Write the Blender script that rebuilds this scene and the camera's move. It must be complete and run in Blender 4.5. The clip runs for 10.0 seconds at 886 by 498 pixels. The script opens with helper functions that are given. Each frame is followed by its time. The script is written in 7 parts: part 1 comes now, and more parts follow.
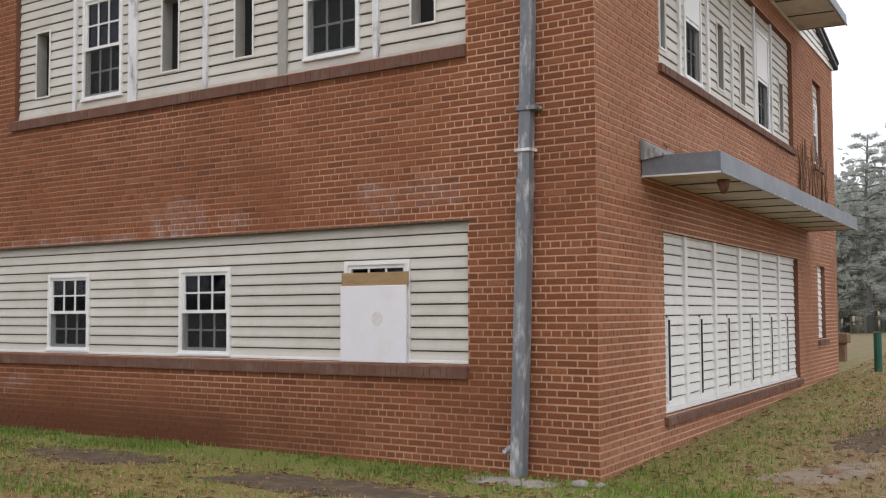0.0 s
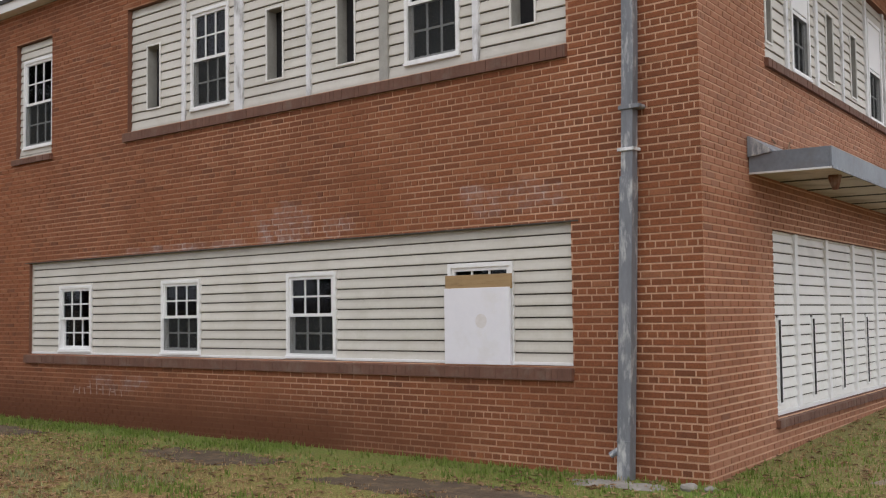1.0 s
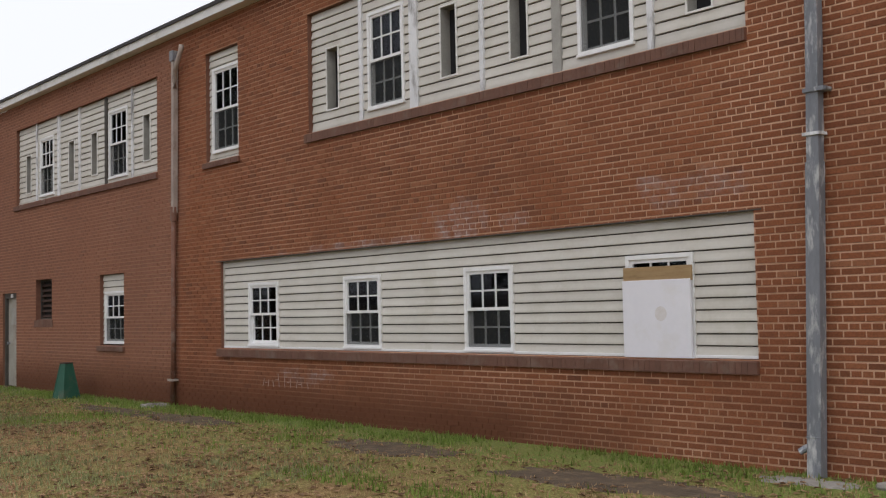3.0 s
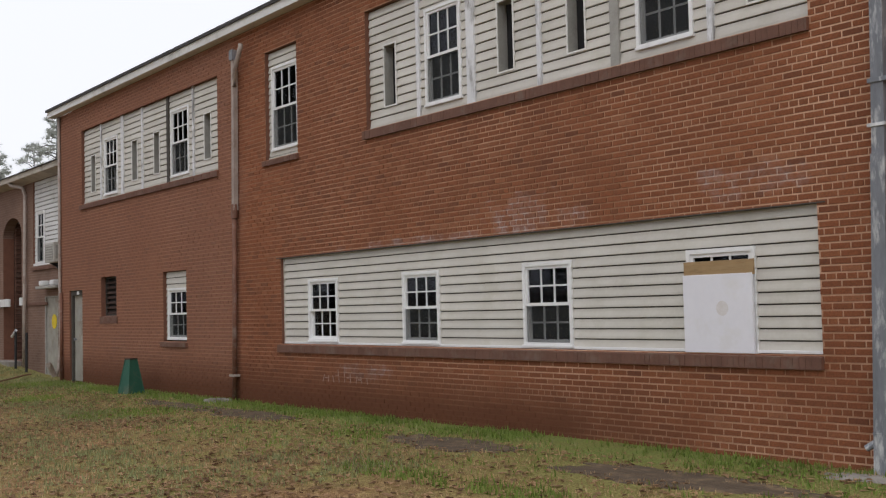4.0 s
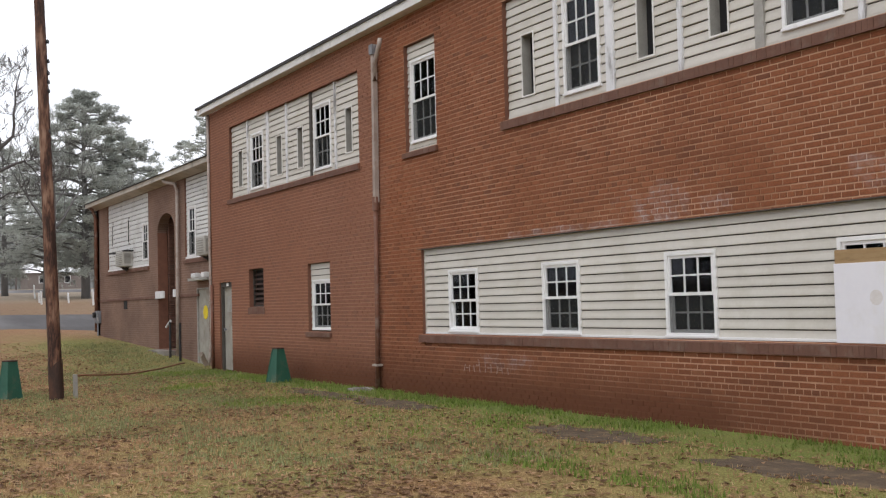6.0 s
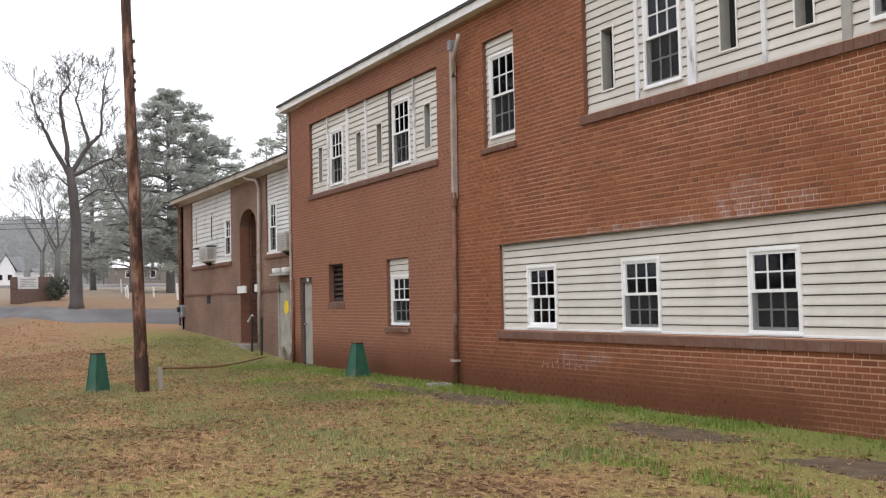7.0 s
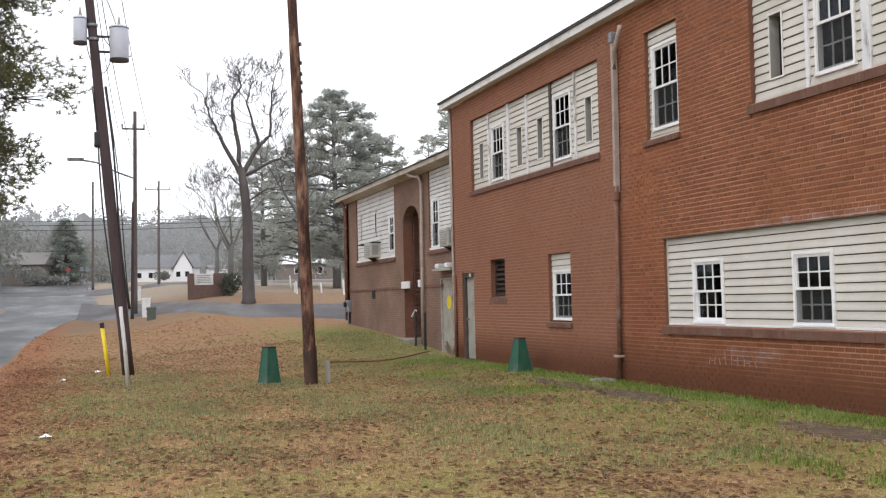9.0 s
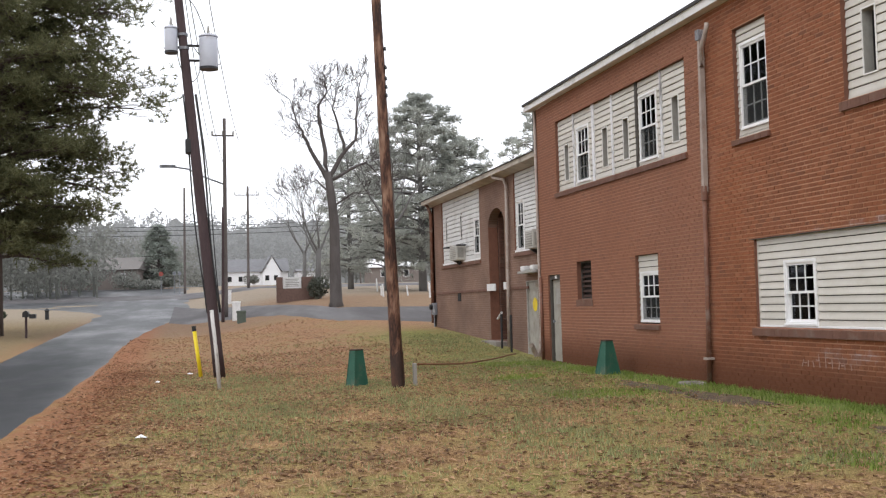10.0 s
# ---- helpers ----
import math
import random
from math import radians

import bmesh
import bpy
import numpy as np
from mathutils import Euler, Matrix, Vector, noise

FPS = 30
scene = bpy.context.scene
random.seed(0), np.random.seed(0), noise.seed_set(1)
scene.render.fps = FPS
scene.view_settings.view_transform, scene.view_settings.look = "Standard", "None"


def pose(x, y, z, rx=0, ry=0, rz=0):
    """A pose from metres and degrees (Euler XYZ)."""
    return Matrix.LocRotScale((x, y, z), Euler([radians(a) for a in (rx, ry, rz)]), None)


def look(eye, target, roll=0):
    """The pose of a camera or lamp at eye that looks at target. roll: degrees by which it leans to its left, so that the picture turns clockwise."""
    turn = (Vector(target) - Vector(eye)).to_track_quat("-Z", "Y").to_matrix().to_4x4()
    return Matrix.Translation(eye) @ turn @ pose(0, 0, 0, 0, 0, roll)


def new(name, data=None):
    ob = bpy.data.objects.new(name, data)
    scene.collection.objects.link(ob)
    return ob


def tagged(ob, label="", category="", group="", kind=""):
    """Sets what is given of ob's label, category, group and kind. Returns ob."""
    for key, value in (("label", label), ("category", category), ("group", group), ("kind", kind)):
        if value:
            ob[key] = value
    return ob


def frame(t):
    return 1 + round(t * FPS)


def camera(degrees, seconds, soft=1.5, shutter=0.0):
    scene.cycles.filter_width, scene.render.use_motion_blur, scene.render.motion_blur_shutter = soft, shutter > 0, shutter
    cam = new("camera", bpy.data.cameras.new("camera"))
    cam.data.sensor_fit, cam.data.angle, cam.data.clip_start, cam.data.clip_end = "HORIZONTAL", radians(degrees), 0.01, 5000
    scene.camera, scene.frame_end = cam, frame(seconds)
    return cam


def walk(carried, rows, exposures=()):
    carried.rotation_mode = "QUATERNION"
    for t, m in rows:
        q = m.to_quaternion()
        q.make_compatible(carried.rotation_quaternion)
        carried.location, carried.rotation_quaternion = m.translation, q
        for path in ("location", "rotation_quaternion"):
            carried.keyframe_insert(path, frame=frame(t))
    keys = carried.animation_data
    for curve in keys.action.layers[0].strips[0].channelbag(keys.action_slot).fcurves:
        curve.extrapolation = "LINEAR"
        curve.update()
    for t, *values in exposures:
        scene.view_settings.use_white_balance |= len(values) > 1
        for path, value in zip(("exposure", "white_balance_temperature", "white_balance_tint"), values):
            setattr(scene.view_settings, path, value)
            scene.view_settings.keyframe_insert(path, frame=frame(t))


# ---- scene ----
# ---- camera ----
EYE = (4.581, -8.849, 1.5)
cam = camera(43.5, 10.0, soft=1.2)
ROWS = [
    (0.0, pose(EYE[0], EYE[1], EYE[2], 93.279, 0.307, 35.312)),
    (0.5, pose(EYE[0], EYE[1], EYE[2], 93.379, 0.517, 38.209)),
    (1.0, pose(EYE[0], EYE[1], EYE[2], 93.434, 0.756, 40.654)),
    (1.5, pose(EYE[0], EYE[1], EYE[2], 93.222, 0.710, 42.402)),
    (2.0, pose(EYE[0], EYE[1], EYE[2], 93.458, 0.945, 45.111)),
    (2.5, pose(EYE[0], EYE[1], EYE[2], 93.377, 1.121, 47.701)),
    (4.0, pose(EYE[0], EYE[1], EYE[2], 93.093, 1.388, 52.795)),
    (4.5, pose(EYE[0], EYE[1], EYE[2], 92.922, 1.489, 54.091)),
    (5.0, pose(EYE[0], EYE[1], EYE[2], 92.741, 1.291, 55.808)),
    (5.5, pose(EYE[0], EYE[1], EYE[2], 92.784, 1.424, 57.809)),
    (7.0, pose(EYE[0], EYE[1], EYE[2], 92.660, 1.298, 64.037)),
    (7.5, pose(EYE[0], EYE[1], EYE[2], 92.654, 0.992, 65.734)),
    (8.0, pose(EYE[0], EYE[1], EYE[2], 92.578, 1.091, 68.124)),
    (8.5, pose(EYE[0], EYE[1], EYE[2], 92.681, 1.247, 69.978)),
    (9.0, pose(EYE[0], EYE[1], EYE[2], 92.597, 1.370, 72.373)),
    (9.5, pose(EYE[0], EYE[1], EYE[2], 92.776, 1.486, 74.595)),
    (10.0, pose(EYE[0], EYE[1], EYE[2], 92.839, 1.601, 76.795)),
]
EXPOSURES = [(0.0, -0.02), (1.0, -0.12), (2.5, -0.30), (4.5, -0.32), (5.5, -0.15), (7.5, 0.32), (10.0, 0.23)]
walk(cam, ROWS, EXPOSURES)

# ---- world and light: a bright overcast day ----
SUN_EL, SUN_AZ = radians(46), radians(228)
world = bpy.data.worlds.new("overcast_sky")
scene.world = world
world.use_nodes = True
wn, wl = world.node_tree.nodes, world.node_tree.links
wn.clear()
w_out = wn.new("ShaderNodeOutputWorld")
w_bg = wn.new("ShaderNodeBackground")
w_sky = wn.new("ShaderNodeTexSky")
w_sky.sky_type = "NISHITA"
w_sky.sun_disc = False
w_sky.sun_elevation, w_sky.sun_rotation = SUN_EL, SUN_AZ
w_sky.dust_density = 5.0
w_gain = wn.new("ShaderNodeMix")
w_gain.data_type = "RGBA"
w_gain.inputs[0].default_value = 0.93
w_gain.inputs[7].default_value = (10.8, 11.0, 11.7, 1)
wl.new(w_sky.outputs[0], w_gain.inputs[6])
wl.new(w_gain.outputs[2], w_bg.inputs[0])
w_bg.inputs[1].default_value = 0.115
wl.new(w_bg.outputs[0], w_out.inputs[0])
sun = new("sun", bpy.data.lights.new("sun", "SUN"))
sun.data.energy, sun.data.angle, sun.data.color = 0.85, radians(40), (1.0, 0.97, 0.92)
sun.matrix_world = look((math.sin(SUN_AZ) * -30, math.cos(SUN_AZ) * 30, 40), (-6, 0, 0))


# ---- materials ----
def ramp(nt, fac, stops):
    r = nt.nodes.new("ShaderNodeValToRGB")
    el = r.color_ramp.elements
    while len(el) < len(stops):
        el.new(0.5)
    for e, (at, c) in zip(el, stops):
        e.position, e.color = at, (*c, 1)
    nt.links.new(fac, r.inputs[0])
    return r.outputs[0]


def noise_tex(nt, scale, detail=4.0, rough=0.55, squash=(1, 1, 1), coords="Object"):
    tc = nt.nodes.new("ShaderNodeTexCoord")
    mp = nt.nodes.new("ShaderNodeMapping")
    mp.inputs["Scale"].default_value = squash
    n = nt.nodes.new("ShaderNodeTexNoise")
    n.inputs["Scale"].default_value, n.inputs["Detail"].default_value, n.inputs["Roughness"].default_value = scale, detail, rough
    nt.links.new(tc.outputs[coords], mp.inputs[0])
    nt.links.new(mp.outputs[0], n.inputs[0])
    return n.outputs["Fac"]


def mixed(nt, fac, a, b, mode="MIX"):
    m = nt.nodes.new("ShaderNodeMix")
    m.data_type, m.blend_type = "RGBA", mode
    for slot, v in ((0, fac), (6, a), (7, b)):
        if isinstance(v, (int, float)):
            m.inputs[slot].default_value = v
        elif isinstance(v, tuple):
            m.inputs[slot].default_value = (*v, 1)
        else:
            nt.links.new(v, m.inputs[slot])
    return m.outputs[2]


def maths(nt, op, a, b=0.0, clamp=False):
    m = nt.nodes.new("ShaderNodeMath")
    m.operation, m.use_clamp = op, clamp
    for i, v in enumerate((a, b)):
        if isinstance(v, (int, float)):
            m.inputs[i].default_value = v
        else:
            nt.links.new(v, m.inputs[i])
    return m.outputs[0]


def blank(name, rough=0.7, metal=0.0, spec=0.4):
    m = bpy.data.materials.new(name)
    m.use_nodes = True
    nt = m.node_tree
    b = nt.nodes["Principled BSDF"]
    b.inputs["Roughness"].default_value, b.inputs["Metallic"].default_value = rough, metal
    b.inputs["Specular IOR Level"].default_value = spec
    return m, nt, b


def bumped(nt, b, height, strength=0.3, dist=0.01):
    bp = nt.nodes.new("ShaderNodeBump")
    bp.inputs["Strength"].default_value, bp.inputs["Distance"].default_value = strength, dist
    nt.links.new(height, bp.inputs["Height"])
    nt.links.new(bp.outputs[0], b.inputs["Normal"])


def surface(name, c1, c2, rough=0.7, metal=0.0, scale=6.0, fine=60.0, bump=0.2, dist=0.004, stain=None, stain_amt=0.5, stain_scale=1.5, squash=(1, 1, 1), spec=0.4, per="none"):
    """A surface of two tones with coarse stains and fine grain. per: object or island for a tone of its own."""
    m, nt, b = blank(name, rough, metal, spec)
    coarse = noise_tex(nt, scale, 5, 0.6, squash)
    grain = noise_tex(nt, fine, 3, 0.6, squash)
    f = maths(nt, "ADD", maths(nt, "MULTIPLY", coarse, 0.7), maths(nt, "MULTIPLY", grain, 0.3))
    col = ramp(nt, f, [(0.3, c1), (0.7, c2)])
    if stain:
        sn = noise_tex(nt, stain_scale, 6, 0.65, squash)
        sm = ramp(nt, sn, [(0.52, (0, 0, 0)), (0.68, (stain_amt,) * 3)])
        col = mixed(nt, sm, col, stain)
    if per != "none":
        r = nt.nodes.new("ShaderNodeObjectInfo").outputs["Random"] if per == "object" else nt.nodes.new("ShaderNodeNewGeometry").outputs["Random Per Island"]
        col = mixed(nt, 1.0, col, ramp(nt, r, [(0, (0.94,) * 3), (1, (1.05,) * 3)]), "MULTIPLY")
    nt.links.new(col, b.inputs["Base Color"])
    bumped(nt, b, grain, bump, dist)
    return m


def brick_mat(name, per, tone=1.0, dust=0.0):
    m, nt, b = blank(name, 0.85, 0, 0.25)
    r = nt.nodes.new("ShaderNodeObjectInfo").outputs["Random"] if per == "object" else nt.nodes.new("ShaderNodeNewGeometry").outputs["Random Per Island"]
    col = ramp(nt, r, [(0.0, (0.165 * tone, 0.060 * tone, 0.031 * tone)), (0.06, (0.205 * tone, 0.073 * tone, 0.034 * tone)), (0.5, (0.240 * tone, 0.082 * tone, 0.037 * tone)), (0.92, (0.268 * tone, 0.096 * tone, 0.044 * tone)), (1.0, (0.29 * tone, 0.118 * tone, 0.060 * tone))])
    geo = nt.nodes.new("ShaderNodeNewGeometry")
    n_big = nt.nodes.new("ShaderNodeTexNoise")
    n_big.inputs["Scale"].default_value, n_big.inputs["Detail"].default_value = 0.45, 5
    n_fine = nt.nodes.new("ShaderNodeTexNoise")
    n_fine.inputs["Scale"].default_value, n_fine.inputs["Detail"].default_value = 55, 4
    for n in (n_big, n_fine):
        nt.links.new(geo.outputs["Position"], n.inputs[0])
    col = mixed(nt, 1.0, col, ramp(nt, n_big.outputs["Fac"], [(0.3, (0.84, 0.83, 0.85)), (0.7, (1.10, 1.10, 1.08))]), "MULTIPLY")
    col = mixed(nt, 1.0, col, ramp(nt, n_fine.outputs["Fac"], [(0.3, (0.8,) * 3), (0.7, (1.15,) * 3)]), "MULTIPLY")
    if not dust:
        # the older, duller and browner brick beyond the second downpipe
        sx = nt.nodes.new("ShaderNodeSeparateXYZ")
        nt.links.new(geo.outputs["Position"], sx.inputs[0])
        old = maths(nt, "MULTIPLY", maths(nt, "SUBTRACT", maths(nt, "ADD", -13.6, maths(nt, "MULTIPLY", n_big.outputs["Fac"], 1.6)), sx.outputs[0]), 2.5, True)
        col = mixed(nt, maths(nt, "MULTIPLY", old, 0.5), col, (0.285, 0.150, 0.108))
    if dust:
        col = mixed(nt, ramp(nt, n_big.outputs["Fac"], [(0.3, (dust * 0.5,) * 3), (0.7, (dust,) * 3)]), col, (0.46, 0.30, 0.225))
    col = weathered(nt, geo, col)
    nt.links.new(col, b.inputs["Base Color"])
    bumped(nt, b, n_fine.outputs["Fac"], 0.35, 0.003)
    return m


def weathered(nt, geo, col, lime=0.30):
    """White lime bloom over the ground-floor opening, and red mud splashed up from the soil."""
    sep = nt.nodes.new("ShaderNodeSeparateXYZ")
    nt.links.new(geo.outputs["Position"], sep.inputs[0])
    x, y, z = sep.outputs
    sn = nt.nodes.new("ShaderNodeTexNoise")
    sn.inputs["Scale"].default_value, sn.inputs["Detail"].default_value, sn.inputs["Roughness"].default_value = 5.5, 9, 0.8
    nt.links.new(geo.outputs["Position"], sn.inputs[0])
    rag = nt.nodes.new("ShaderNodeTexNoise")
    rag.inputs["Scale"].default_value, rag.inputs["Detail"].default_value, rag.inputs["Roughness"].default_value = 1.7, 5, 0.7
    nt.links.new(geo.outputs["Position"], rag.inputs[0])
    edge = maths(nt, "MULTIPLY", maths(nt, "SUBTRACT", rag.outputs["Fac"], 0.58), 5.0)
    for cx, cz, wx, wz, amt in ((-5.35, 2.62, 1.25, 0.34, 0.85), (-2.0, 2.66, 1.0, 0.24, 0.65), (-7.3, 2.44, 3.6, 0.07, 0.75), (-9.0, 0.62, 0.95, 0.15, 0.75)):
        dx = maths(nt, "POWER", maths(nt, "ABSOLUTE", maths(nt, "MULTIPLY", maths(nt, "SUBTRACT", x, cx), 1 / wx)), 2)
        dz = maths(nt, "POWER", maths(nt, "ABSOLUTE", maths(nt, "MULTIPLY", maths(nt, "SUBTRACT", z, cz), 1 / wz)), 2)
        blob = maths(nt, "SUBTRACT", maths(nt, "ADD", 1.0, edge), maths(nt, "ADD", dx, dz), True)
        f = maths(nt, "MULTIPLY", maths(nt, "MULTIPLY", blob, 1.6, True), ramp(nt, sn.outputs["Fac"], [(0.42, (0, 0, 0)), (0.62, (amt,) * 3)]), True)
        col = mixed(nt, maths(nt, "MULTIPLY", f, lime, True), col, (0.62, 0.54, 0.54))
    mud = maths(nt, "MULTIPLY", maths(nt, "SUBTRACT", 0.58, maths(nt, "SUBTRACT", z, maths(nt, "MULTIPLY", sn.outputs["Fac"], 0.5))), 1.6, True)
    mud = maths(nt, "MULTIPLY", mud, maths(nt, "MULTIPLY", maths(nt, "SUBTRACT", -1.6, maths(nt, "ADD", x, maths(nt, "MULTIPLY", rag.outputs["Fac"], 1.5))), 0.4, True))
    return mixed(nt, maths(nt, "MULTIPLY", mud, 0.92), col, (0.118, 0.043, 0.021))


def course_brick_mat(name, c1, c2, c3):
    """Small far-off brickwork: courses and joints as a pattern of the material."""
    m, nt, b = blank(name, 0.9, 0, 0.2)
    tc = nt.nodes.new("ShaderNodeTexCoord")
    sw = nt.nodes.new("ShaderNodeSeparateXYZ")
    cb = nt.nodes.new("ShaderNodeCombineXYZ")
    nt.links.new(tc.outputs["Object"], sw.inputs[0])
    nt.links.new(sw.outputs[0], cb.inputs[0])
    nt.links.new(sw.outputs[2], cb.inputs[1])
    t = nt.nodes.new("ShaderNodeTexBrick")
    t.inputs["Scale"].default_value = 1.0
    t.inputs["Brick Width"].default_value, t.inputs["Row Height"].default_value, t.inputs["Mortar Size"].default_value = 0.212, 0.0677, 0.007
    for i, c in ((1, c1), (2, c2), (3, c3)):
        t.inputs[i].default_value = (*c, 1)
    nt.links.new(cb.outputs[0], t.inputs[0])
    big = noise_tex(nt, 0.6, 5)
    col = mixed(nt, 1.0, t.outputs["Color"], ramp(nt, big, [(0.3, (0.75,) * 3), (0.7, (1.2,) * 3)]), "MULTIPLY")
    nt.links.new(col, b.inputs["Base Color"])
    return m


def mortar_mat():
    m, nt, b = blank("mortar", 0.95, 0, 0.1)
    geo = nt.nodes.new("ShaderNodeNewGeometry")
    n = nt.nodes.new("ShaderNodeTexNoise")
    n.inputs["Scale"].default_value, n.inputs["Detail"].default_value = 0.55, 6
    nt.links.new(geo.outputs["Position"], n.inputs[0])
    col = ramp(nt, n.outputs["Fac"], [(0.36, (0.36, 0.195, 0.122)), (0.64, (0.66, 0.425, 0.30))])
    # the older, dirtier joints of the farther half of the front
    sx = nt.nodes.new("ShaderNodeSeparateXYZ")
    nt.links.new(geo.outputs["Position"], sx.inputs[0])
    old = maths(nt, "MULTIPLY", maths(nt, "SUBTRACT", maths(nt, "MULTIPLY", n.outputs["Fac"], 5.0), maths(nt, "ADD", sx.outputs[0], 9.0)), 0.14, True)
    col = mixed(nt, maths(nt, "MULTIPLY", old, 0.8), col, (0.33, 0.165, 0.105))
    # paler repointed joints round the corner
    pale = maths(nt, "MULTIPLY", maths(nt, "ADD", sx.outputs[0], maths(nt, "ADD", 0.3, maths(nt, "MULTIPLY", n.outputs["Fac"], 3.0))), 0.6, True)
    col = mixed(nt, maths(nt, "MULTIPLY", pale, 0.4), col, (0.72, 0.48, 0.34))
    nt.links.new(weathered(nt, geo, col, 1.6), b.inputs["Base Color"])
    return m


def glass_mat(name, tint):
    m = bpy.data.materials.new(name)
    m.use_nodes = True
    nt = m.node_tree
    nt.nodes.clear()
    out = nt.nodes.new("ShaderNodeOutputMaterial")
    mix = nt.nodes.new("ShaderNodeMixShader")
    tr = nt.nodes.new("ShaderNodeBsdfTransparent")
    gl = nt.nodes.new("ShaderNodeBsdfGlossy")
    fr = nt.nodes.new("ShaderNodeFresnel")
    fr.inputs[0].default_value = 1.52
    tr.inputs[0].default_value = (*tint, 1)
    gl.inputs["Roughness"].default_value = 0.03
    gl.inputs["Color"].default_value = (0.42, 0.43, 0.47, 1)
    nt.links.new(fr.outputs[0], mix.inputs[0])
    nt.links.new(tr.outputs[0], mix.inputs[1])
    nt.links.new(gl.outputs[0], mix.inputs[2])
    nt.links.new(mix.outputs[0], out.inputs[0])
    return m


BRICK = brick_mat("red_brick", "island")
BRICK_ONE = brick_mat("red_brick_single", "object")
# End-wall brick: pale dust, plus a raised tone for its brighter sky light
BRICK_END = brick_mat("dusty_brightened_end_brick", "island", 1.3, 0.34)
BRICK_END_ONE = brick_mat("dusty_brightened_end_brick_single", "object", 1.15, 0.15)
BRICK_SILL = surface("brown_sill_brick", (0.120, 0.058, 0.042), (0.180, 0.090, 0.064), 0.85, scale=3, fine=40, bump=0.3, stain=(0.20, 0.15, 0.12), stain_amt=0.5, stain_scale=4, per="island")
MORTAR = mortar_mat()
REVEAL = surface("brick_reveal", (0.14, 0.062, 0.042), (0.21, 0.095, 0.06), 0.9, scale=7, fine=50, bump=0.3)
SIDING = surface("cream_vinyl_siding", (0.525, 0.495, 0.445), (0.625, 0.598, 0.548), 0.55, scale=1.2, fine=30, bump=0.08, stain=(0.42, 0.39, 0.31), stain_amt=0.35, stain_scale=2.0, per="object")
SIDING.node_tree.nodes["Principled BSDF"].inputs["Roughness"].default_value = 0.5
SIDING_WHITE = surface("white_vinyl_siding", (0.70, 0.69, 0.66), (0.80, 0.79, 0.77), 0.5, scale=1.2, fine=30, bump=0.08, stain=(0.5, 0.48, 0.44), stain_amt=0.4, stain_scale=1.6)
SIDING_GREY = surface("greyed_white_siding", (0.56, 0.56, 0.555), (0.67, 0.67, 0.665), 0.6, scale=1.2, fine=30, bump=0.08, stain=(0.40, 0.38, 0.35), stain_amt=0.5, stain_scale=1.4)
WHITE = surface("white_vinyl_frame", (0.76, 0.76, 0.76), (0.84, 0.84, 0.85), 0.4, scale=3, fine=60, bump=0.04, stain=(0.55, 0.54, 0.5), stain_amt=0.25, stain_scale=4)
POST_PAINT = surface("weathered_white_paint", (0.64, 0.65, 0.67), (0.80, 0.80, 0.82), 0.65, scale=5, fine=40, bump=0.3, stain=(0.20, 0.19, 0.18), stain_amt=0.85, stain_scale=7, squash=(1, 1, 0.3))
FLAKING = surface("flaking_white_paint", (0.46, 0.44, 0.42), (0.66, 0.65, 0.64), 0.7, scale=6, fine=40, bump=0.5, stain=(0.13, 0.075, 0.05), stain_amt=0.9, stain_scale=9, squash=(1, 1, 0.4))
JAMB = surface("grey_jamb", (0.26, 0.25, 0.23), (0.40, 0.39, 0.36), 0.7, scale=6, stain=(0.15, 0.14, 0.12), stain_amt=0.5)
VENT_RUST = surface("rusty_louvre", (0.030, 0.016, 0.012), (0.07, 0.036, 0.026), 0.8, 0.1, scale=8)
# Near-black: the lack of light inside rooms and openings put into colour
DARK = surface("unlit_black", (0.010, 0.010, 0.012), (0.022, 0.021, 0.022), 0.9, scale=3)
GLASS = glass_mat("window_glass", (0.38, 0.40, 0.41))
HOUSE_WHITE = surface("house_white", (0.80, 0.80, 0.82), (0.86, 0.86, 0.88), 0.7, scale=1)
BOARD = surface("white_foam_board", (0.74, 0.73, 0.79), (0.80, 0.79, 0.84), 0.6, scale=1.5, fine=20, bump=0.03, stain=(0.66, 0.63, 0.58), stain_amt=0.35, stain_scale=2.2)
SMUDGE = surface("yellowish_smudge", (0.62, 0.58, 0.55), (0.74, 0.71, 0.73), 0.7, scale=14)
PLYWOOD = surface("plywood", (0.28, 0.18, 0.085), (0.40, 0.27, 0.14), 0.75, scale=3, fine=40, squash=(1, 1, 6), stain=(0.18, 0.11, 0.05), stain_amt=0.5, stain_scale=4)
GALV = surface("galvanised_steel", (0.14, 0.15, 0.17), (0.26, 0.27, 0.30), 0.55, 0.2, scale=4, fine=30, bump=0.15, stain=(0.62, 0.62, 0.62), stain_amt=0.9, stain_scale=11, squash=(1, 1, 0.3))
RUST_PIPE = surface("brown_painted_pipe", (0.12, 0.05, 0.03), (0.22, 0.10, 0.065), 0.6, 0.1, scale=4, stain=(0.35, 0.30, 0.27), stain_amt=0.5, stain_scale=5)
PIPE_TAN = surface("tan_painted_pipe", (0.30, 0.25, 0.22), (0.45, 0.38, 0.34), 0.55, 0.05, scale=4, stain=(0.2, 0.12, 0.09), stain_amt=0.6, stain_scale=5)
CANOPY_METAL = surface("canopy_fascia_metal", (0.13, 0.145, 0.17), (0.25, 0.27, 0.305), 0.45, 0.3, scale=2, fine=20, bump=0.1, stain=(0.14, 0.13, 0.13), stain_amt=0.6, stain_scale=3)
CANOPY_EDGE = surface("bare_metal_edge", (0.6, 0.6, 0.6), (0.72, 0.72, 0.72), 0.4, 0.3, scale=5)
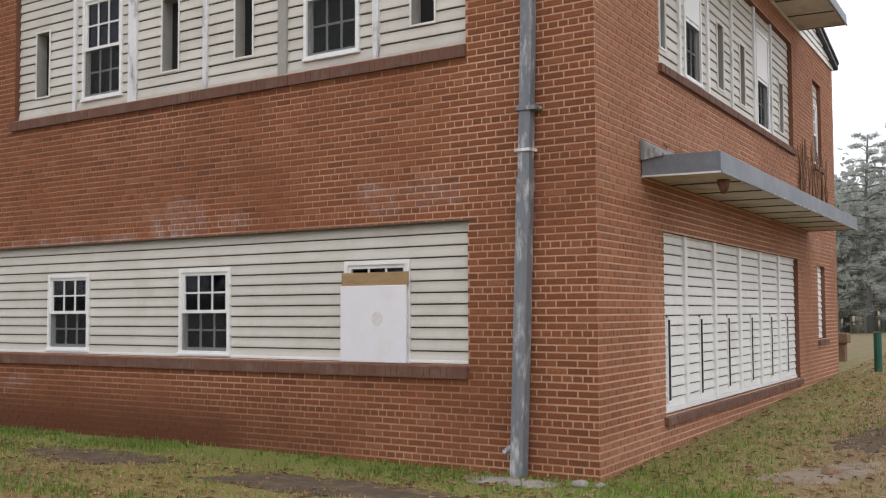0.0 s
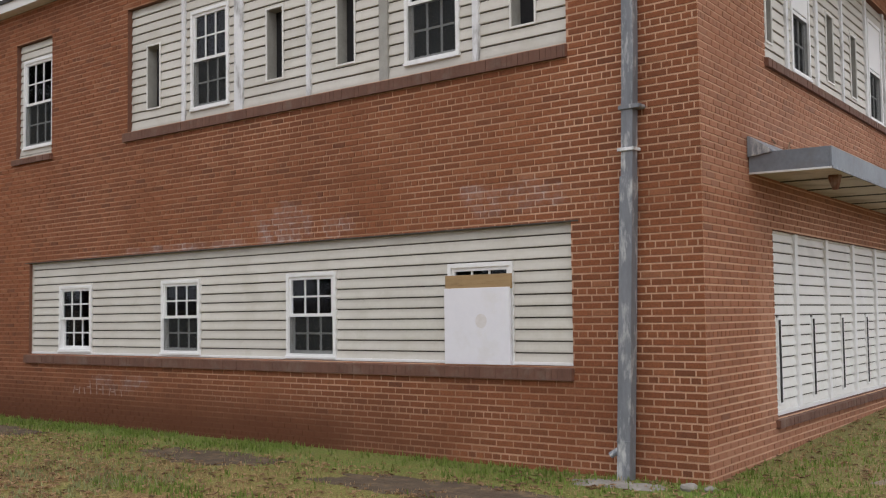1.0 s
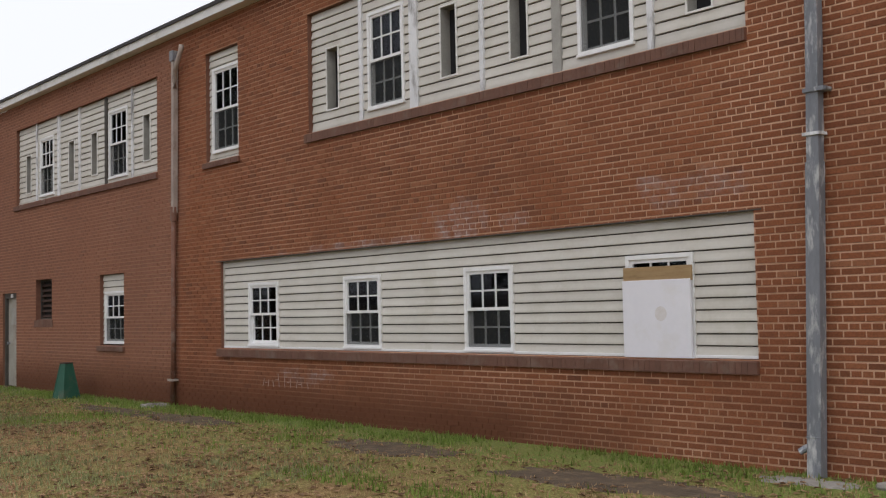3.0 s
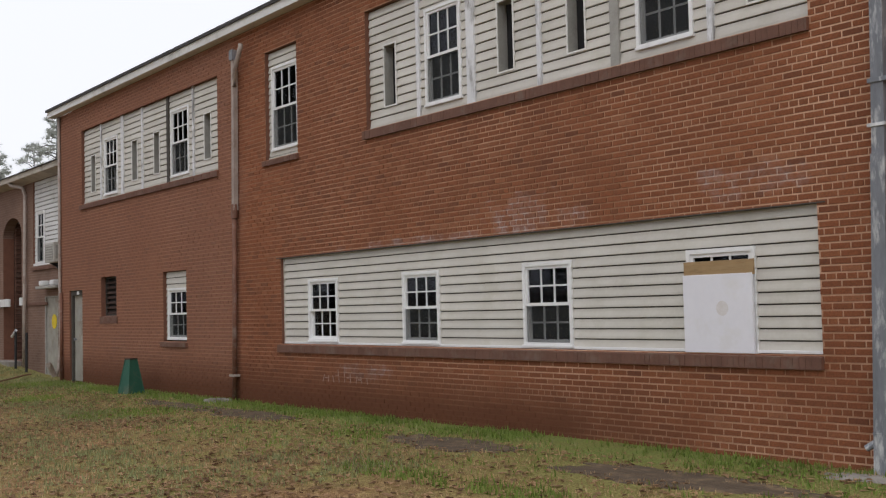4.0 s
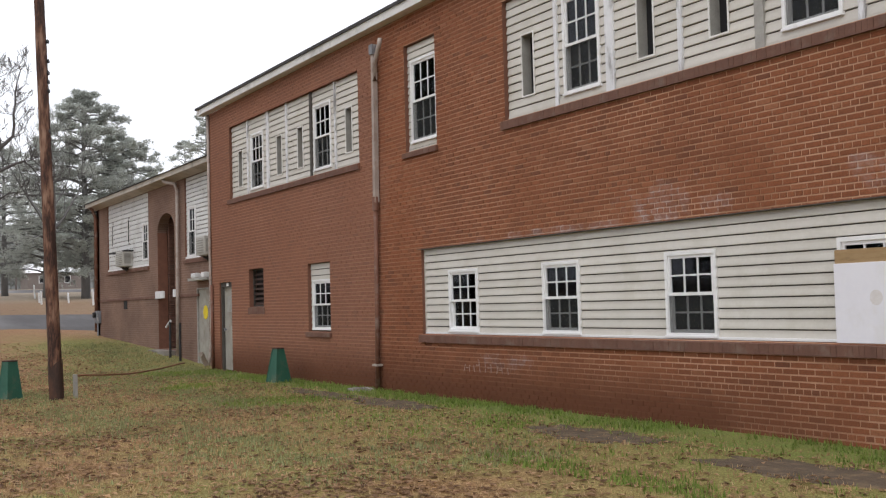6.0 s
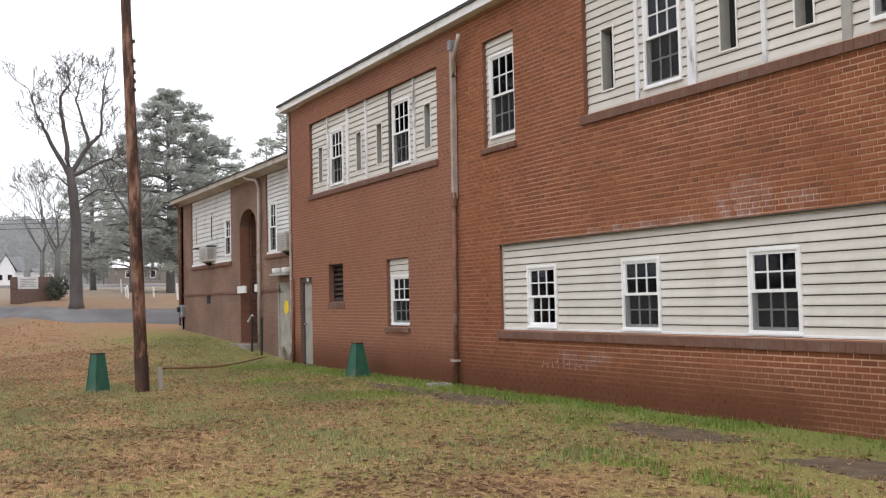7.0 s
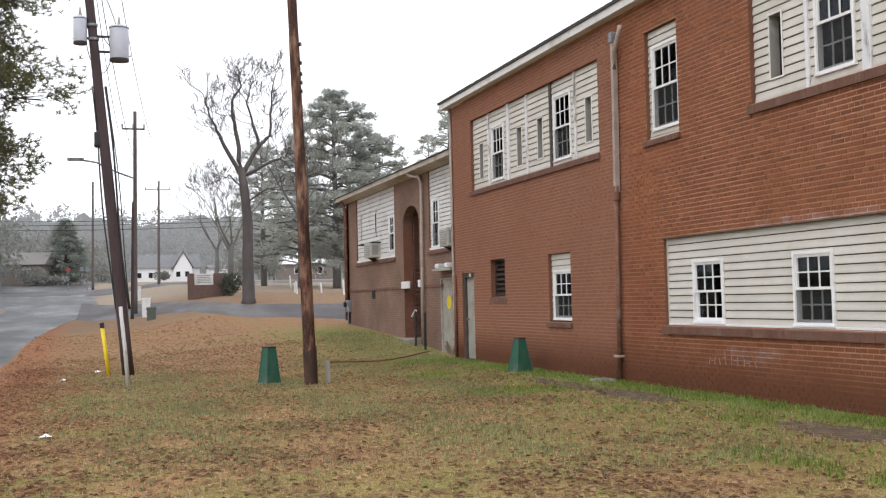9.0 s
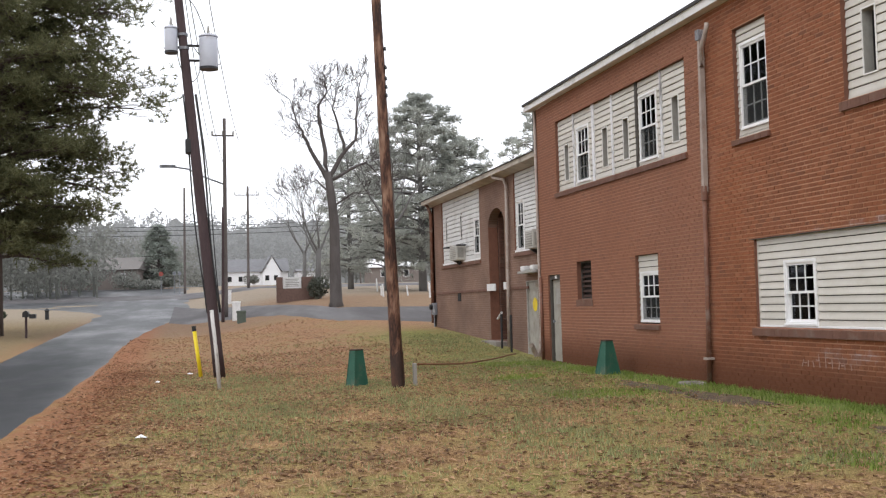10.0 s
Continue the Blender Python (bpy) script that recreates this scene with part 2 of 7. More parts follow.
SOFFIT = surface("soffit_panel", (0.44, 0.40, 0.32), (0.58, 0.53, 0.44), 0.8, scale=1.5, fine=25, stain=(0.22, 0.18, 0.13), stain_amt=0.6, stain_scale=2)
# Real dark joints, and also painted shade such as the siding's lap shadows
JOINT = surface("dark_joint_and_shade", (0.05, 0.045, 0.04), (0.09, 0.08, 0.07), 0.9, scale=6)
FASCIA = surface("white_fascia", (0.62, 0.61, 0.60), (0.76, 0.75, 0.75), 0.6, scale=1.5, stain=(0.3, 0.28, 0.26), stain_amt=0.4, stain_scale=2)
ROOFING = surface("asphalt_roof", (0.035, 0.035, 0.037), (0.07, 0.068, 0.068), 0.95, scale=4, fine=80, bump=0.5)
DOOR_PAINT = surface("worn_grey_door", (0.25, 0.235, 0.205), (0.40, 0.38, 0.335), 0.65, scale=3, stain=(0.20, 0.15, 0.11), stain_amt=0.75, stain_scale=2.5)
GREEN = surface("green_painted_metal", (0.012, 0.072, 0.046), (0.030, 0.115, 0.078), 0.6, scale=5, stain=(0.13, 0.12, 0.085), stain_amt=0.7, stain_scale=3, bump=0.1)
YELLOW = surface("yellow_plastic", (0.72, 0.53, 0.01), (0.85, 0.66, 0.03), 0.5, scale=4, stain=(0.45, 0.30, 0.03), stain_amt=0.4)
BLACK = surface("black_plastic", (0.015, 0.015, 0.016), (0.03, 0.03, 0.032), 0.5, scale=6)
WHITE_PAINT = surface("white_paint", (0.62, 0.62, 0.62), (0.78, 0.78, 0.78), 0.6, scale=4, stain=(0.35, 0.33, 0.3), stain_amt=0.5)
POLE = surface("treated_pole_wood", (0.030, 0.013, 0.009), (0.175, 0.078, 0.046), 0.75, scale=7.0, fine=45, bump=0.8, dist=0.012, stain=(0.36, 0.24, 0.17), stain_amt=0.6, stain_scale=7, squash=(1, 1, 0.22))
for n_ in [n_ for n_ in POLE.node_tree.nodes if n_.type == "VALTORGB"][:1]:
    n_.color_ramp.elements[0].position, n_.color_ramp.elements[1].position = 0.43, 0.60
POLE_FOOT = surface("creosoted_pole_foot", (0.018, 0.011, 0.009), (0.07, 0.036, 0.025), 0.7, scale=6, fine=40, bump=0.6, stain=(0.12, 0.05, 0.03), stain_amt=0.8, stain_scale=5, squash=(1, 1, 0.3))
POLE_GREY = surface("weathered_pole_wood", (0.085, 0.07, 0.065), (0.17, 0.145, 0.135), 0.85, scale=3, fine=40, bump=0.5, squash=(1, 1, 0.2))
POLE_PURPLE = surface("dark_treated_pole_wood", (0.040, 0.026, 0.028), (0.085, 0.055, 0.058), 0.8, scale=3, fine=40, bump=0.5, dist=0.01, squash=(1, 1, 0.2), stain=(0.02, 0.014, 0.013), stain_amt=0.8)
TANK = surface("transformer_grey", (0.44, 0.46, 0.52), (0.56, 0.58, 0.65), 0.45, 0.1, scale=3, stain=(0.25, 0.22, 0.22), stain_amt=0.5)
WIRE = surface("wire_insulation", (0.02, 0.02, 0.022), (0.05, 0.05, 0.052), 0.6, scale=8)
CONCRETE = surface("old_concrete", (0.20, 0.18, 0.16), (0.33, 0.30, 0.27), 0.9, scale=3, fine=50, bump=0.4, stain=(0.10, 0.085, 0.07), stain_amt=0.6, stain_scale=2)
CONCRETE_DIRTY = surface("muddy_concrete", (0.17, 0.125, 0.09), (0.30, 0.245, 0.19), 0.9, scale=3, fine=50, bump=0.4, stain=(0.12, 0.075, 0.045), stain_amt=0.7, stain_scale=3)
HOSE = surface("orange_brown_hose", (0.17, 0.075, 0.035), (0.27, 0.13, 0.07), 0.6, scale=5)
AC_CASE = surface("beige_air_conditioner_case", (0.42, 0.41, 0.38), (0.56, 0.55, 0.52), 0.5, scale=3, stain=(0.28, 0.25, 0.2), stain_amt=0.5)
BARK = surface("grey_bark", (0.065, 0.056, 0.053), (0.125, 0.11, 0.105), 0.95, scale=4, fine=30, bump=0.8, dist=0.02, squash=(1, 1, 0.25))
# Bark paled so that its colour carries the mist
BARK_MIST = surface("haze_paled_bark", (0.115, 0.11, 0.106), (0.18, 0.175, 0.17), 0.95, scale=4, fine=30, bump=0.6, dist=0.02, squash=(1, 1, 0.25))
BARK_DARK = surface("pine_bark", (0.055, 0.04, 0.034), (0.12, 0.09, 0.078), 0.95, scale=4, fine=30, bump=0.8, dist=0.02, squash=(1, 1, 0.25))
VINE = surface("dry_vine", (0.15, 0.09, 0.055), (0.26, 0.16, 0.10), 0.9, scale=9)
LITTER = surface("pale_litter", (0.7, 0.7, 0.72), (0.85, 0.85, 0.87), 0.6, scale=9)


def leaf_mat(name, dark, light, rough=0.7, glow=None):
    m, nt, b = blank(name, rough, 0, 0.25)
    r = nt.nodes.new("ShaderNodeNewGeometry").outputs["Random Per Island"]
    col = ramp(nt, r, [(0.0, dark), (1.0, light)])
    big = noise_tex(nt, 0.5, 3)
    col = mixed(nt, 1.0, col, ramp(nt, big, [(0.3, (0.8,) * 3), (0.7, (1.2,) * 3)]), "MULTIPLY")
    nt.links.new(col, b.inputs["Base Color"])
    tl = nt.nodes.new("ShaderNodeBsdfTranslucent")
    ms = nt.nodes.new("ShaderNodeMixShader")
    ms.inputs[0].default_value = 0.45
    nt.links.new(col, tl.inputs[0])
    nt.links.new(b.outputs[0], ms.inputs[1])
    nt.links.new(tl.outputs[0], ms.inputs[2])
    nt.links.new(ms.outputs[0], nt.nodes["Material Output"].inputs[0])
    # glow: even emission that lifts far foliage the way haze does
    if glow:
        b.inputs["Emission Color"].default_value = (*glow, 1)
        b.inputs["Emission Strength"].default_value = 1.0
    return m


NEEDLES = leaf_mat("pine_needles", (0.105, 0.110, 0.056), (0.220, 0.225, 0.115))
# Needles paled well past pine green to carry the mist
NEEDLES_MIST = leaf_mat("haze_paled_needles", (0.43, 0.45, 0.415), (0.50, 0.52, 0.475))
# Grey tone that stands for haze over the far trees
NEEDLES_FAR = leaf_mat("far_hazed_needles", (0.25, 0.255, 0.24), (0.31, 0.315, 0.295))
# Far woods: haze put into a pale colour with a faint glow
WOODS_FAR = leaf_mat("far_woods_haze_glow", (0.20, 0.205, 0.205), (0.24, 0.245, 0.245), glow=(0.215, 0.22, 0.225))
# Cedar and brush lightened and greyed as haze would do
CEDAR = leaf_mat("haze_greyed_cedar", (0.27, 0.30, 0.265), (0.34, 0.37, 0.33))
BRUSH = leaf_mat("haze_greyed_brush", (0.20, 0.205, 0.185), (0.28, 0.285, 0.26))
SHRUB = leaf_mat("dark_shrub", (0.06, 0.075, 0.05), (0.11, 0.13, 0.09))
GRASS_GREEN = leaf_mat("green_grass", (0.115, 0.175, 0.032), (0.27, 0.35, 0.085))
GRASS_LAWN = leaf_mat("short_lawn_grass", (0.185, 0.195, 0.088), (0.37, 0.385, 0.19))
GRASS_DRY = leaf_mat("dry_grass", (0.29, 0.185, 0.09), (0.58, 0.42, 0.24))
LEAF_RED = leaf_mat("damp_red_leaves", (0.125, 0.056, 0.030), (0.42, 0.215, 0.125))
LEAF_DEAD = leaf_mat("dead_leaves", (0.115, 0.060, 0.033), (0.50, 0.32, 0.19))


def ground_mat():
    m, nt, b = blank("winter_lawn", 0.95, 0, 0.15)
    geo = nt.nodes.new("ShaderNodeNewGeometry")
    sep = nt.nodes.new("ShaderNodeSeparateXYZ")
    nt.links.new(geo.outputs["Position"], sep.inputs[0])
    x, y, z = sep.outputs

    def n(scale, detail=5, rough=0.6):
        t = nt.nodes.new("ShaderNodeTexNoise")
        t.inputs["Scale"].default_value, t.inputs["Detail"].default_value, t.inputs["Roughness"].default_value = scale, detail, rough
        nt.links.new(geo.outputs["Position"], t.inputs[0])
        return t.outputs["Fac"]

    fine, mid, big, patch = n(38, 4, 0.7), n(5.5, 5, 0.7), n(0.55, 4), n(1.3, 5, 0.65)
    straw = ramp(nt, fine, [(0.30, (0.085, 0.048, 0.024)), (0.43, (0.27, 0.17, 0.078)), (0.58, (0.43, 0.285, 0.14)), (0.74, (0.64, 0.49, 0.32))])
    green = ramp(nt, fine, [(0.3, (0.075, 0.09, 0.026)), (0.52, (0.205, 0.225, 0.060)), (0.75, (0.35, 0.36, 0.13))])
    rust = ramp(nt, fine, [(0.3, (0.14, 0.062, 0.030)), (0.5, (0.29, 0.155, 0.078)), (0.75, (0.48, 0.32, 0.20))])
    rust_far = ramp(nt, fine, [(0.3, (0.15, 0.075, 0.043)), (0.5, (0.30, 0.165, 0.098)), (0.75, (0.46, 0.30, 0.195))])
    col = mixed(nt, ramp(nt, mid, [(0.38, (0, 0, 0)), (0.66, (0.85,) * 3)]), straw, rust)
    col = mixed(nt, 1.0, col, ramp(nt, n(2.6, 6, 0.7), [(0.36, (0.62, 0.60, 0.58)), (0.62, (1.12, 1.1, 1.06))]), "MULTIPLY")
    # leaf-strewn red ground towards the driveway
    far = maths(nt, "MULTIPLY", maths(nt, "SUBTRACT", maths(nt, "ADD", -13.0, maths(nt, "MULTIPLY", patch, -6.0)), x), 0.14, True)
    col = mixed(nt, maths(nt, "MULTIPLY", far, ramp(nt, patch, [(0.35, (0.55,) * 3), (0.6, (0.97,) * 3)])), col, rust_far)
    gmask = ramp(nt, maths(nt, "ADD", maths(nt, "MULTIPLY", big, 0.6), maths(nt, "MULTIPLY", patch, 0.4)), [(0.44, (0, 0, 0)), (0.58, (0.66,) * 3)])
    lee = maths(nt, "MULTIPLY", maths(nt, "ADD", y, maths(nt, "ADD", 2.6, maths(nt, "MULTIPLY", patch, 3.0))), 0.4, True)
    lee = maths(nt, "MULTIPLY", lee, maths(nt, "MULTIPLY", maths(nt, "ADD", x, 37.0), 0.3, True))
    far = maths(nt, "MULTIPLY", far, maths(nt, "SUBTRACT", 1.0, lee))
    gmask = maths(nt, "MULTIPLY", gmask, maths(nt, "SUBTRACT", 1.0, maths(nt, "MULTIPLY", far, 0.65)))
    col = mixed(nt, gmask, col, green)
    col = mixed(nt, maths(nt, "MULTIPLY", lee, 0.55), col, green)
    # a green strip along the foot of the wall
    off = maths(nt, "MAXIMUM", maths(nt, "MULTIPLY", y, -1.0), maths(nt, "ADD", x, maths(nt, "MULTIPLY", y, 0.12)))
    wall = maths(nt, "MULTIPLY", maths(nt, "SUBTRACT", maths(nt, "ADD", maths(nt, "MULTIPLY", mid, 2.4), 0.35), off), 0.9, True)
    near = maths(nt, "MULTIPLY", maths(nt, "MULTIPLY", maths(nt, "ADD", x, 22.0), 0.5, True), ramp(nt, patch, [(0.38, (0.25,) * 3), (0.58, (1.0,) * 3)]))
    side = maths(nt, "MULTIPLY", maths(nt, "ADD", y, 0.5), 0.5, True)
    track = ramp(nt, n(0.8, 6, 0.7), [(0.42, (0.15,) * 3), (0.58, (0.8,) * 3)])
    col = mixed(nt, maths(nt, "MULTIPLY", side, track), col, ramp(nt, fine, [(0.3, (0.13, 0.085, 0.05)), (0.5, (0.32, 0.225, 0.13)), (0.75, (0.5, 0.38, 0.24))]))
    bare = maths(nt, "MULTIPLY", maths(nt, "SUBTRACT", off, maths(nt, "ADD", 0.5, maths(nt, "MULTIPLY", patch, 1.2))), 1.5, True)
    col = mixed(nt, maths(nt, "MULTIPLY", maths(nt, "MULTIPLY", side, bare), 0.75), col, ramp(nt, fine, [(0.3, (0.15, 0.098, 0.060)), (0.7, (0.34, 0.24, 0.155))]))
    near = maths(nt, "MULTIPLY", near, maths(nt, "SUBTRACT", 1.0, maths(nt, "MULTIPLY", side, ramp(nt, patch, [(0.4, (0.15,) * 3), (0.6, (0.75,) * 3)]))))
    moss = ramp(nt, fine, [(0.3, (0.060, 0.095, 0.020)), (0.52, (0.155, 0.215, 0.050)), (0.75, (0.27, 0.33, 0.10))])
    col = mixed(nt, maths(nt, "MULTIPLY", maths(nt, "MULTIPLY", wall, near), 0.9), col, moss)
    back = maths(nt, "MULTIPLY", maths(nt, "SUBTRACT", y, 11.0), 0.12, True)
    col = mixed(nt, maths(nt, "MULTIPLY", back, 0.85), col, ramp(nt, mid, [(0.3, (0.16, 0.125, 0.075)), (0.7, (0.27, 0.215, 0.135))]))
    # dull leaf-strewn verge across the driveway
    over = maths(nt, "MULTIPLY", maths(nt, "SUBTRACT", -43.0, x), 0.3, True)
    col = mixed(nt, maths(nt, "MULTIPLY", over, 0.6), col, ramp(nt, mid, [(0.35, (0.165, 0.105, 0.073)), (0.65, (0.27, 0.19, 0.135))]))
    # olive winter grass on the far side of the lane
    island = maths(nt, "MULTIPLY", maths(nt, "SUBTRACT", -14.2, y), 0.8, True)
    col = mixed(nt, maths(nt, "MULTIPLY", island, 0.75), col, ramp(nt, mid, [(0.35, (0.17, 0.125, 0.068)), (0.65, (0.27, 0.215, 0.115))]))
    # dry field beyond
    field = maths(nt, "MULTIPLY", maths(nt, "SUBTRACT", -62.0, x), 0.08, True)
    col = mixed(nt, maths(nt, "MULTIPLY", field, 0.85), col, ramp(nt, mid, [(0.3, (0.23, 0.19, 0.145)), (0.7, (0.33, 0.28, 0.22))]))
    # rust-red verge beside the lane
    verge = maths(nt, "SUBTRACT", 1.25, maths(nt, "MULTIPLY", maths(nt, "ABSOLUTE", maths(nt, "ADD", y, maths(nt, "ADD", 10.15, mid))), 1.15), True)
    col = mixed(nt, maths(nt, "MULTIPLY", verge, 0.8), col, mixed(nt, 0.6, rust_far, (0.27, 0.092, 0.040)))
    # bare damp soil patches
    soil = ramp(nt, n(0.9, 6, 0.7), [(0.62, (0, 0, 0)), (0.70, (0.7,) * 3)])
    col = mixed(nt, soil, col, ramp(nt, fine, [(0.3, (0.055, 0.038, 0.026)), (0.7, (0.13, 0.09, 0.065))]))
    nt.links.new(col, b.inputs["Base Color"])
    bumped(nt, b, fine, 0.8, 0.03)
    return m


def asphalt_mat(name, c1, c2, rough):
    m, nt, b = blank(name, rough, 0, 0.14)
    coarse, fine = noise_tex(nt, 0.35, 5, 0.6, (0.3, 1, 1)), noise_tex(nt, 90, 3)
    col = mixed(nt, 0.35, ramp(nt, coarse, [(0.3, c1), (0.7, c2)]), ramp(nt, fine, [(0.3, c1), (0.7, c2)]))
    nt.links.new(col, b.inputs["Base Color"])
    nt.links.new(ramp(nt, coarse, [(0.4, (rough,) * 3), (0.65, (rough * 0.62,) * 3)]), b.inputs["Roughness"])
    bumped(nt, b, fine, 0.3, 0.004)
    return m


GROUND = ground_mat()
ASPHALT = asphalt_mat("wet_asphalt", (0.034, 0.036, 0.039), (0.064, 0.067, 0.072), 0.48)
DRIVE = asphalt_mat("grey_driveway", (0.085, 0.080, 0.082), (0.135, 0.128, 0.130), 0.9)
SOIL = surface("bare_dark_soil", (0.058, 0.040, 0.026), (0.13, 0.09, 0.058), 0.95, scale=5, fine=45, bump=0.9, dist=0.012, stain=(0.22, 0.15, 0.08), stain_amt=0.7, stain_scale=5)


# ---- mesh helpers ----
class Build:
    """Gathers vertices and faces for one mesh."""

    def __init__(self):
        self.v, self.f = [], []

    def add(self, verts, faces):
        k = len(self.v)
        self.v.extend(verts)
        self.f.extend([tuple(i + k for i in q) for q in faces])
        return self

    def box(self, x0, x1, y0, y1, z0, z1, bev=0.0):
        if bev <= 0:
            return self.add([(x0, y0, z0), (x1, y0, z0), (x1, y1, z0), (x0, y1, z0), (x0, y0, z1), (x1, y0, z1), (x1, y1, z1), (x0, y1, z1)],
                            [(0, 3, 2, 1), (4, 5, 6, 7), (0, 1, 5, 4), (1, 2, 6, 5), (2, 3, 7, 6), (3, 0, 4, 7)])
        bm = bmesh.new()
        bmesh.ops.create_cube(bm, size=1)
        bmesh.ops.scale(bm, vec=(x1 - x0, y1 - y0, z1 - z0), verts=bm.verts)
        bmesh.ops.translate(bm, vec=((x0 + x1) / 2, (y0 + y1) / 2, (z0 + z1) / 2), verts=bm.verts)
        bmesh.ops.bevel(bm, geom=bm.edges[:], offset=bev, segments=2, affect="EDGES", profile=0.6)
        bm.verts.index_update()
        self.add([tuple(v.co) for v in bm.verts], [tuple(v.index for v in f.verts) for f in bm.faces])
        bm.free()
        return self

    def prism(self, profile, a, b, axis="x"):
        """A closed profile of (p, q) drawn out from a to b along an axis."""
        n = len(profile)
        put = {"x": lambda s, p, q: (s, p, q), "y": lambda s, p, q: (p, s, q), "z": lambda s, p, q: (p, q, s)}[axis]
        vs = [put(a, *pq) for pq in profile] + [put(b, *pq) for pq in profile]
        fs = [tuple(range(n))[::-1], tuple(range(n, 2 * n))] + [(i, (i + 1) % n, n + (i + 1) % n, n + i) for i in range(n)]
        return self.add(vs, fs)

    def tube(self, pts, radii, sides=8, cap=True):
        pts = [Vector(p) for p in pts]
        if isinstance(radii, (int, float)):
            radii = [radii] * len(pts)
        k = len(self.v)
        ref = Vector((0, 0, 1))
        for i, p in enumerate(pts):
            d = (pts[min(i + 1, len(pts) - 1)] - pts[max(i - 1, 0)]).normalized()
            if abs(d.dot(ref)) > 0.97:
                ref = Vector((1, 0, 0)) if abs(d.x) < 0.9 else Vector((0, 1, 0))
            s = d.cross(ref).normalized()
            t = d.cross(s)
            for j in range(sides):
                a = 2 * math.pi * j / sides
                self.v.append(tuple(p + radii[i] * (math.cos(a) * s + math.sin(a) * t)))
        for i in range(len(pts) - 1):
            for j in range(sides):
                a, b = k + i * sides + j, k + i * sides + (j + 1) % sides
                self.f.append((a, a + sides, b + sides, b))
        if cap:
            self.f.append(tuple(k + j for j in range(sides)))
            self.f.append(tuple(k + (len(pts) - 1) * sides + j for j in range(sides))[::-1])
        return self

    def mesh(self, name):
        me = bpy.data.meshes.new(name)
        me.from_pydata(self.v, [], self.f)
        me.update()
        bm = bmesh.new()
        bm.from_mesh(me)
        bmesh.ops.recalc_face_normals(bm, faces=bm.faces)
        bm.to_mesh(me)
        bm.free()
        return me


def raw_mesh(name, bl):
    me = bpy.data.meshes.new(name)
    me.from_pydata(bl.v, [], bl.f)
    me.update()
    return me


def part(name, bl, material, parent=None, label="", smooth=False, kind="", fast=False):
    me = raw_mesh(name, bl) if fast else bl.mesh(name)
    me.materials.append(material)
    if smooth:
        for p in me.polygons:
            p.use_smooth = len(p.vertices) == 4
    ob = new(name, me)
    if parent is not None:
        ob.parent = parent
    return tagged(ob, label=label, kind=kind)


def thing(name, label, category, m=None, group="", kind=""):
    ob = new(name)
    ob.empty_display_size = 0.2
    if m is not None:
        ob.matrix_world = m
    return tagged(ob, label, category, group, kind)


B = Build


# ---- ground ----
def profile(pts, s):
    return float(np.interp(s, [p[0] for p in pts], [p[1] for p in pts]))


BUILDING_SIDE = [(-200, 0), (29, 0.0), (33, 0.3), (41, 0.65), (52, 1.6), (75, 2.35), (120, 4.0), (150, 4.65), (230, 6.4), (420, 10.4), (900, 12)]
ROAD_SIDE = [(-200, -0.05), (30, -0.05), (36, 0.0), (70, 0.95), (100, 2.4), (145, 4.45), (230, 6.3), (420, 10.4), (900, 12)]


def height(x, y):
    s = EYE[0] - x
    k = min(1.0, max(0.0, (y + 9.5) / 8.5))
    k = k * k * (3 - 2 * k)
    z = profile(BUILDING_SIDE, s) * k + profile(ROAD_SIDE, s) * (1 - k)
    if x > -16 and y > 0:
        z += min(y, 18) * 0.024 * min(1.0, (x + 16) / 10)
    # a shallow dip beside the pole and a crown to the lawn
    z += 0.035 * noise.noise(Vector((x * 0.35, y * 0.35, 0))) * min(1, max(0.2, (-y) / 3))
    return z


def axis_steps(lo, hi, fine_lo, fine_hi, step, grow=1.25):
    out = list(np.arange(fine_lo, fine_hi + 1e-6, step))
    s, p = step, fine_hi
    while p < hi:
        s *= grow
        p = min(hi, p + s)
        out.append(p)
    s, p = step, fine_lo
    while p > lo:
        s *= grow
        p = max(lo, p - s)
        out.insert(0, p)
    return out


gx, gy = axis_steps(-900, 500, -60, 6, 0.6), axis_steps(-500, 700, -18, 16, 0.6)
bl = B()
bl.v = [(x, y, height(x, y)) for x in gx for y in gy]
ny = len(gy)
bl.f = [(i * ny + j, (i + 1) * ny + j, (i + 1) * ny + j + 1, i * ny + j + 1) for i in range(len(gx) - 1) for j in range(ny - 1)]
ground = tagged(part("ground", bl, GROUND, smooth=True, fast=True), "winter lawn of dry grass, green patches and fallen leaves", "ground", kind="structure")


def ribbon(name, centre, material, label, category, lift=0.03, across=8):
    """A sheet laid on the ground between a left and a right line."""
    bl = B()
    for (lx, ly), (rx, ry) in centre:
        for j in range(across + 1):
            k = j / across
            x, y = lx + (rx - lx) * k, ly + (ry - ly) * k
            bl.v.append((x, y, height(x, y) - 0.02 + (lift + 0.02) * min(1.0, min(k, 1 - k) * across / 1.0)))
    n = across + 1
    bl.f = [(i * n + j, i * n + j + 1, (i + 1) * n + j + 1, (i + 1) * n + j) for i in range(len(centre) - 1) for j in range(across)]
    return tagged(part(name, bl, material, smooth=True, fast=False), label, category, kind="structure")


lane = []
for s in np.arange(-14, 150, 1.2):
    x = EYE[0] - s
    right = -10.95 + (0.0 if s < 42 else (s - 42) ** 1.5 * 0.012)
    left = -14.6 - (0.0 if s < 78 else (s - 78) ** 1.9 * 0.05)
    lane.append(((x, left), (x, min(right, -8.0))))
ribbon("road", lane, ASPHALT, "wet grey asphalt lane with a rust-red verge", "road", 0.02, 12)
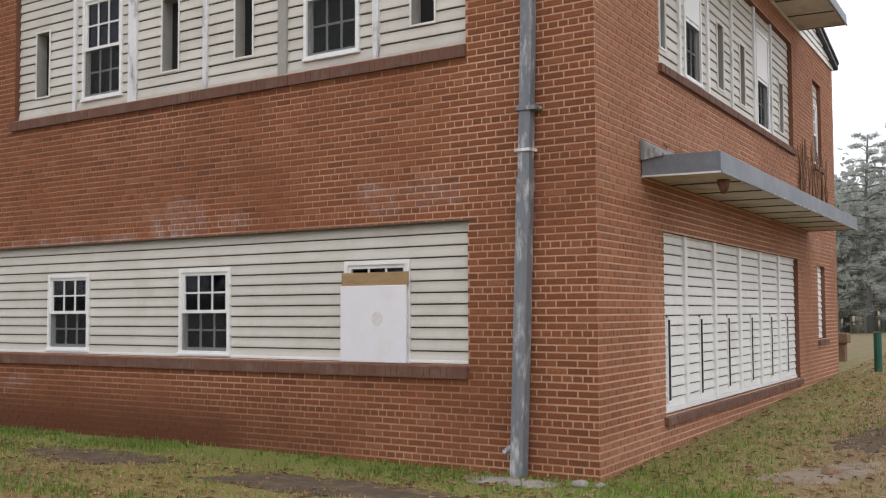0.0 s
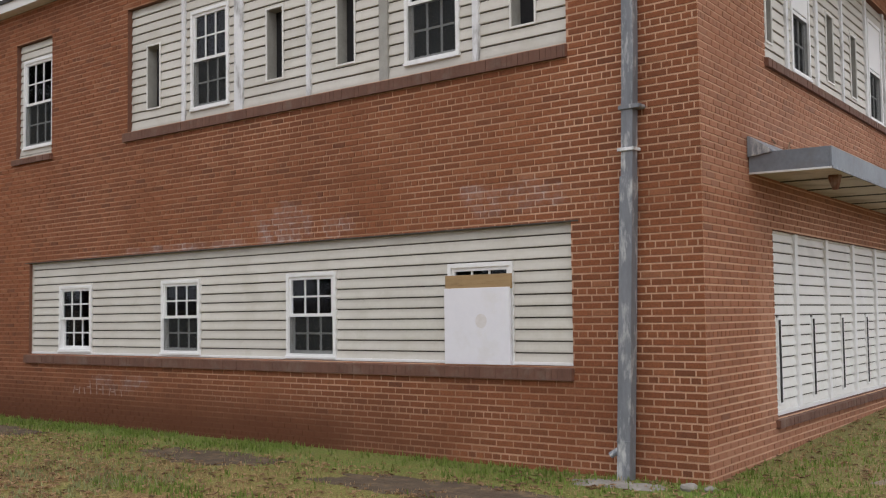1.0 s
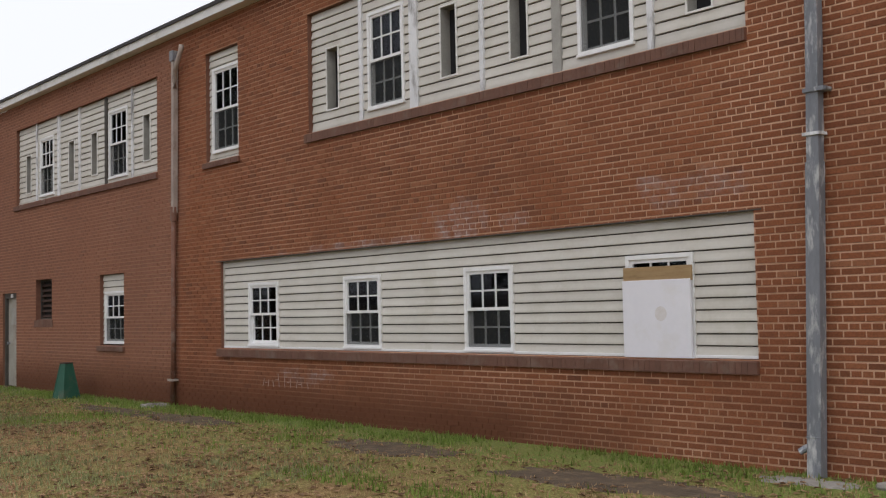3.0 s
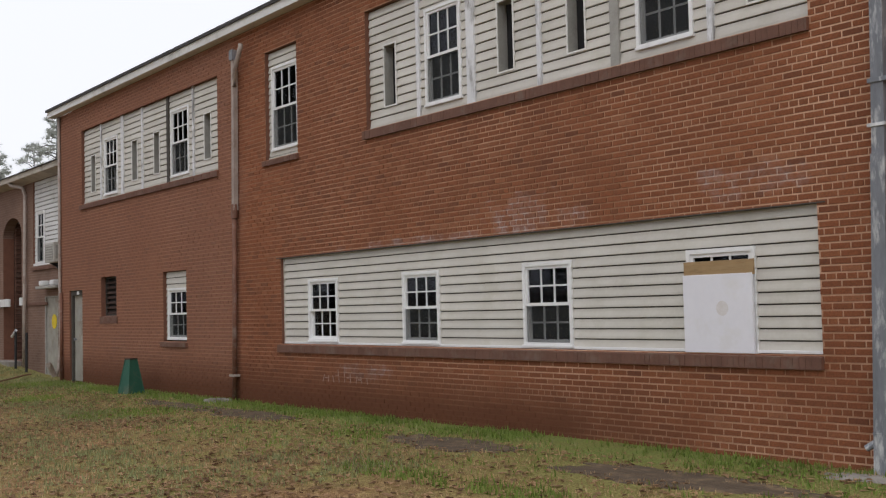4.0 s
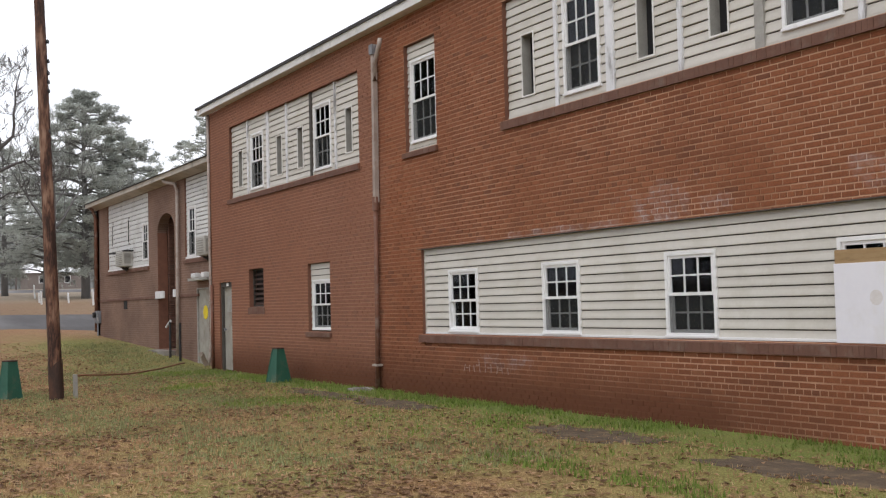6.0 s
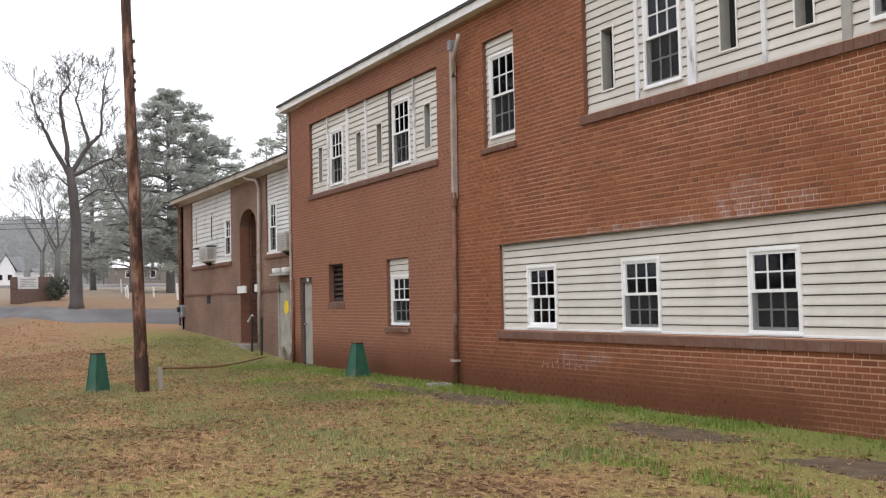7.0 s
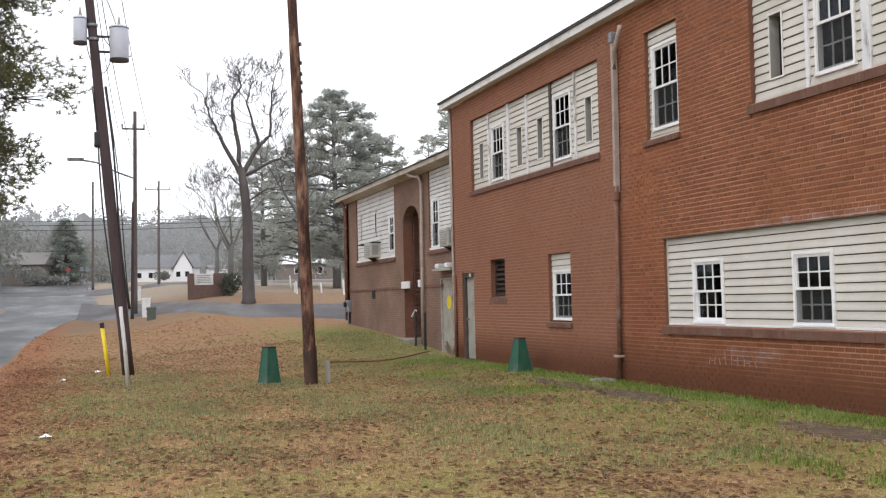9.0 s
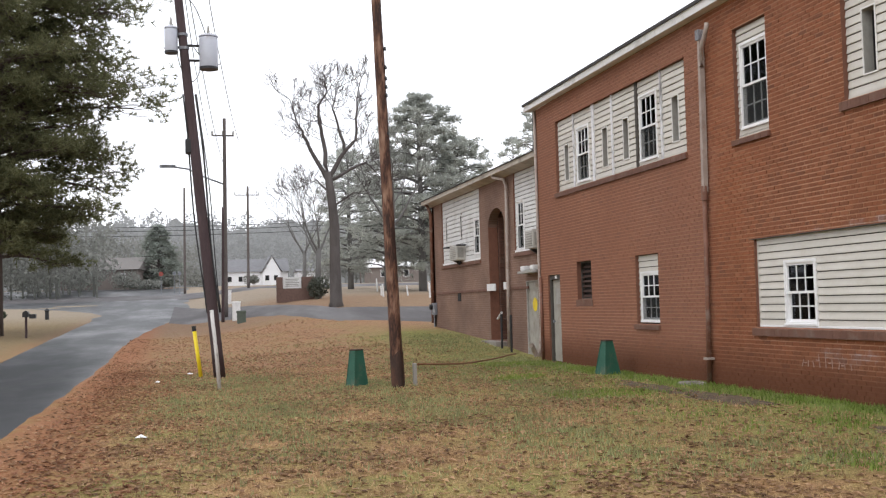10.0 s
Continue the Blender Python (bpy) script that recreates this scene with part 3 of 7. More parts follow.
NEAR = [(-60, -9.6), (-52, -5.7), (-40.5, -2.8), (-37.6, 1.5), (-34.5, 8), (-32, 20)]
FARL = [(-85, -9.4), (-67, -4.6), (-46.3, -2.0), (-45.5, 2.2), (-41, 8), (-38, 20)]
drive = []
for k in np.linspace(0, 5, 60):
    i = min(4, int(k))
    f = k - i
    drive.append(tuple((ln[i][0] + (ln[i + 1][0] - ln[i][0]) * f, ln[i][1] + (ln[i + 1][1] - ln[i][1]) * f) for ln in (FARL, NEAR)))
ribbon("driveway", drive, DRIVE, "worn grey asphalt driveway across the lawn", "driveway", 0.05, 10)
cross = [((-114, y), (-97, y)) for y in np.linspace(-120, 90, 60)]
ribbon("far_road", cross, DRIVE, "pale grey road beyond the dry field", "road", 0.06, 4)


def slab(name, cx, cy, rx, ry, turn, material, label, category, lift=0.02, thick=0.05, n=90, seed=0):
    """A ragged flat patch lying on the ground."""
    rnd = random.Random(seed)
    ring = []
    for i in range(n):
        a = 2 * math.pi * i / n
        k = 1 + 0.45 * noise.noise(Vector((math.cos(a) * 1.6, math.sin(a) * 1.6, seed))) + 0.28 * noise.noise(Vector((math.cos(a) * 6, math.sin(a) * 6, seed))) + rnd.uniform(-0.06, 0.06)
        px, py = rx * k * math.cos(a), ry * k * math.sin(a)
        ring.append((cx + px * math.cos(turn) - py * math.sin(turn), cy + px * math.sin(turn) + py * math.cos(turn)))
    bl = B()
    inner = [(cx + (x - cx) * 0.86, cy + (y - cy) * 0.86) for x, y in ring]
    core = [(cx + (x - cx) * 0.45, cy + (y - cy) * 0.45) for x, y in ring]
    bl.v = [(x, y, height(x, y) - 0.004 - thick * rnd.uniform(0, 0.15)) for x, y in ring] + [(x, y, height(x, y) + lift * rnd.uniform(0.3, 1.0)) for x, y in inner]
    bl.v += [(x, y, height(x, y) + lift * rnd.uniform(0.5, 1.3)) for x, y in core] + [(cx, cy, height(cx, cy) + lift)]
    bl.f = [(r * n + i, r * n + (i + 1) % n, r * n + n + (i + 1) % n, r * n + n + i) for r in (0, 1) for i in range(n)] + [(2 * n + i, 2 * n + (i + 1) % n, 3 * n) for i in range(n)]
    return tagged(part(name, bl, material), label, category)


slab("soil_patch", -5.4, -1.25, 1.25, 0.42, -0.03, SOIL, "bare damp soil patch in the grass by the wall", "soil", 0.012, seed=3)
slab("soil_patch", -2.0, -1.5, 1.5, 0.42, 0.05, SOIL, "bare damp soil patch in the grass by the wall", "soil", 0.012, seed=5)
slab("soil_patch", -12.3, -1.1, 2.2, 0.35, 0.0, SOIL, "bare damp soil strip below the downpipe", "soil", 0.012, seed=7)
slab("soil_patch", -10.3, -1.15, 1.3, 0.4, 0.0, SOIL, "bare damp soil patch in the grass by the wall", "soil", 0.012, seed=8)
slab("concrete_pad", -0.72, -0.42, 0.42, 0.22, 0.0, CONCRETE, "broken concrete splash pad under the downpipe", "concrete", 0.02, seed=9)
slab("concrete_pad", -13.15, -0.32, 0.30, 0.2, 0.0, CONCRETE, "dark concrete splash block under the downpipe", "concrete", 0.05, seed=10)
slab("concrete_slab", 1.55, 1.35, 0.75, 0.34, 1.2, CONCRETE_DIRTY, "cracked concrete slab half buried in the lawn", "concrete", 0.02, seed=11)
slab("soil_patch", 1.6, 4.6, 1.9, 0.55, 1.45, SOIL, "bare brown earth track beside the end wall", "soil", 0.012, seed=13)
slab("concrete_slab", 2.6, 7.6, 1.3, 0.8, 0.6, CONCRETE, "worn grey concrete slab in the grass", "concrete", 0.015, seed=12)

# ---- the main building ----
TURN = 7.0
M_FRONT = Matrix.Identity(4)
M_RIGHT = pose(0, 0, 0, 0, 0, 90 + TURN)
COURSE, LONG, JOINTW = 0.0677, 0.212, 0.0125
FRONT_U, RIGHT_U, WALL_TOP = (-22.3, 0.0), (0.0, 13.1), 6.372

FRONT_OPEN = [(-11.42, -1.39, 1.0, 2.39), (-8.80, -1.40, 4.12, 5.86), (-11.86, -10.80, 4.05, 5.86), (-20.76, -13.66, 4.10, 5.82),
              (-16.17, -15.08, 1.0, 2.36), (-19.56, -18.64, 1.36, 2.38), (-21.64, -20.75, 0.0, 2.14)]
RIGHT_OPEN = [(1.96, 9.24, 0.42, 2.34), (1.90, 9.12, 4.12, 5.86), (10.96, 11.76, 4.1, 5.62), (11.0, 11.76, 1.0, 2.3)]


def solid_wall(name, u0, u1, z0, z1, holes, m, label, thick=0.30, material=MORTAR):
    us = sorted({u0, u1, *[h[0] for h in holes], *[h[1] for h in holes]})
    zs = sorted({z0, z1, *[h[2] for h in holes], *[h[3] for h in holes]})
    us, zs = [u for u in us if u0 <= u <= u1], [z for z in zs if z0 <= z <= z1]

    def full(i, j):
        if not (0 <= i < len(us) - 1 and 0 <= j < len(zs) - 1):
            return False
        cu, cz = (us[i] + us[i + 1]) / 2, (zs[j] + zs[j + 1]) / 2
        return not any(h[0] < cu < h[1] and h[2] < cz < h[3] for h in holes)

    bl = B()
    idx = {}
    skin = set()

    def vert(i, d, j):
        key = (i, d, j)
        if key not in idx:
            idx[key] = len(bl.v)
            bl.v.append((us[i], d * thick, zs[j]))
        return idx[key]

    for i in range(len(us) - 1):
        for j in range(len(zs) - 1):
            if not full(i, j):
                continue
            bl.f.append((vert(i, 0, j), vert(i + 1, 0, j), vert(i + 1, 0, j + 1), vert(i, 0, j + 1)))
            bl.f.append((vert(i, 1, j), vert(i, 1, j + 1), vert(i + 1, 1, j + 1), vert(i + 1, 1, j)))
            skin.update(range(len(bl.f) - 2, len(bl.f)))
            if not full(i - 1, j):
                bl.f.append((vert(i, 0, j), vert(i, 0, j + 1), vert(i, 1, j + 1), vert(i, 1, j)))
            if not full(i + 1, j):
                bl.f.append((vert(i + 1, 0, j), vert(i + 1, 1, j), vert(i + 1, 1, j + 1), vert(i + 1, 0, j + 1)))
            if not full(i, j - 1):
                bl.f.append((vert(i, 0, j), vert(i, 1, j), vert(i + 1, 1, j), vert(i + 1, 0, j)))
            if not full(i, j + 1):
                bl.f.append((vert(i, 0, j + 1), vert(i + 1, 0, j + 1), vert(i + 1, 1, j + 1), vert(i, 1, j + 1)))
    ob = part(name, bl, material)
    ob.data.materials.append(REVEAL)
    for k, poly in enumerate(ob.data.polygons):
        poly.material_index = 0 if k in skin else 1
    ob.matrix_world = m
    return tagged(ob, label, "wall", kind="structure")


wall_front = solid_wall("wall_front", FRONT_U[0], -0.06, -0.5, WALL_TOP, FRONT_OPEN, M_FRONT, "long red brick wall in common bond, lime bloom and mud stains")
part("corner_mortar", B().prism([(0, 0), (-0.06, 0), (-0.06, 0.0595), (-0.0073, 0.0595)], -0.5, WALL_TOP, "z"), MORTAR, wall_front)
wall_right = solid_wall("wall_right", 0.06, RIGHT_U[1], -0.5, WALL_TOP, RIGHT_OPEN, M_RIGHT, "red brick end wall in common bond under two canopies")
FAR_BRICK = course_brick_mat("annex_brick", (0.185, 0.112, 0.084), (0.215, 0.132, 0.100), (0.245, 0.170, 0.138))
solid_wall("wall_back", 0, 20.5, -0.5, WALL_TOP, [], pose(-1.65, 12.9, 0, 0, 0, 180), "plain red brick back wall", material=FAR_BRICK)
solid_wall("wall_left", 0, 12.5, -0.5, WALL_TOP, [], pose(-22.3, 12.85, 0, 0, 0, -90), "plain red brick side wall", material=FAR_BRICK)


# ---- siding, windows and sills ----
def spans(u0, u1, cuts):
    out = [(u0, u1)]
    for a, b in cuts:
        nxt = []
        for s, e in out:
            if b <= s or a >= e:
                nxt.append((s, e))
            else:
                if a > s:
                    nxt.append((s, a))
                if b < e:
                    nxt.append((b, e))
        out = nxt
    return [(s, e) for s, e in out if e - s > 0.012]


def siding(parent, u0, u1, z0, z1, holes, d, material, course=0.107):
    """Lapped boards; each one leans out to its lower edge, and a dark strip behind deepens its shadow line."""
    n = max(1, round((z1 - z0) / course))
    c = (z1 - z0) / n
    backing = B()
    for i in range(n):
        a, b = z0 + i * c, z0 + (i + 1) * c
        cuts = [(h[0], h[1]) for h in holes if h[2] < b - 0.02 and h[3] > a + 0.02]
        for s, e in spans(u0, u1, cuts):
            g = 0.0125
            prof = [(d - 0.019, a + g), (d - 0.021, a + g + 0.006), (d - 0.019, a + c * 0.34), (d - 0.010, a + c * 0.72), (d - 0.006, b - 0.001), (d + 0.006, b - 0.001), (d + 0.006, a + g)]
            part("board", B().prism(prof, s, e), material, parent)
            # dark strip behind the gap puts the lap shadow into colour
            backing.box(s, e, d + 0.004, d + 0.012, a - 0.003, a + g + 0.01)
    for h in holes:
        if h[1] - h[0] < 0.2 or h[3] > z1:
            continue
        for i in range(n):
            a, b = z0 + i * c, z0 + (i + 1) * c
            if a + 0.02 < h[3] < b - 0.004:
                part("board", B().box(h[0], h[1], d - 0.012, d + 0.006, h[3] - 0.004, b - 0.001), material, parent)
            if a + 0.004 < h[2] < b - 0.02:
                part("board", B().box(h[0], h[1], d - 0.019, d + 0.006, a + 0.011, h[2] + 0.004), material, parent)
    part("lap_shadow_gap", backing, JOINT, parent, "dark strips coloured as the shadow under each lapped board")


def ring(bl, u0, u1, z0, z1, w, d0, d1, bottom=None):
    bw = bottom or w
    bl.box(u0, u1, d0, d1, z1 - w, z1).box(u0, u1, d0, d1, z0, z0 + bw)
    bl.box(u0, u0 + w, d0, d1, z0 + bw, z1 - w).box(u1 - w, u1, d0, d1, z0 + bw, z1 - w)
    return bl


def screen_mat():
    m = bpy.data.materials.new("dark_insect_mesh")
    m.use_nodes = True
    nt = m.node_tree
    nt.nodes.clear()
    out = nt.nodes.new("ShaderNodeOutputMaterial")
    mix = nt.nodes.new("ShaderNodeMixShader")
    tr, df = nt.nodes.new("ShaderNodeBsdfTransparent"), nt.nodes.new("ShaderNodeBsdfDiffuse")
    df.inputs[0].default_value = (0.040, 0.042, 0.042, 1)
    mix.inputs[0].default_value = 0.36
    nt.links.new(tr.outputs[0], mix.inputs[1])
    nt.links.new(df.outputs[0], mix.inputs[2])
    nt.links.new(mix.outputs[0], out.inputs[0])
    return m


MESH_SCREEN = screen_mat()
window_count = [0]


def sash(win, name, u0, u1, z0, z1, d, cols, rows, glazing=True):
    w = 0.038
    s = part(name, ring(B(), u0, u1, z0, z1, w, d, d + 0.035), WHITE, win)
    iu0, iu1, iz0, iz1 = u0 + w, u1 - w, z0 + w, z1 - w
    bar = 0.020
    for k in range(1, cols):
        u = iu0 + (iu1 - iu0) * k / cols
        part("muntin", B().box(u - bar / 2, u + bar / 2, d + 0.006, d + 0.02, iz0, iz1), WHITE, s)
    for k in range(1, rows):
        z = iz0 + (iz1 - iz0) * k / rows
        part("muntin", B().box(iu0, iu1, d + 0.008, d + 0.022, z - bar / 2, z + bar / 2), WHITE, s)
    for i in range(cols):
        for j in range(rows):
            p = part("pane", B().box(iu0 + (iu1 - iu0) * i / cols, iu0 + (iu1 - iu0) * (i + 1) / cols, d + 0.024, d + 0.028, iz0 + (iz1 - iz0) * j / rows, iz0 + (iz1 - iz0) * (j + 1) / rows), GLASS, s)
            p.visible_shadow = False
    return s


def window(u0, u1, z0, z1, d, m, label, screen=True, split=0.5, cols=3, rows=2):
    """A double-hung window: frame, two sashes with muntins and panes, and a half screen."""
    window_count[0] += 1
    win = thing("window_%d" % window_count[0], label, "window", m, kind="structure")
    w = 0.045
    part("window_frame", ring(B(), u0, u1, z0, z1, w, d - 0.03, d + 0.10), WHITE, win)
    part("window_sill", B().box(u0 - 0.01, u1 + 0.01, d - 0.045, d + 0.02, z0 - 0.012, z0 + 0.02, 0.004), WHITE, win)
    zm = z0 + (z1 - z0) * split
    sash(win, "upper_sash", u0 + w, u1 - w, zm - 0.02, z1 - w, d - 0.012, cols, rows)
    sash(win, "lower_sash", u0 + w, u1 - w, z0 + w, zm + 0.02, d + 0.022, cols, rows)
    if screen:
        s = part("insect_screen", B().box(u0 + w, u1 - w, d - 0.006, d - 0.004, z0 + w, zm - 0.02), MESH_SCREEN, win, "fine dark insect mesh")
        s.visible_shadow = False
    return win


def brick_sill(u0, u1, z1, m, label, high=0.105, proud=0.05, deep=0.16):
    """A sloping course of bricks on edge."""
    sill = thing("sill", label, "window sill", m, kind="structure")
    part("mortar_bed", B().prism([(-proud + 0.008, z1 - high + 0.004), (deep, z1 - high + 0.004), (deep, z1 + 0.012), (-proud + 0.008, z1 - 0.026)], u0, u1), REVEAL, sill)
    bl = B()
    u = u0
    while u < u1 - 0.02:
        e = min(u + 0.0677, u1)
        j = random.uniform(-0.003, 0.003)
        bl.prism([(-proud + j, z1 - high), (deep, z1 - high), (deep, z1 + 0.016), (-proud + j, z1 - 0.022 + j)], u + 0.002, e - 0.002)
        u = e
    part("bricks", bl, BRICK_SILL, sill, "dark brown bricks laid on edge", kind="stuff")
    return sill


def slot(parent, u0, u1, z0, z1, d, deep=0.15, jamb=JAMB):
    """A narrow opening: deep grey jambs, a sill and a near-black sheet for the darkness behind."""
    bl = B()
    t = 0.012
    bl.box(u0, u0 + t, d - 0.018, d + deep, z0, z1).box(u1 - t, u1, d - 0.018, d + deep, z0, z1)
    bl.box(u0 + t, u1 - t, d - 0.018, d + deep, z1 - t, z1).box(u0 + t, u1 - t, d - 0.018, d + deep, z0, z0 + t)
    trim = ring(B(), u0 - 0.014, u1 + 0.014, z0 - 0.014, z1 + 0.014, 0.02, d - 0.030, d - 0.016)
    part("slot_trim", trim, SIDING_WHITE, parent)
    s = part("slot_lining", bl, jamb, parent, "grey wooden lining of a narrow opening")
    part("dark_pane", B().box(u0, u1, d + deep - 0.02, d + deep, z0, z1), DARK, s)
    return s


def frame_post(parent, u, w, z0, z1, d, material=POST_PAINT, name="post"):
    return part(name, B().box(u - w / 2, u + w / 2, d - 0.045, d + 0.02, z0, z1, 0.004), material, parent)


# ground-floor strip
D1 = 0.07
strip = thing("siding_panel", "cream vinyl lap siding filling the ground-floor window strip", "siding", M_FRONT, kind="structure")
LOW_WINS = [(-10.63, -9.76, 1.045, 2.015), (-8.06, -7.21, 1.04, 2.02), (-5.53, -4.68, 1.03, 2.028), (-2.98, -2.13, 1.01, 2.04)]
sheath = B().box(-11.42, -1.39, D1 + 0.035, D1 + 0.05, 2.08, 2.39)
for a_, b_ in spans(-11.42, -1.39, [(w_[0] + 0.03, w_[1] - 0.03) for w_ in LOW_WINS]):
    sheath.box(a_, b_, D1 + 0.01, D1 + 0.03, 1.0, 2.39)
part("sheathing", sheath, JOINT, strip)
siding(strip, -11.40, -1.41, 1.0, 2.388, LOW_WINS, D1, SIDING, 0.1158)
part("starter_strip", B().box(-11.41, -1.40, D1 - 0.03, D1 + 0.01, 1.004, 1.034, 0.003), WHITE, strip, "white lower trim strip")
part("corner_trim", B().box(-11.42, -11.395, D1 - 0.022, D1 + 0.01, 1.034, 2.387), SIDING, strip)
part("corner_trim", B().box(-1.415, -1.39, D1 - 0.022, D1 + 0.01, 1.034, 2.387), SIDING, strip)
for w_ in LOW_WINS[:3]:
    window(*w_, D1 - 0.005, M_FRONT, "white vinyl double-hung window with a half screen", screen=w_[0] > -9)
boarded = window(*LOW_WINS[3], D1 - 0.005, M_FRONT, "white double-hung window boarded with white foam panel", screen=False)
cover = thing("window_cover", "plywood strip and stained white foam board screwed over a window", "window cover", M_FRONT)
part("plywood_strip", B().box(-2.985, -2.125, 0.002, 0.030, 1.765, 1.915, 0.003), PLYWOOD, cover, "bare brown plywood strip")
part("foam_board", B().box(-2.99, -2.135, -0.012, 0.016, 1.000, 1.780, 0.004), BOARD, cover, "white foam board with a smudge")
part("smudge", B().tube([(-2.50, -0.0135, 1.44), (-2.50, -0.0125, 1.44)], [0.05, 0.075], 14), SMUDGE, cover, "faint yellowish smudge")
brick_sill(-11.50, -1.38, 1.0, M_FRONT, "projecting dark brick sill below the ground-floor strip", high=0.135)

part("lintel", B().box(-11.55, -1.30, -0.012, 0.10, 2.384, 2.396), JOINT, tagged(thing("lintel", "thin dark strip along the head of the ground-floor opening", "lintel", M_FRONT, kind="structure")))

# upper strip of the front
D2 = 0.08
upper = thing("siding_panel", "cream vinyl siding bays with weathered posts and narrow openings", "siding", M_FRONT, kind="structure")
UP_WINS = [(-7.42, -6.63, 4.245, 5.575), (-3.57, -2.79, 4.245, 5.60)]
UP_SLOTS = [(-8.41, -8.12, 4.40, 5.28), (-5.89, -5.59, 4.425, 5.315), (-4.64, -4.35, 4.42, 5.32), (-2.11, -1.81, 4.41, 5.30)]
UP_POSTS = [(-7.57, 0.07, POST_PAINT), (-6.42, 0.16, POST_PAINT), (-5.12, 0.07, POST_PAINT), (-3.88, 0.13, JAMB), (-2.56, 0.08, POST_PAINT)]
holes_ = UP_WINS + UP_SLOTS + [(u - w / 2, u + w / 2, 0, 9) for u, w, _ in UP_POSTS]
siding(upper, -8.79, -1.41, 4.14, 5.85, holes_, D2, SIDING, 0.12)
for u, w, mat in UP_POSTS:
    frame_post(upper, u, w, 4.10, 5.86, D2, mat)
for s_ in UP_SLOTS:
    slot(upper, *s_, D2)
part("starter_strip", B().box(-8.79, -1.405, D2 - 0.028, D2 + 0.01, 4.122, 4.15, 0.003), SIDING, upper)
for w_ in UP_WINS:
    window(*w_, D2 - 0.005, M_FRONT, "tall white double-hung window reflecting bare trees")
brick_sill(-8.86, -1.39, 4.12, M_FRONT, "projecting brown brick sill below the upper strip", high=0.14)

# tall single window
one = thing("siding_panel", "cream siding infill round a tall single window", "siding", M_FRONT, kind="structure")
ONE_WIN = (-11.74, -10.86, 4.19, 5.59)
siding(one, -11.85, -10.81, 4.09, 5.85, [ONE_WIN], D2, SIDING, 0.12)
part("starter_strip", B().box(-11.85, -10.81, D2 - 0.03, D2 + 0.01, 4.055, 4.09), SIDING, one)
window(*ONE_WIN, D2 - 0.005, M_FRONT, "tall white double-hung window with papers inside")
brick_sill(-11.93, -10.76, 4.05, M_FRONT, "brown brick sill below a tall window")

# far upper strip
far = thing("siding_panel", "cream siding bays of the farther upper window strip", "siding", M_FRONT, kind="structure")
FAR_WINS = [(-19.47, -18.67, 4.19, 5.46), (-15.86, -15.02, 4.20, 5.52)]
FAR_SLOTS = [(-20.29, -20.02, 4.34, 5.18), (-17.86, -17.57, 4.35, 5.19), (-16.70, -16.42, 4.36, 5.20), (-14.35, -14.07, 4.37, 5.22)]
FAR_POSTS = [(-19.64, 0.06, POST_PAINT), (-18.38, 0.12, POST_PAINT), (-17.28, 0.06, POST_PAINT), (-15.97, 0.10, JOINT), (-14.80, 0.06, POST_PAINT)]
siding(far, -20.75, -13.67, 4.13, 5.81, FAR_WINS + FAR_SLOTS + [(u - w / 2, u + w / 2, 0, 9) for u, w, _ in FAR_POSTS], D2, SIDING, 0.12)
for u, w, mat in FAR_POSTS:
    frame_post(far, u, w, 4.10, 5.83, D2, mat)
for s_ in FAR_SLOTS:
    slot(far, *s_, D2, 0.14)
part("starter_strip", B().box(-20.75, -13.67, D2 - 0.03, D2 + 0.01, 4.105, 4.135), SIDING, far)
for w_ in FAR_WINS:
    window(*w_, D2 - 0.005, M_FRONT, "tall white double-hung window in the farther strip")
brick_sill(-20.83, -13.63, 4.10, M_FRONT, "brown brick sill below the farther upper strip", high=0.12)

# small ground-floor window, dark vent window and side door
low = thing("siding_panel", "cream siding infill over a small window", "siding", M_FRONT, kind="structure")
LOW_ONE = (-16.07, -15.14, 1.04, 2.03)
siding(low, -16.16, -15.09, 1.02, 2.35, [LOW_ONE], D2, SIDING, 0.12)
window(*LOW_ONE, D2 - 0.005, M_FRONT, "small white double-hung window with a half screen")
brick_sill(-16.24, -15.04, 1.0, M_FRONT, "brown brick sill below a small window")
vent = thing("window_dark", "small dark open window with no glass", "window", M_FRONT, kind="structure")
part("window_frame", ring(B(), -19.56, -18.64, 1.52, 2.38, 0.035, 0.10, 0.16), JOINT, vent)
# near-black sheet for the darkness inside the opening
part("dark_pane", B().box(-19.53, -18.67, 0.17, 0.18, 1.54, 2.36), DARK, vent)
for k in range(7):
    part("louvre", B().prism([(0.105, 1.57 + k * 0.11), (0.150, 1.62 + k * 0.11), (0.150, 1.627 + k * 0.11), (0.105, 1.577 + k * 0.11)], -19.52, -18.68), VENT_RUST, vent, "dark rusty louvre blade")
brick_sill(-19.62, -18.58, 1.53, M_FRONT, "brown brick sill below the dark window", high=0.17, proud=0.02)
side_door = thing("door_1", "worn pale grey door in a dark recessed frame", "door", M_FRONT, kind="structure")
# the recess's darkness is put into the frame colour
part("door_frame", B().box(-21.64, -21.56, 0.04, 0.2, 0.02, 2.14).box(-20.83, -20.75, 0.04, 0.2, 0.02, 2.14).box(-21.56, -20.83, 0.04, 0.2, 2.02, 2.14), JOINT, side_door, "door frame coloured near-black for the dark recess")
leaf = part("door_leaf", B().box(-21.56, -20.83, 0.10, 0.145, 0.03, 2.02, 0.004), DOOR_PAINT, side_door)
part("door_pane", B().box(-21.36, -21.02, 0.088, 0.098, 1.42, 1.80, 0.004), JAMB, leaf, "grey covered pane")
part("door_panel", B().box(-21.40, -20.98, 0.088, 0.098, 0.28, 1.15, 0.006), DOOR_PAINT, leaf)
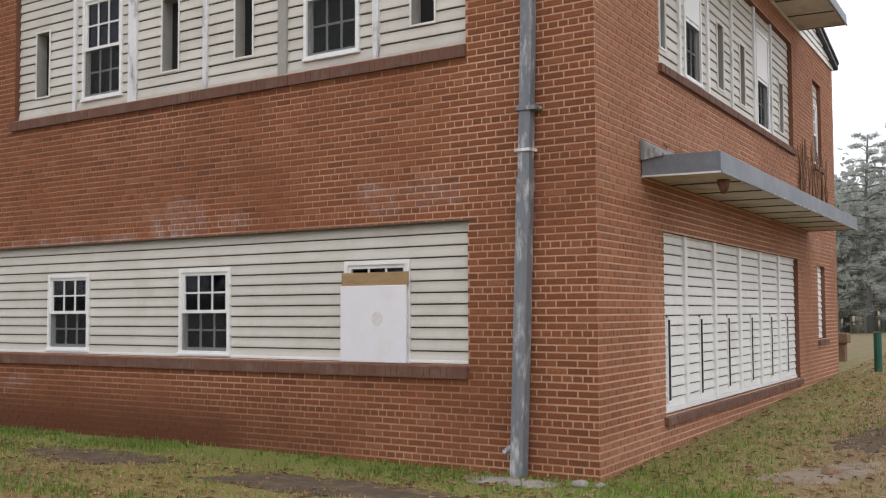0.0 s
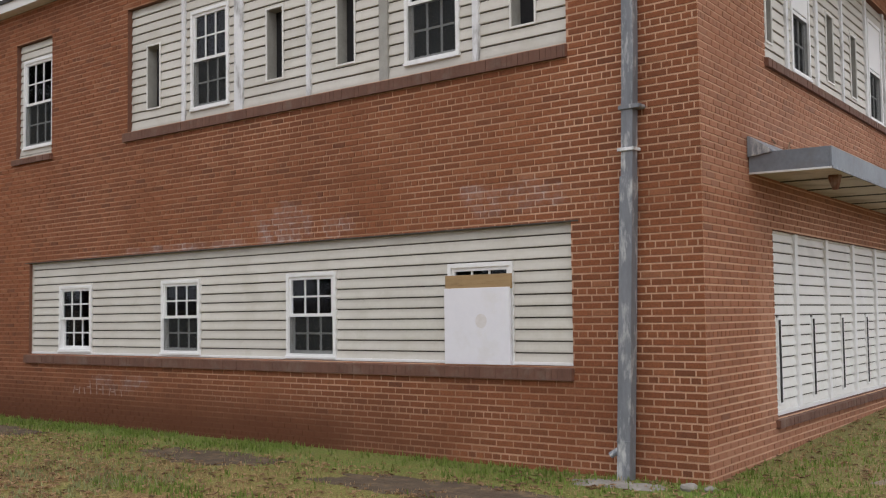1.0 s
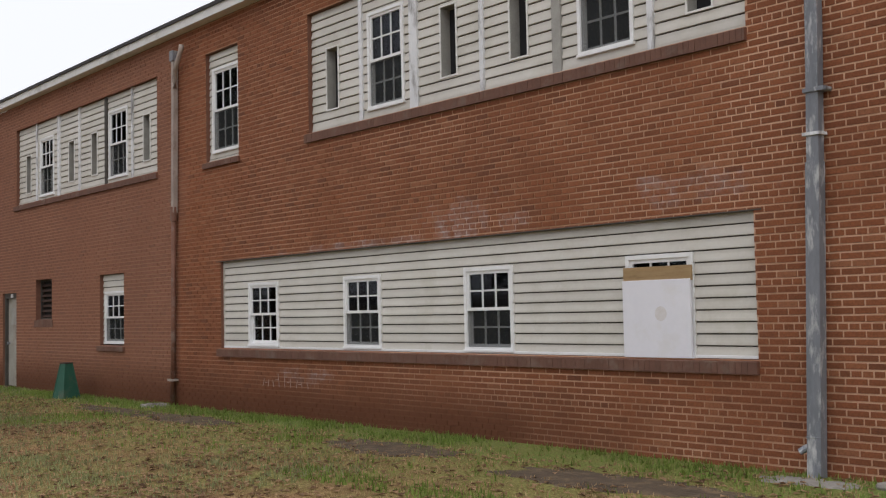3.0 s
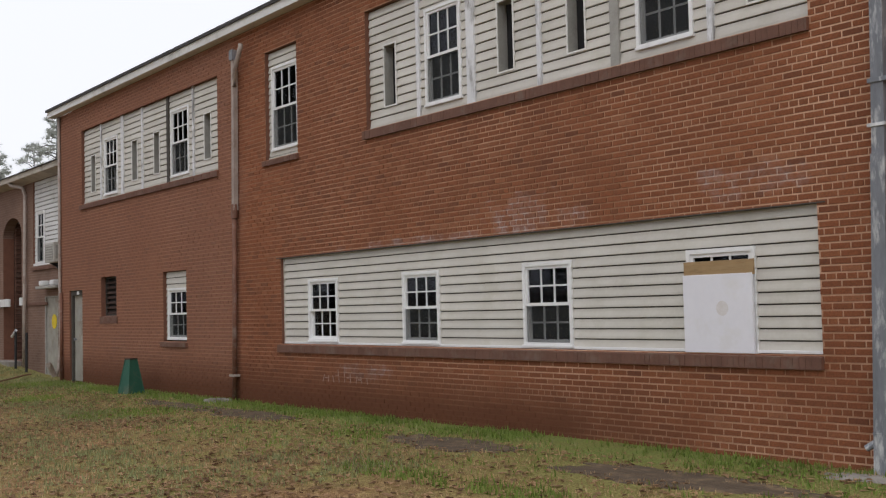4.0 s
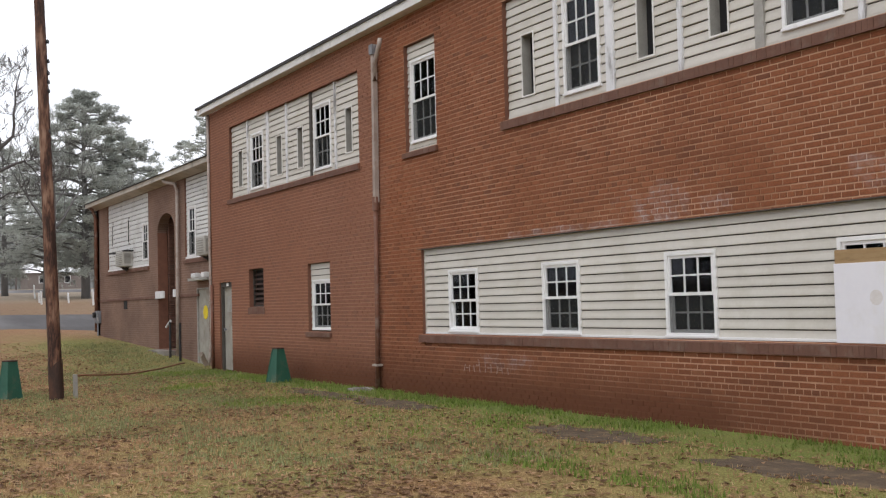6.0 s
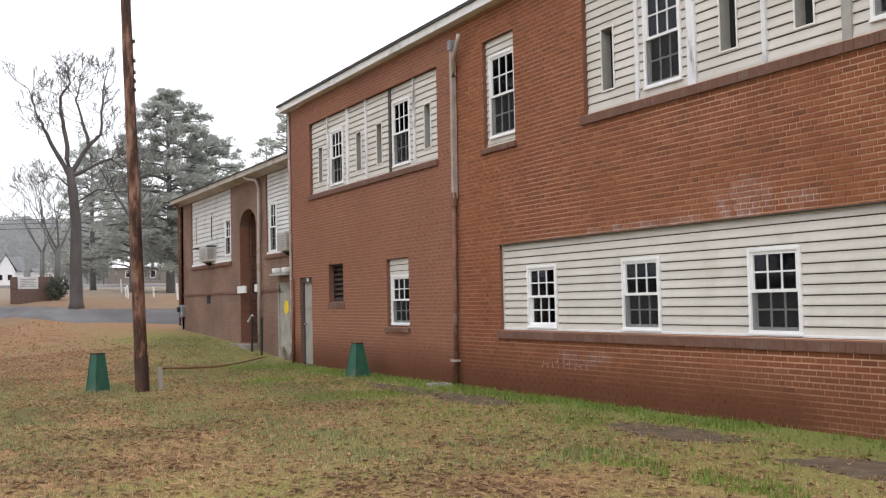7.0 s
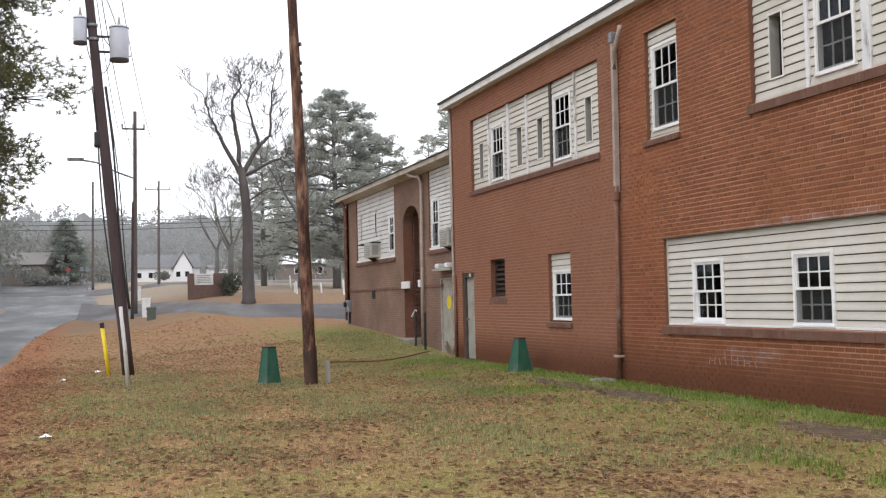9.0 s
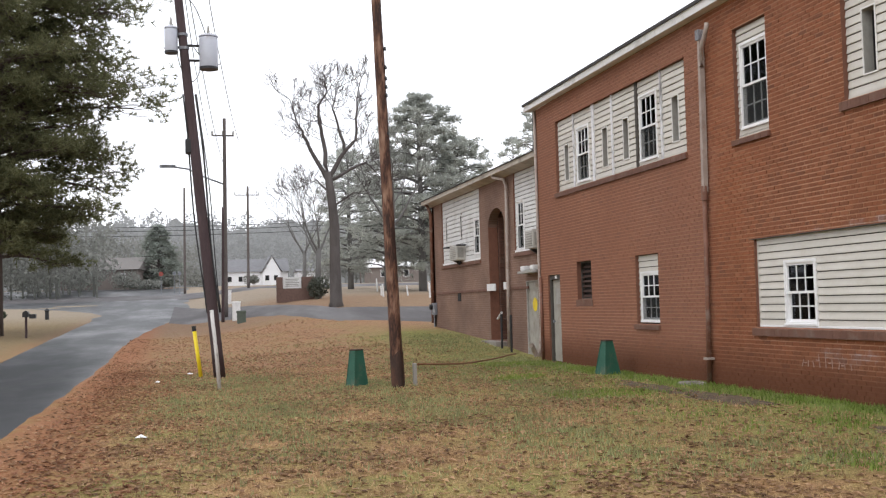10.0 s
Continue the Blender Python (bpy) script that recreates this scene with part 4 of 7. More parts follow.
part("notice", B().box(-21.22, -21.08, 0.030, 0.038, 2.04, 2.12), WHITE_PAINT, side_door, "small white notice over the door")
part("door_knob", B().tube([(-21.46, 0.10, 1.0), (-21.46, 0.04, 1.0)], [0.02, 0.032], 10), GALV, leaf)

# right wall: white panel bays below, cream bays above
DR = 0.08
bays = thing("siding_panel", "white panel bays with narrow vertical slits in the end wall", "siding", M_RIGHT, kind="structure")
DIV = [2.94, 4.21, 5.49, 6.72, 7.97]
SLIT_U = [2.29, 3.58, 4.88, 6.16, 7.42, 8.58]
slits = [(u - 0.05, u + 0.05, 0.55, 1.41) for u in SLIT_U]
siding(bays, 1.97, 9.23, 0.46, 2.33, slits + [(u - 0.055, u + 0.055, 0, 9) for u in DIV], DR, SIDING_WHITE, 0.107)
for u in DIV:
    frame_post(bays, u, 0.11, 0.43, 2.34, DR, WHITE, "mullion")
for ua, ub, za, zb in slits:
    # solid near-black bar in place of the slit's dark depth
    part("slit", B().box(ua + 0.008, ub - 0.008, DR - 0.0305, DR + 0.01, za, zb), DARK, bays, "narrow vertical slit, its darkness a near-black bar")
    part("slit_trim", ring(B(), ua - 0.012, ub + 0.012, za - 0.02, zb + 0.02, 0.02, DR - 0.031, DR), WHITE, bays)
part("starter_strip", B().box(1.97, 9.23, DR - 0.035, DR + 0.01, 0.425, 0.47, 0.004), WHITE, bays)
part("head_trim", B().box(1.97, 9.23, DR - 0.03, DR + 0.01, 2.315, 2.338, 0.003), SIDING_WHITE, bays)
brick_sill(1.90, 9.30, 0.42, M_RIGHT, "projecting brown brick sill below the white bays", high=0.10)

rup = thing("siding_panel", "cream siding bays of the upper strip in the end wall", "siding", M_RIGHT, kind="structure")
R_WINS = [(3.08, 3.82, 4.18, 5.60), (6.78, 7.60, 4.16, 5.60)]
R_SLOTS = [(2.15, 2.36, 4.34, 5.2), (4.58, 4.90, 4.33, 5.18), (5.78, 6.08, 4.32, 5.16), (8.34, 8.66, 4.30, 5.10)]
R_POSTS = [(2.88, 0.08, POST_PAINT), (4.10, 0.10, POST_PAINT), (5.31, 0.07, POST_PAINT), (6.64, 0.10, POST_PAINT), (7.76, 0.08, POST_PAINT)]
siding(rup, 1.91, 9.11, 4.14, 5.85, R_WINS + R_SLOTS + [(u - w / 2, u + w / 2, 0, 9) for u, w, _ in R_POSTS], DR, SIDING, 0.12)
for u, w, mat in R_POSTS:
    frame_post(rup, u, w, 4.12, 5.86, DR, mat)
for s_ in R_SLOTS:
    slot(rup, *s_, DR)
part("starter_strip", B().box(1.91, 9.11, DR - 0.03, DR + 0.01, 4.122, 4.15), SIDING, rup)
for w_ in R_WINS:
    w0_ = window(*w_, DR - 0.005, M_RIGHT, "tall window with a white board in its upper sash")
    # white panel added in front of the glass so the upper sash shows white
    zm_ = (w_[2] + w_[3]) / 2
    part("cover_board", B().box(w_[0] + 0.05, w_[1] - 0.05, DR - 0.022, DR - 0.006, zm_ + 0.03, w_[3] - 0.05, 0.003), HOUSE_WHITE, w0_, "white panel added to make the upper sash look white")
brick_sill(1.86, 9.16, 4.12, M_RIGHT, "brown brick sill below the upper end strip", high=0.11)
for z0, z1, lab in ((4.1, 5.62, "narrow broken window with a hanging white sash"), (1.0, 2.3, "narrow window covered with white boards")):
    nar = thing("siding_panel", lab, "siding", M_RIGHT, kind="structure")
    if z0 > 3:
        siding(nar, 10.97, 11.75, 5.25, z1 - 0.01, [], DR, SIDING, 0.12)
        window(11.02, 11.70, z0 + 0.04, 5.24, DR, M_RIGHT, lab)
    else:
        siding(nar, 11.01, 11.75, z0, z1, [], DR, SIDING_WHITE, 0.107)
    brick_sill(10.9, 11.82, z0, M_RIGHT, "brown brick sill of a narrow window")

# near-black walls and floor that stand in for unlit rooms behind the openings
rooms = tagged(part("interior_partition", B().box(-21.9, -1.75, 1.3, 1.36, 0.0, 6.3).box(-21.9, -2.2, 0.34, 12.3, 3.2, 3.3), DARK), "near-black inner wall and floor standing in for unlit rooms", "interior", kind="structure")
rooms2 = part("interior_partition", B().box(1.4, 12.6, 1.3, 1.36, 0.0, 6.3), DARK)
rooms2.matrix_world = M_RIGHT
tagged(rooms2, "near-black inner wall standing in for unlit end rooms", "interior", kind="structure")


# ---- canopies and roof ----
def canopy(u0, u1, z0, z1, out, label, n):
    c = thing("canopy", label, "canopy", M_RIGHT)
    part("soffit", B().box(u0 + 0.03, u1 - 0.03, -out + 0.03, -0.012, z0 + 0.012, z0 + 0.05), SOFFIT, c, "cream stained soffit panels")
    for i in range(1, n):
        u = u0 + (u1 - u0) * i / n
        part("soffit_joint", B().box(u - 0.02, u + 0.02, -out + 0.05, -0.02, z0 + 0.002, z0 + 0.018), JOINT, c)
    part("fascia", B().box(u0, u1, -out, -out + 0.03, z0, z1, 0.005), CANOPY_METAL, c, "grey weathered sheet-metal fascia")
    part("end_fascia", B().box(u0, u0 + 0.03, -out + 0.03, -0.012, z0, z1, 0.005), CANOPY_METAL, c)
    part("end_fascia", B().box(u1 - 0.03, u1, -out + 0.03, -0.012, z0, z1, 0.005), CANOPY_METAL, c)
    part("drip_edge", B().box(u0 - 0.006, u1 + 0.006, -out - 0.012, -out + 0.004, z0 - 0.012, z0 + 0.010), GALV, c, "grey metal drip edge")
    part("drip_edge", B().box(u0 - 0.012, u0 + 0.004, -out, -0.012, z0 - 0.012, z0 + 0.006), CANOPY_EDGE, c)
    part("deck", B().box(u0 + 0.03, u1 - 0.03, -out + 0.03, -0.012, z1 - 0.06, z1 - 0.02), GALV, c)
    return c


low_canopy = canopy(1.25, 10.2, 2.84, 3.04, 0.80, "flat metal canopy with cream soffit over the white bays", 9)
part("flashing", B().prism([(-0.012, 3.0), (-0.25, 3.03), (-0.25, 3.05), (-0.03, 3.20), (-0.012, 3.20)], 1.22, 10.2), GALV, low_canopy, "sloping galvanised flashing against the wall")
high_canopy = canopy(0.9, 9.75, 6.20, 6.36, 0.78, "flat metal canopy with cream soffit under the gable", 9)
bracket = tagged(part("drain_outlet", B().tube([(0, 0, 0.03), (0, 0, -0.02), (0.02, 0, -0.14)], [0.06, 0.07, 0.03], 8), RUST_PIPE), "rusty drain outlet below the canopy soffit", "drain")
bracket.matrix_world = M_RIGHT @ pose(2.05, -0.62, 2.85)

roof = thing("roof", "low dark asphalt gable roof with white boxed eaves", "roof", M_FRONT, kind="structure")
OV = 0.2
LEAN = math.tan(radians(TURN))
deck = [(-OV - 0.03, 6.57), (6.4, 7.60), (13.2, 6.36), (13.2, 6.30), (6.4, 7.53), (-OV - 0.03, 6.51)]
part("roof_deck", B().add([(-22.65, y, z) for y, z in deck] + [(0.12 - LEAN * y, y, z) for y, z in deck],
     [(0, 1, 2, 3, 4, 5), (6, 7, 8, 9, 10, 11)] + [(i, (i + 1) % 6, 6 + (i + 1) % 6, 6 + i) for i in range(6)]), ROOFING, roof)
part("fascia_board", B().box(-22.6, 0.14, -OV, -OV + 0.03, 6.37, 6.515, 0.004), FASCIA, roof, "white painted fascia board")
part("eave_soffit", B().box(-22.6, 0.12, -OV + 0.03, 0.0, 6.375, 6.40), FASCIA, roof)
part("drip_edge", B().box(-22.62, 0.15, -OV - 0.02, -OV + 0.02, 6.52, 6.55), BLACK, roof)
gable = thing("gable", "white clapboard gable with a dark rake edge", "gable", M_RIGHT, kind="structure")
for i in range(11):
    za, zb = 6.14 + i * 0.12, 6.14 + (i + 1) * 0.12
    ue = 13.1 - max(0.0, zb - 6.30) / 1.18 * 6.6
    us = max(0.0, zb - 6.47) / 1.0 * 6.2
    if ue - us > 0.1:
        part("board", B().prism([(-0.035, za + 0.010), (-0.016, zb), (-0.010, zb), (-0.010, za + 0.010)], us, ue), SIDING_WHITE, gable)
part("rake_edge", B().add([(6.5, -0.10, 7.44), (13.3, -0.10, 6.20), (13.3, 0.0, 6.20), (6.5, 0.0, 7.44), (6.5, -0.10, 7.52), (13.3, -0.10, 6.28), (13.3, 0.0, 6.28), (6.5, 0.0, 7.52)],
     [(0, 3, 2, 1), (4, 5, 6, 7), (0, 1, 5, 4), (1, 2, 6, 5), (2, 3, 7, 6), (3, 0, 4, 7)]), BLACK, gable)
part("gable_infill", B().prism([(0.1, 6.38), (12.9, 6.32), (6.5, 7.46)], 0.0, 0.1, "y"), JOINT, gable)


# ---- downpipes ----
def square_pipe(parent, name, pts, w, dp, material):
    bl = B()
    for (ax, ay, az), (bx, by, bz) in zip(pts[:-1], pts[1:]):
        vs = []
        for (px, py, pz) in ((ax, ay, az), (bx, by, bz)):
            vs += [(px - w / 2, py - dp / 2, pz), (px + w / 2, py - dp / 2, pz), (px + w / 2, py + dp / 2, pz), (px - w / 2, py + dp / 2, pz)]
        bl.add(vs, [(0, 3, 2, 1), (4, 5, 6, 7), (0, 1, 5, 4), (1, 2, 6, 5), (2, 3, 7, 6), (3, 0, 4, 7)])
    return part(name, bl, material, parent)


dp1 = thing("downpipe", "weathered grey galvanised downpipe with flaking white paint", "downpipe", M_FRONT)
square_pipe(dp1, "pipe", [(-0.785, -0.09, -0.02), (-0.735, -0.085, 1.4), (-0.69, -0.08, 2.75)], 0.135, 0.10, GALV)
square_pipe(dp1, "pipe", [(-0.69, -0.078, 2.70), (-0.655, -0.075, 3.9), (-0.61, -0.075, 6.4)], 0.120, 0.09, GALV)
part("strap", B().box(-0.755, -0.545, -0.138, -0.01, 3.36, 3.40, 0.004), GALV, dp1)
part("strap_lug", B().box(-0.57, -0.535, -0.12, -0.02, 3.368, 3.395, 0.003), GALV, dp1)
part("strap", B().box(-0.775, -0.60, -0.138, -0.01, 2.98, 3.01, 0.004), POST_PAINT, dp1)
part("seam", B().box(-0.846, -0.702, -0.142, -0.04, 0.34, 0.350, 0.002), GALV, dp1)
part("outlet_stub", B().tube([(-0.85, -0.10, 0.26), (-0.92, -0.13, 0.21)], 0.03, 8), GALV, dp1)

dp2 = thing("downpipe", "narrow downpipe of grey metal above and brown iron below", "downpipe", M_FRONT)
square_pipe(dp2, "leader", [(-12.89, -0.07, 3.3), (-12.86, -0.07, 4.6), (-12.84, -0.07, 6.06)], 0.085, 0.085, PIPE_TAN)
part("gooseneck", B().tube([(-12.42, -0.15, 6.12), (-12.46, -0.15, 6.02), (-12.70, -0.13, 5.74), (-12.80, -0.10, 5.60), (-12.82, -0.08, 5.45)], 0.042, 10), PIPE_TAN, dp2, smooth=True)
part("hopper", B().box(-12.91, -12.78, -0.14, -0.01, 5.92, 6.10, 0.01), GALV, dp2)
part("coupling", B().tube([(-12.90, -0.075, 3.16), (-12.90, -0.075, 3.40)], 0.060, 12), RUST_PIPE, dp2)
part("lower_pipe", B().tube([(-12.90, -0.075, 3.2), (-12.94, -0.075, 1.5), (-12.97, -0.085, 0.0)], 0.042, 10), RUST_PIPE, dp2, "brown painted iron pipe", smooth=True)
part("conduit", B().tube([(-12.99, -0.055, 3.2), (-13.03, -0.055, 1.5), (-13.05, -0.06, 0.05)], 0.020, 8), PIPE_TAN, dp2, "thin pale conduit beside the pipe", smooth=True)
part("strap", B().box(-13.09, -12.89, -0.125, -0.01, 0.42, 0.46, 0.004), PIPE_TAN, dp2)

dp3 = thing("downpipe", "brown and tan downpipe on the corner of the building", "downpipe", M_FRONT)
part("pipe", B().tube([(-22.20, -0.045, 6.35), (-22.20, -0.045, 3.0), (-22.18, -0.045, 0.9), (-22.16, -0.10, 0.3), (-22.14, -0.16, 0.12)], 0.036, 8), PIPE_TAN, dp3, smooth=True)
part("lower_pipe", B().tube([(-22.10, -0.045, 2.1), (-22.1, -0.045, 0.0)], 0.04, 8), RUST_PIPE, dp3, smooth=True)
part("elbow", B().tube([(-22.16, -0.2, 0.14), (-22.05, -0.35, 0.42), (-21.98, -0.4, 0.40)], 0.06, 8), PIPE_TAN, dp3)


# ---- the annex beyond ----
AY = 0.5
M_ANNEX = pose(0, AY, 0)
ANNEX_OPEN = [(-35.1, -29.8, 2.90, 5.22), (-26.0, -23.6, 2.92, 5.22), (-28.80, -27.05, 0.35, 4.40), (-25.05, -24.0, 0.0, 2.08)]
wall_annex = solid_wall("wall_annex", -36.7, -22.32, -0.5, 5.3, ANNEX_OPEN, M_ANNEX, "brown-red brick wall of the lower annex", 0.30, FAR_BRICK)
annex_back = solid_wall("wall_annex_side", 0, 9.0, -0.5, 5.3, [], pose(-36.7, 9.5, 0, 0, 0, -90), "plain brick side wall of the annex", 0.3, wall_annex.data.materials[0])
plinth = tagged(part("belt_course", B().box(-36.74, -28.8, -0.03, 0.0, 1.86, 1.93).box(-26.9, -24.8, -0.03, 0.0, 1.86, 1.93), BRICK_SILL), "projecting dark brick belt course on the annex", "trim", kind="structure")
plinth.matrix_world = M_ANNEX
annex_roof = thing("annex_roof", "brown boxed eave and low roof of the annex", "roof", M_ANNEX, kind="structure")
EAVE = surface("tan_eave", (0.38, 0.34, 0.29), (0.50, 0.45, 0.40), 0.8, scale=2, stain=(0.12, 0.10, 0.08), stain_amt=0.5)
part("eave_soffit", B().prism([(-0.33, 5.30), (0.0, 5.20), (0.0, 5.36), (-0.33, 5.36)], -36.95, -22.34), EAVE, annex_roof)
part("fascia_board", B().box(-36.95, -22.34, -0.36, -0.33, 5.28, 5.42), EAVE, annex_roof)
part("roof_deck", B().prism([(-0.40, 5.435), (4.5, 5.62), (9.5, 5.45), (9.5, 5.40), (4.5, 5.57), (-0.40, 5.42)], -37.0, -22.36), ROOFING, annex_roof)
asid = thing("siding_panel", "white lap siding of the annex with two vent slots", "siding", M_ANNEX, kind="structure")
ASLOT = [(-34.56, -34.42, 3.76, 4.50), (-32.42, -32.24, 3.78, 4.52)]
AWIN = (-30.62, -29.95, 3.10, 4.28)
siding(asid, -35.08, -29.82, 2.95, 5.20, ASLOT + [AWIN], 0.05, SIDING_GREY, 0.15)
for s_ in ASLOT:
    slot(asid, *s_, 0.05, 0.12, DARK)
part("starter_strip", B().box(-35.1, -29.8, 0.0, 0.06, 2.90, 2.96), WHITE, asid)
window(*AWIN, 0.045, M_ANNEX, "white double-hung window in the annex siding", cols=2, rows=2)
brick_sill(-35.2, -29.75, 2.88, M_ANNEX, "brick sill below the annex siding")
asid2 = thing("siding_panel", "white lap siding beside the annex corner", "siding", M_ANNEX, kind="structure")
AWIN2 = (-25.80, -25.15, 2.98, 4.38)
siding(asid2, -25.98, -23.6, 2.97, 5.20, [AWIN2], 0.05, SIDING_GREY, 0.12)
part("starter_strip", B().box(-26.0, -23.6, 0.0, 0.06, 2.92, 2.98), WHITE, asid2)
window(*AWIN2, 0.045, M_ANNEX, "white double-hung window above the side door", cols=2, rows=2)
brick_sill(-26.1, -23.6, 2.90, M_ANNEX, "brick sill below the annex siding")
# near-black inner wall for the annex's unlit rooms
adark = tagged(part("interior_partition", B().box(-36.3, -22.5, 1.3, 1.36, 0.0, 5.2), DARK), "near-black inner wall standing in for unlit annex rooms", "interior", kind="structure")
adark.matrix_world = M_ANNEX

# arched recess with toothed brick jambs
arch = thing("arched_entry", "tall arched brick entry with toothed jamb bricks", "entry", M_ANNEX, kind="structure")
curve = [(-27.925 - 0.875 * math.cos(math.pi * i / 16), 3.85 + 0.53 * math.sin(math.pi * i / 16)) for i in range(17)]
spandrel = B()
for (ua, za), (ub, zb) in zip(curve[:-1], curve[1:]):
    spandrel.prism([(ua, za), (ub, zb), (ub, 4.40), (ua, 4.40)], 0.002, 0.29, "y")
part("spandrel", spandrel, FAR_BRICK, arch)
jb = B()
for i in range(58):
    z = 0.36 + i * COURSE
    jb.box(-28.795, -28.70 + (0.05 if i % 2 else 0.0), 0.31, 1.2, z, z + 0.056)
part("jamb_bricks", jb, BRICK_SILL, arch, "rough toothed bricks of the jamb", kind="stuff")
part("recess_back", B().box(-28.8, -27.05, 1.22, 1.28, 0.3, 4.5), DOOR_PAINT, arch)
part("downlight_post", B().box(-27.45, -27.08, 0.31, 0.42, 0.35, 4.2), POST_PAINT, arch)
part("step", B().box(-28.75, -27.1, -0.35, 1.2, -0.1, 0.34, 0.02), CONCRETE, arch)

# side door of the annex, its hood, lamps and sign
adoor = thing("door_2", "worn grey steel door with a yellow sign", "door", M_ANNEX, kind="structure")
part("door_leaf", B().box(-24.98, -24.02, 0.04, 0.09, 0.03, 2.05, 0.004), DOOR_PAINT, adoor)
part("door_frame", B().box(-25.05, -24.98, 0.0, 0.12, 0.0, 2.08).box(-24.98, -24.0, 0.0, 0.12, 2.05, 2.08), JAMB, adoor)
part("door_sign", B().add([(-24.40 + 0.19 * math.cos(a), 0.030, 1.42 + 0.19 * math.sin(a)) for a in np.linspace(0, 2 * math.pi, 17)[:-1]] + [(-24.40 + 0.19 * math.cos(a), 0.041, 1.42 + 0.19 * math.sin(a)) for a in np.linspace(0, 2 * math.pi, 17)[:-1]],
     [tuple(range(16)), tuple(range(16, 32))[::-1]] + [(i, (i + 1) % 16, 16 + (i + 1) % 16, 16 + i) for i in range(16)]), YELLOW, adoor, "round bright yellow sign")
hood = thing("door_hood", "flat dark door hood with two pale lamps on it", "hood", M_ANNEX)
part("slab", B().box(-24.95, -23.3, -0.28, 0.0, 2.27, 2.34, 0.01), JAMB, hood)
for u in (-24.6, -23.75):
    lamp = tagged(part("flood_lamp", B().box(u - 0.15, u + 0.15, -0.26, -0.06, 2.345, 2.48, 0.04), WHITE_PAINT), "pale floodlight housing lying on the door hood", "lamp", group="lamps on the hood")
    lamp.matrix_world = M_ANNEX


def air_conditioner(u, z, w, h, m, label):
    a = thing("air_conditioner", label, "air conditioner", m @ pose(u, 0, z))
    part("case", B().box(-w / 2, w / 2, -0.30, 0.08, 0, h, 0.02), AC_CASE, a)
    part("grille", B().box(-w / 2 + 0.06, w / 2 - 0.06, -0.31, -0.298, 0.06, h - 0.06), JAMB, a)
    for i in range(6):
        zz = 0.09 + (h - 0.18) * i / 5
        part("fin", B().box(-w / 2 + 0.06, w / 2 - 0.06, -0.322, -0.31, zz - 0.012, zz + 0.012), AC_CASE, a)
    part("bracket", B().prism([(-0.28, -0.02), (0.0, -0.02), (0.0, -0.2)], -0.03, 0.03), BLACK, a)
    part("side_vent", B().box(w / 2 + 0.001, w / 2 + 0.006, -0.25, -0.04, 0.08, h - 0.08), JAMB, a)
    return a


air_conditioner(-32.3, 2.98, 0.95, 0.5, M_ANNEX, "beige window air conditioner propped on a bracket")
air_conditioner(-23.75, 2.92, 0.7, 0.5, M_ANNEX, "beige window air conditioner above the side door")
for u0_, u1_ in ((-33.6, -33.0), (-31.7, -31.5)):
    shelf = tagged(part("window_bracket", B().box(u0_, u1_, -0.34, -0.02, 3.44, 3.49, 0.008), BLACK), "black steel bracket beside the air conditioner", "bracket")
    shelf.matrix_world = M_ANNEX
adp = thing("downpipe", "pale pink downpipe with a gooseneck on the annex", "downpipe", M_ANNEX)
part("pipe", B().tube([(-27.2, -0.32, 5.35), (-27.05, -0.28, 5.2), (-26.55, -0.12, 5.1), (-26.42, -0.09, 4.9), (-26.5, -0.09, 2.0), (-26.55, -0.1, 0.2)], 0.05, 8), PIPE_TAN, adp, smooth=True)
adp2 = thing("downpipe", "brown downpipe at the annex end", "downpipe", M_ANNEX)
part("pipe", B().tube([(-36.5, -0.25, 5.3), (-36.45, -0.1, 4.9), (-36.5, -0.1, 0.8)], 0.07, 8), RUST_PIPE, adp2, smooth=True)
meter = thing("meter_box", "grey electric meter and conduit on the annex corner", "meter", M_ANNEX)
part("box", B().box(-36.55, -36.2, -0.16, 0, 1.1, 1.55, 0.02), GALV, meter)
part("dial", B().tube([(-36.38, -0.15, 1.4), (-36.38, -0.26, 1.4)], 0.1, 12), BLACK, meter)
part("conduit", B().tube([(-36.38, -0.08, 1.1), (-36.38, -0.08, 0.5)], 0.03, 8), GALV, meter)
sbox = tagged(part("notice_board", B().box(-28.95, -28.1, -0.06, 0.0, 1.86, 2.08, 0.01), WHITE_PAINT), "small white notice board beside the arch", "notice board")
sbox.matrix_world = M_ANNEX
sbox2 = tagged(part("switch_box", B().box(-27.1, -26.85, -0.06, 0.0, 1.88, 2.1, 0.01), WHITE_PAINT), "small white electric box on the wall", "electric box")
sbox2.matrix_world = M_ANNEX
avent = tagged(part("crawl_vent", B().box(-32.9, -32.5, -0.02, 0.02, 1.58, 1.88), DARK), "dark crawl-space vent in the annex wall", "vent")
avent.matrix_world = M_ANNEX
rail = thing("hand_rail", "short rail on two dark posts beside the entry", "rail", M_ANNEX)
for u, d in ((-26.6, -0.3), (-25.65, -0.3)):
    zb = height(u, AY + d)
    part("post", B().tube([(u, d, zb - 0.05), (u + 0.02, d, zb + 1.05)], 0.035, 8), BLACK, rail)
part("rail", B().tube([(-27.3, -0.2, 1.02), (-26.55, -0.3, 1.2)], 0.035, 8), POST_PAINT, rail)


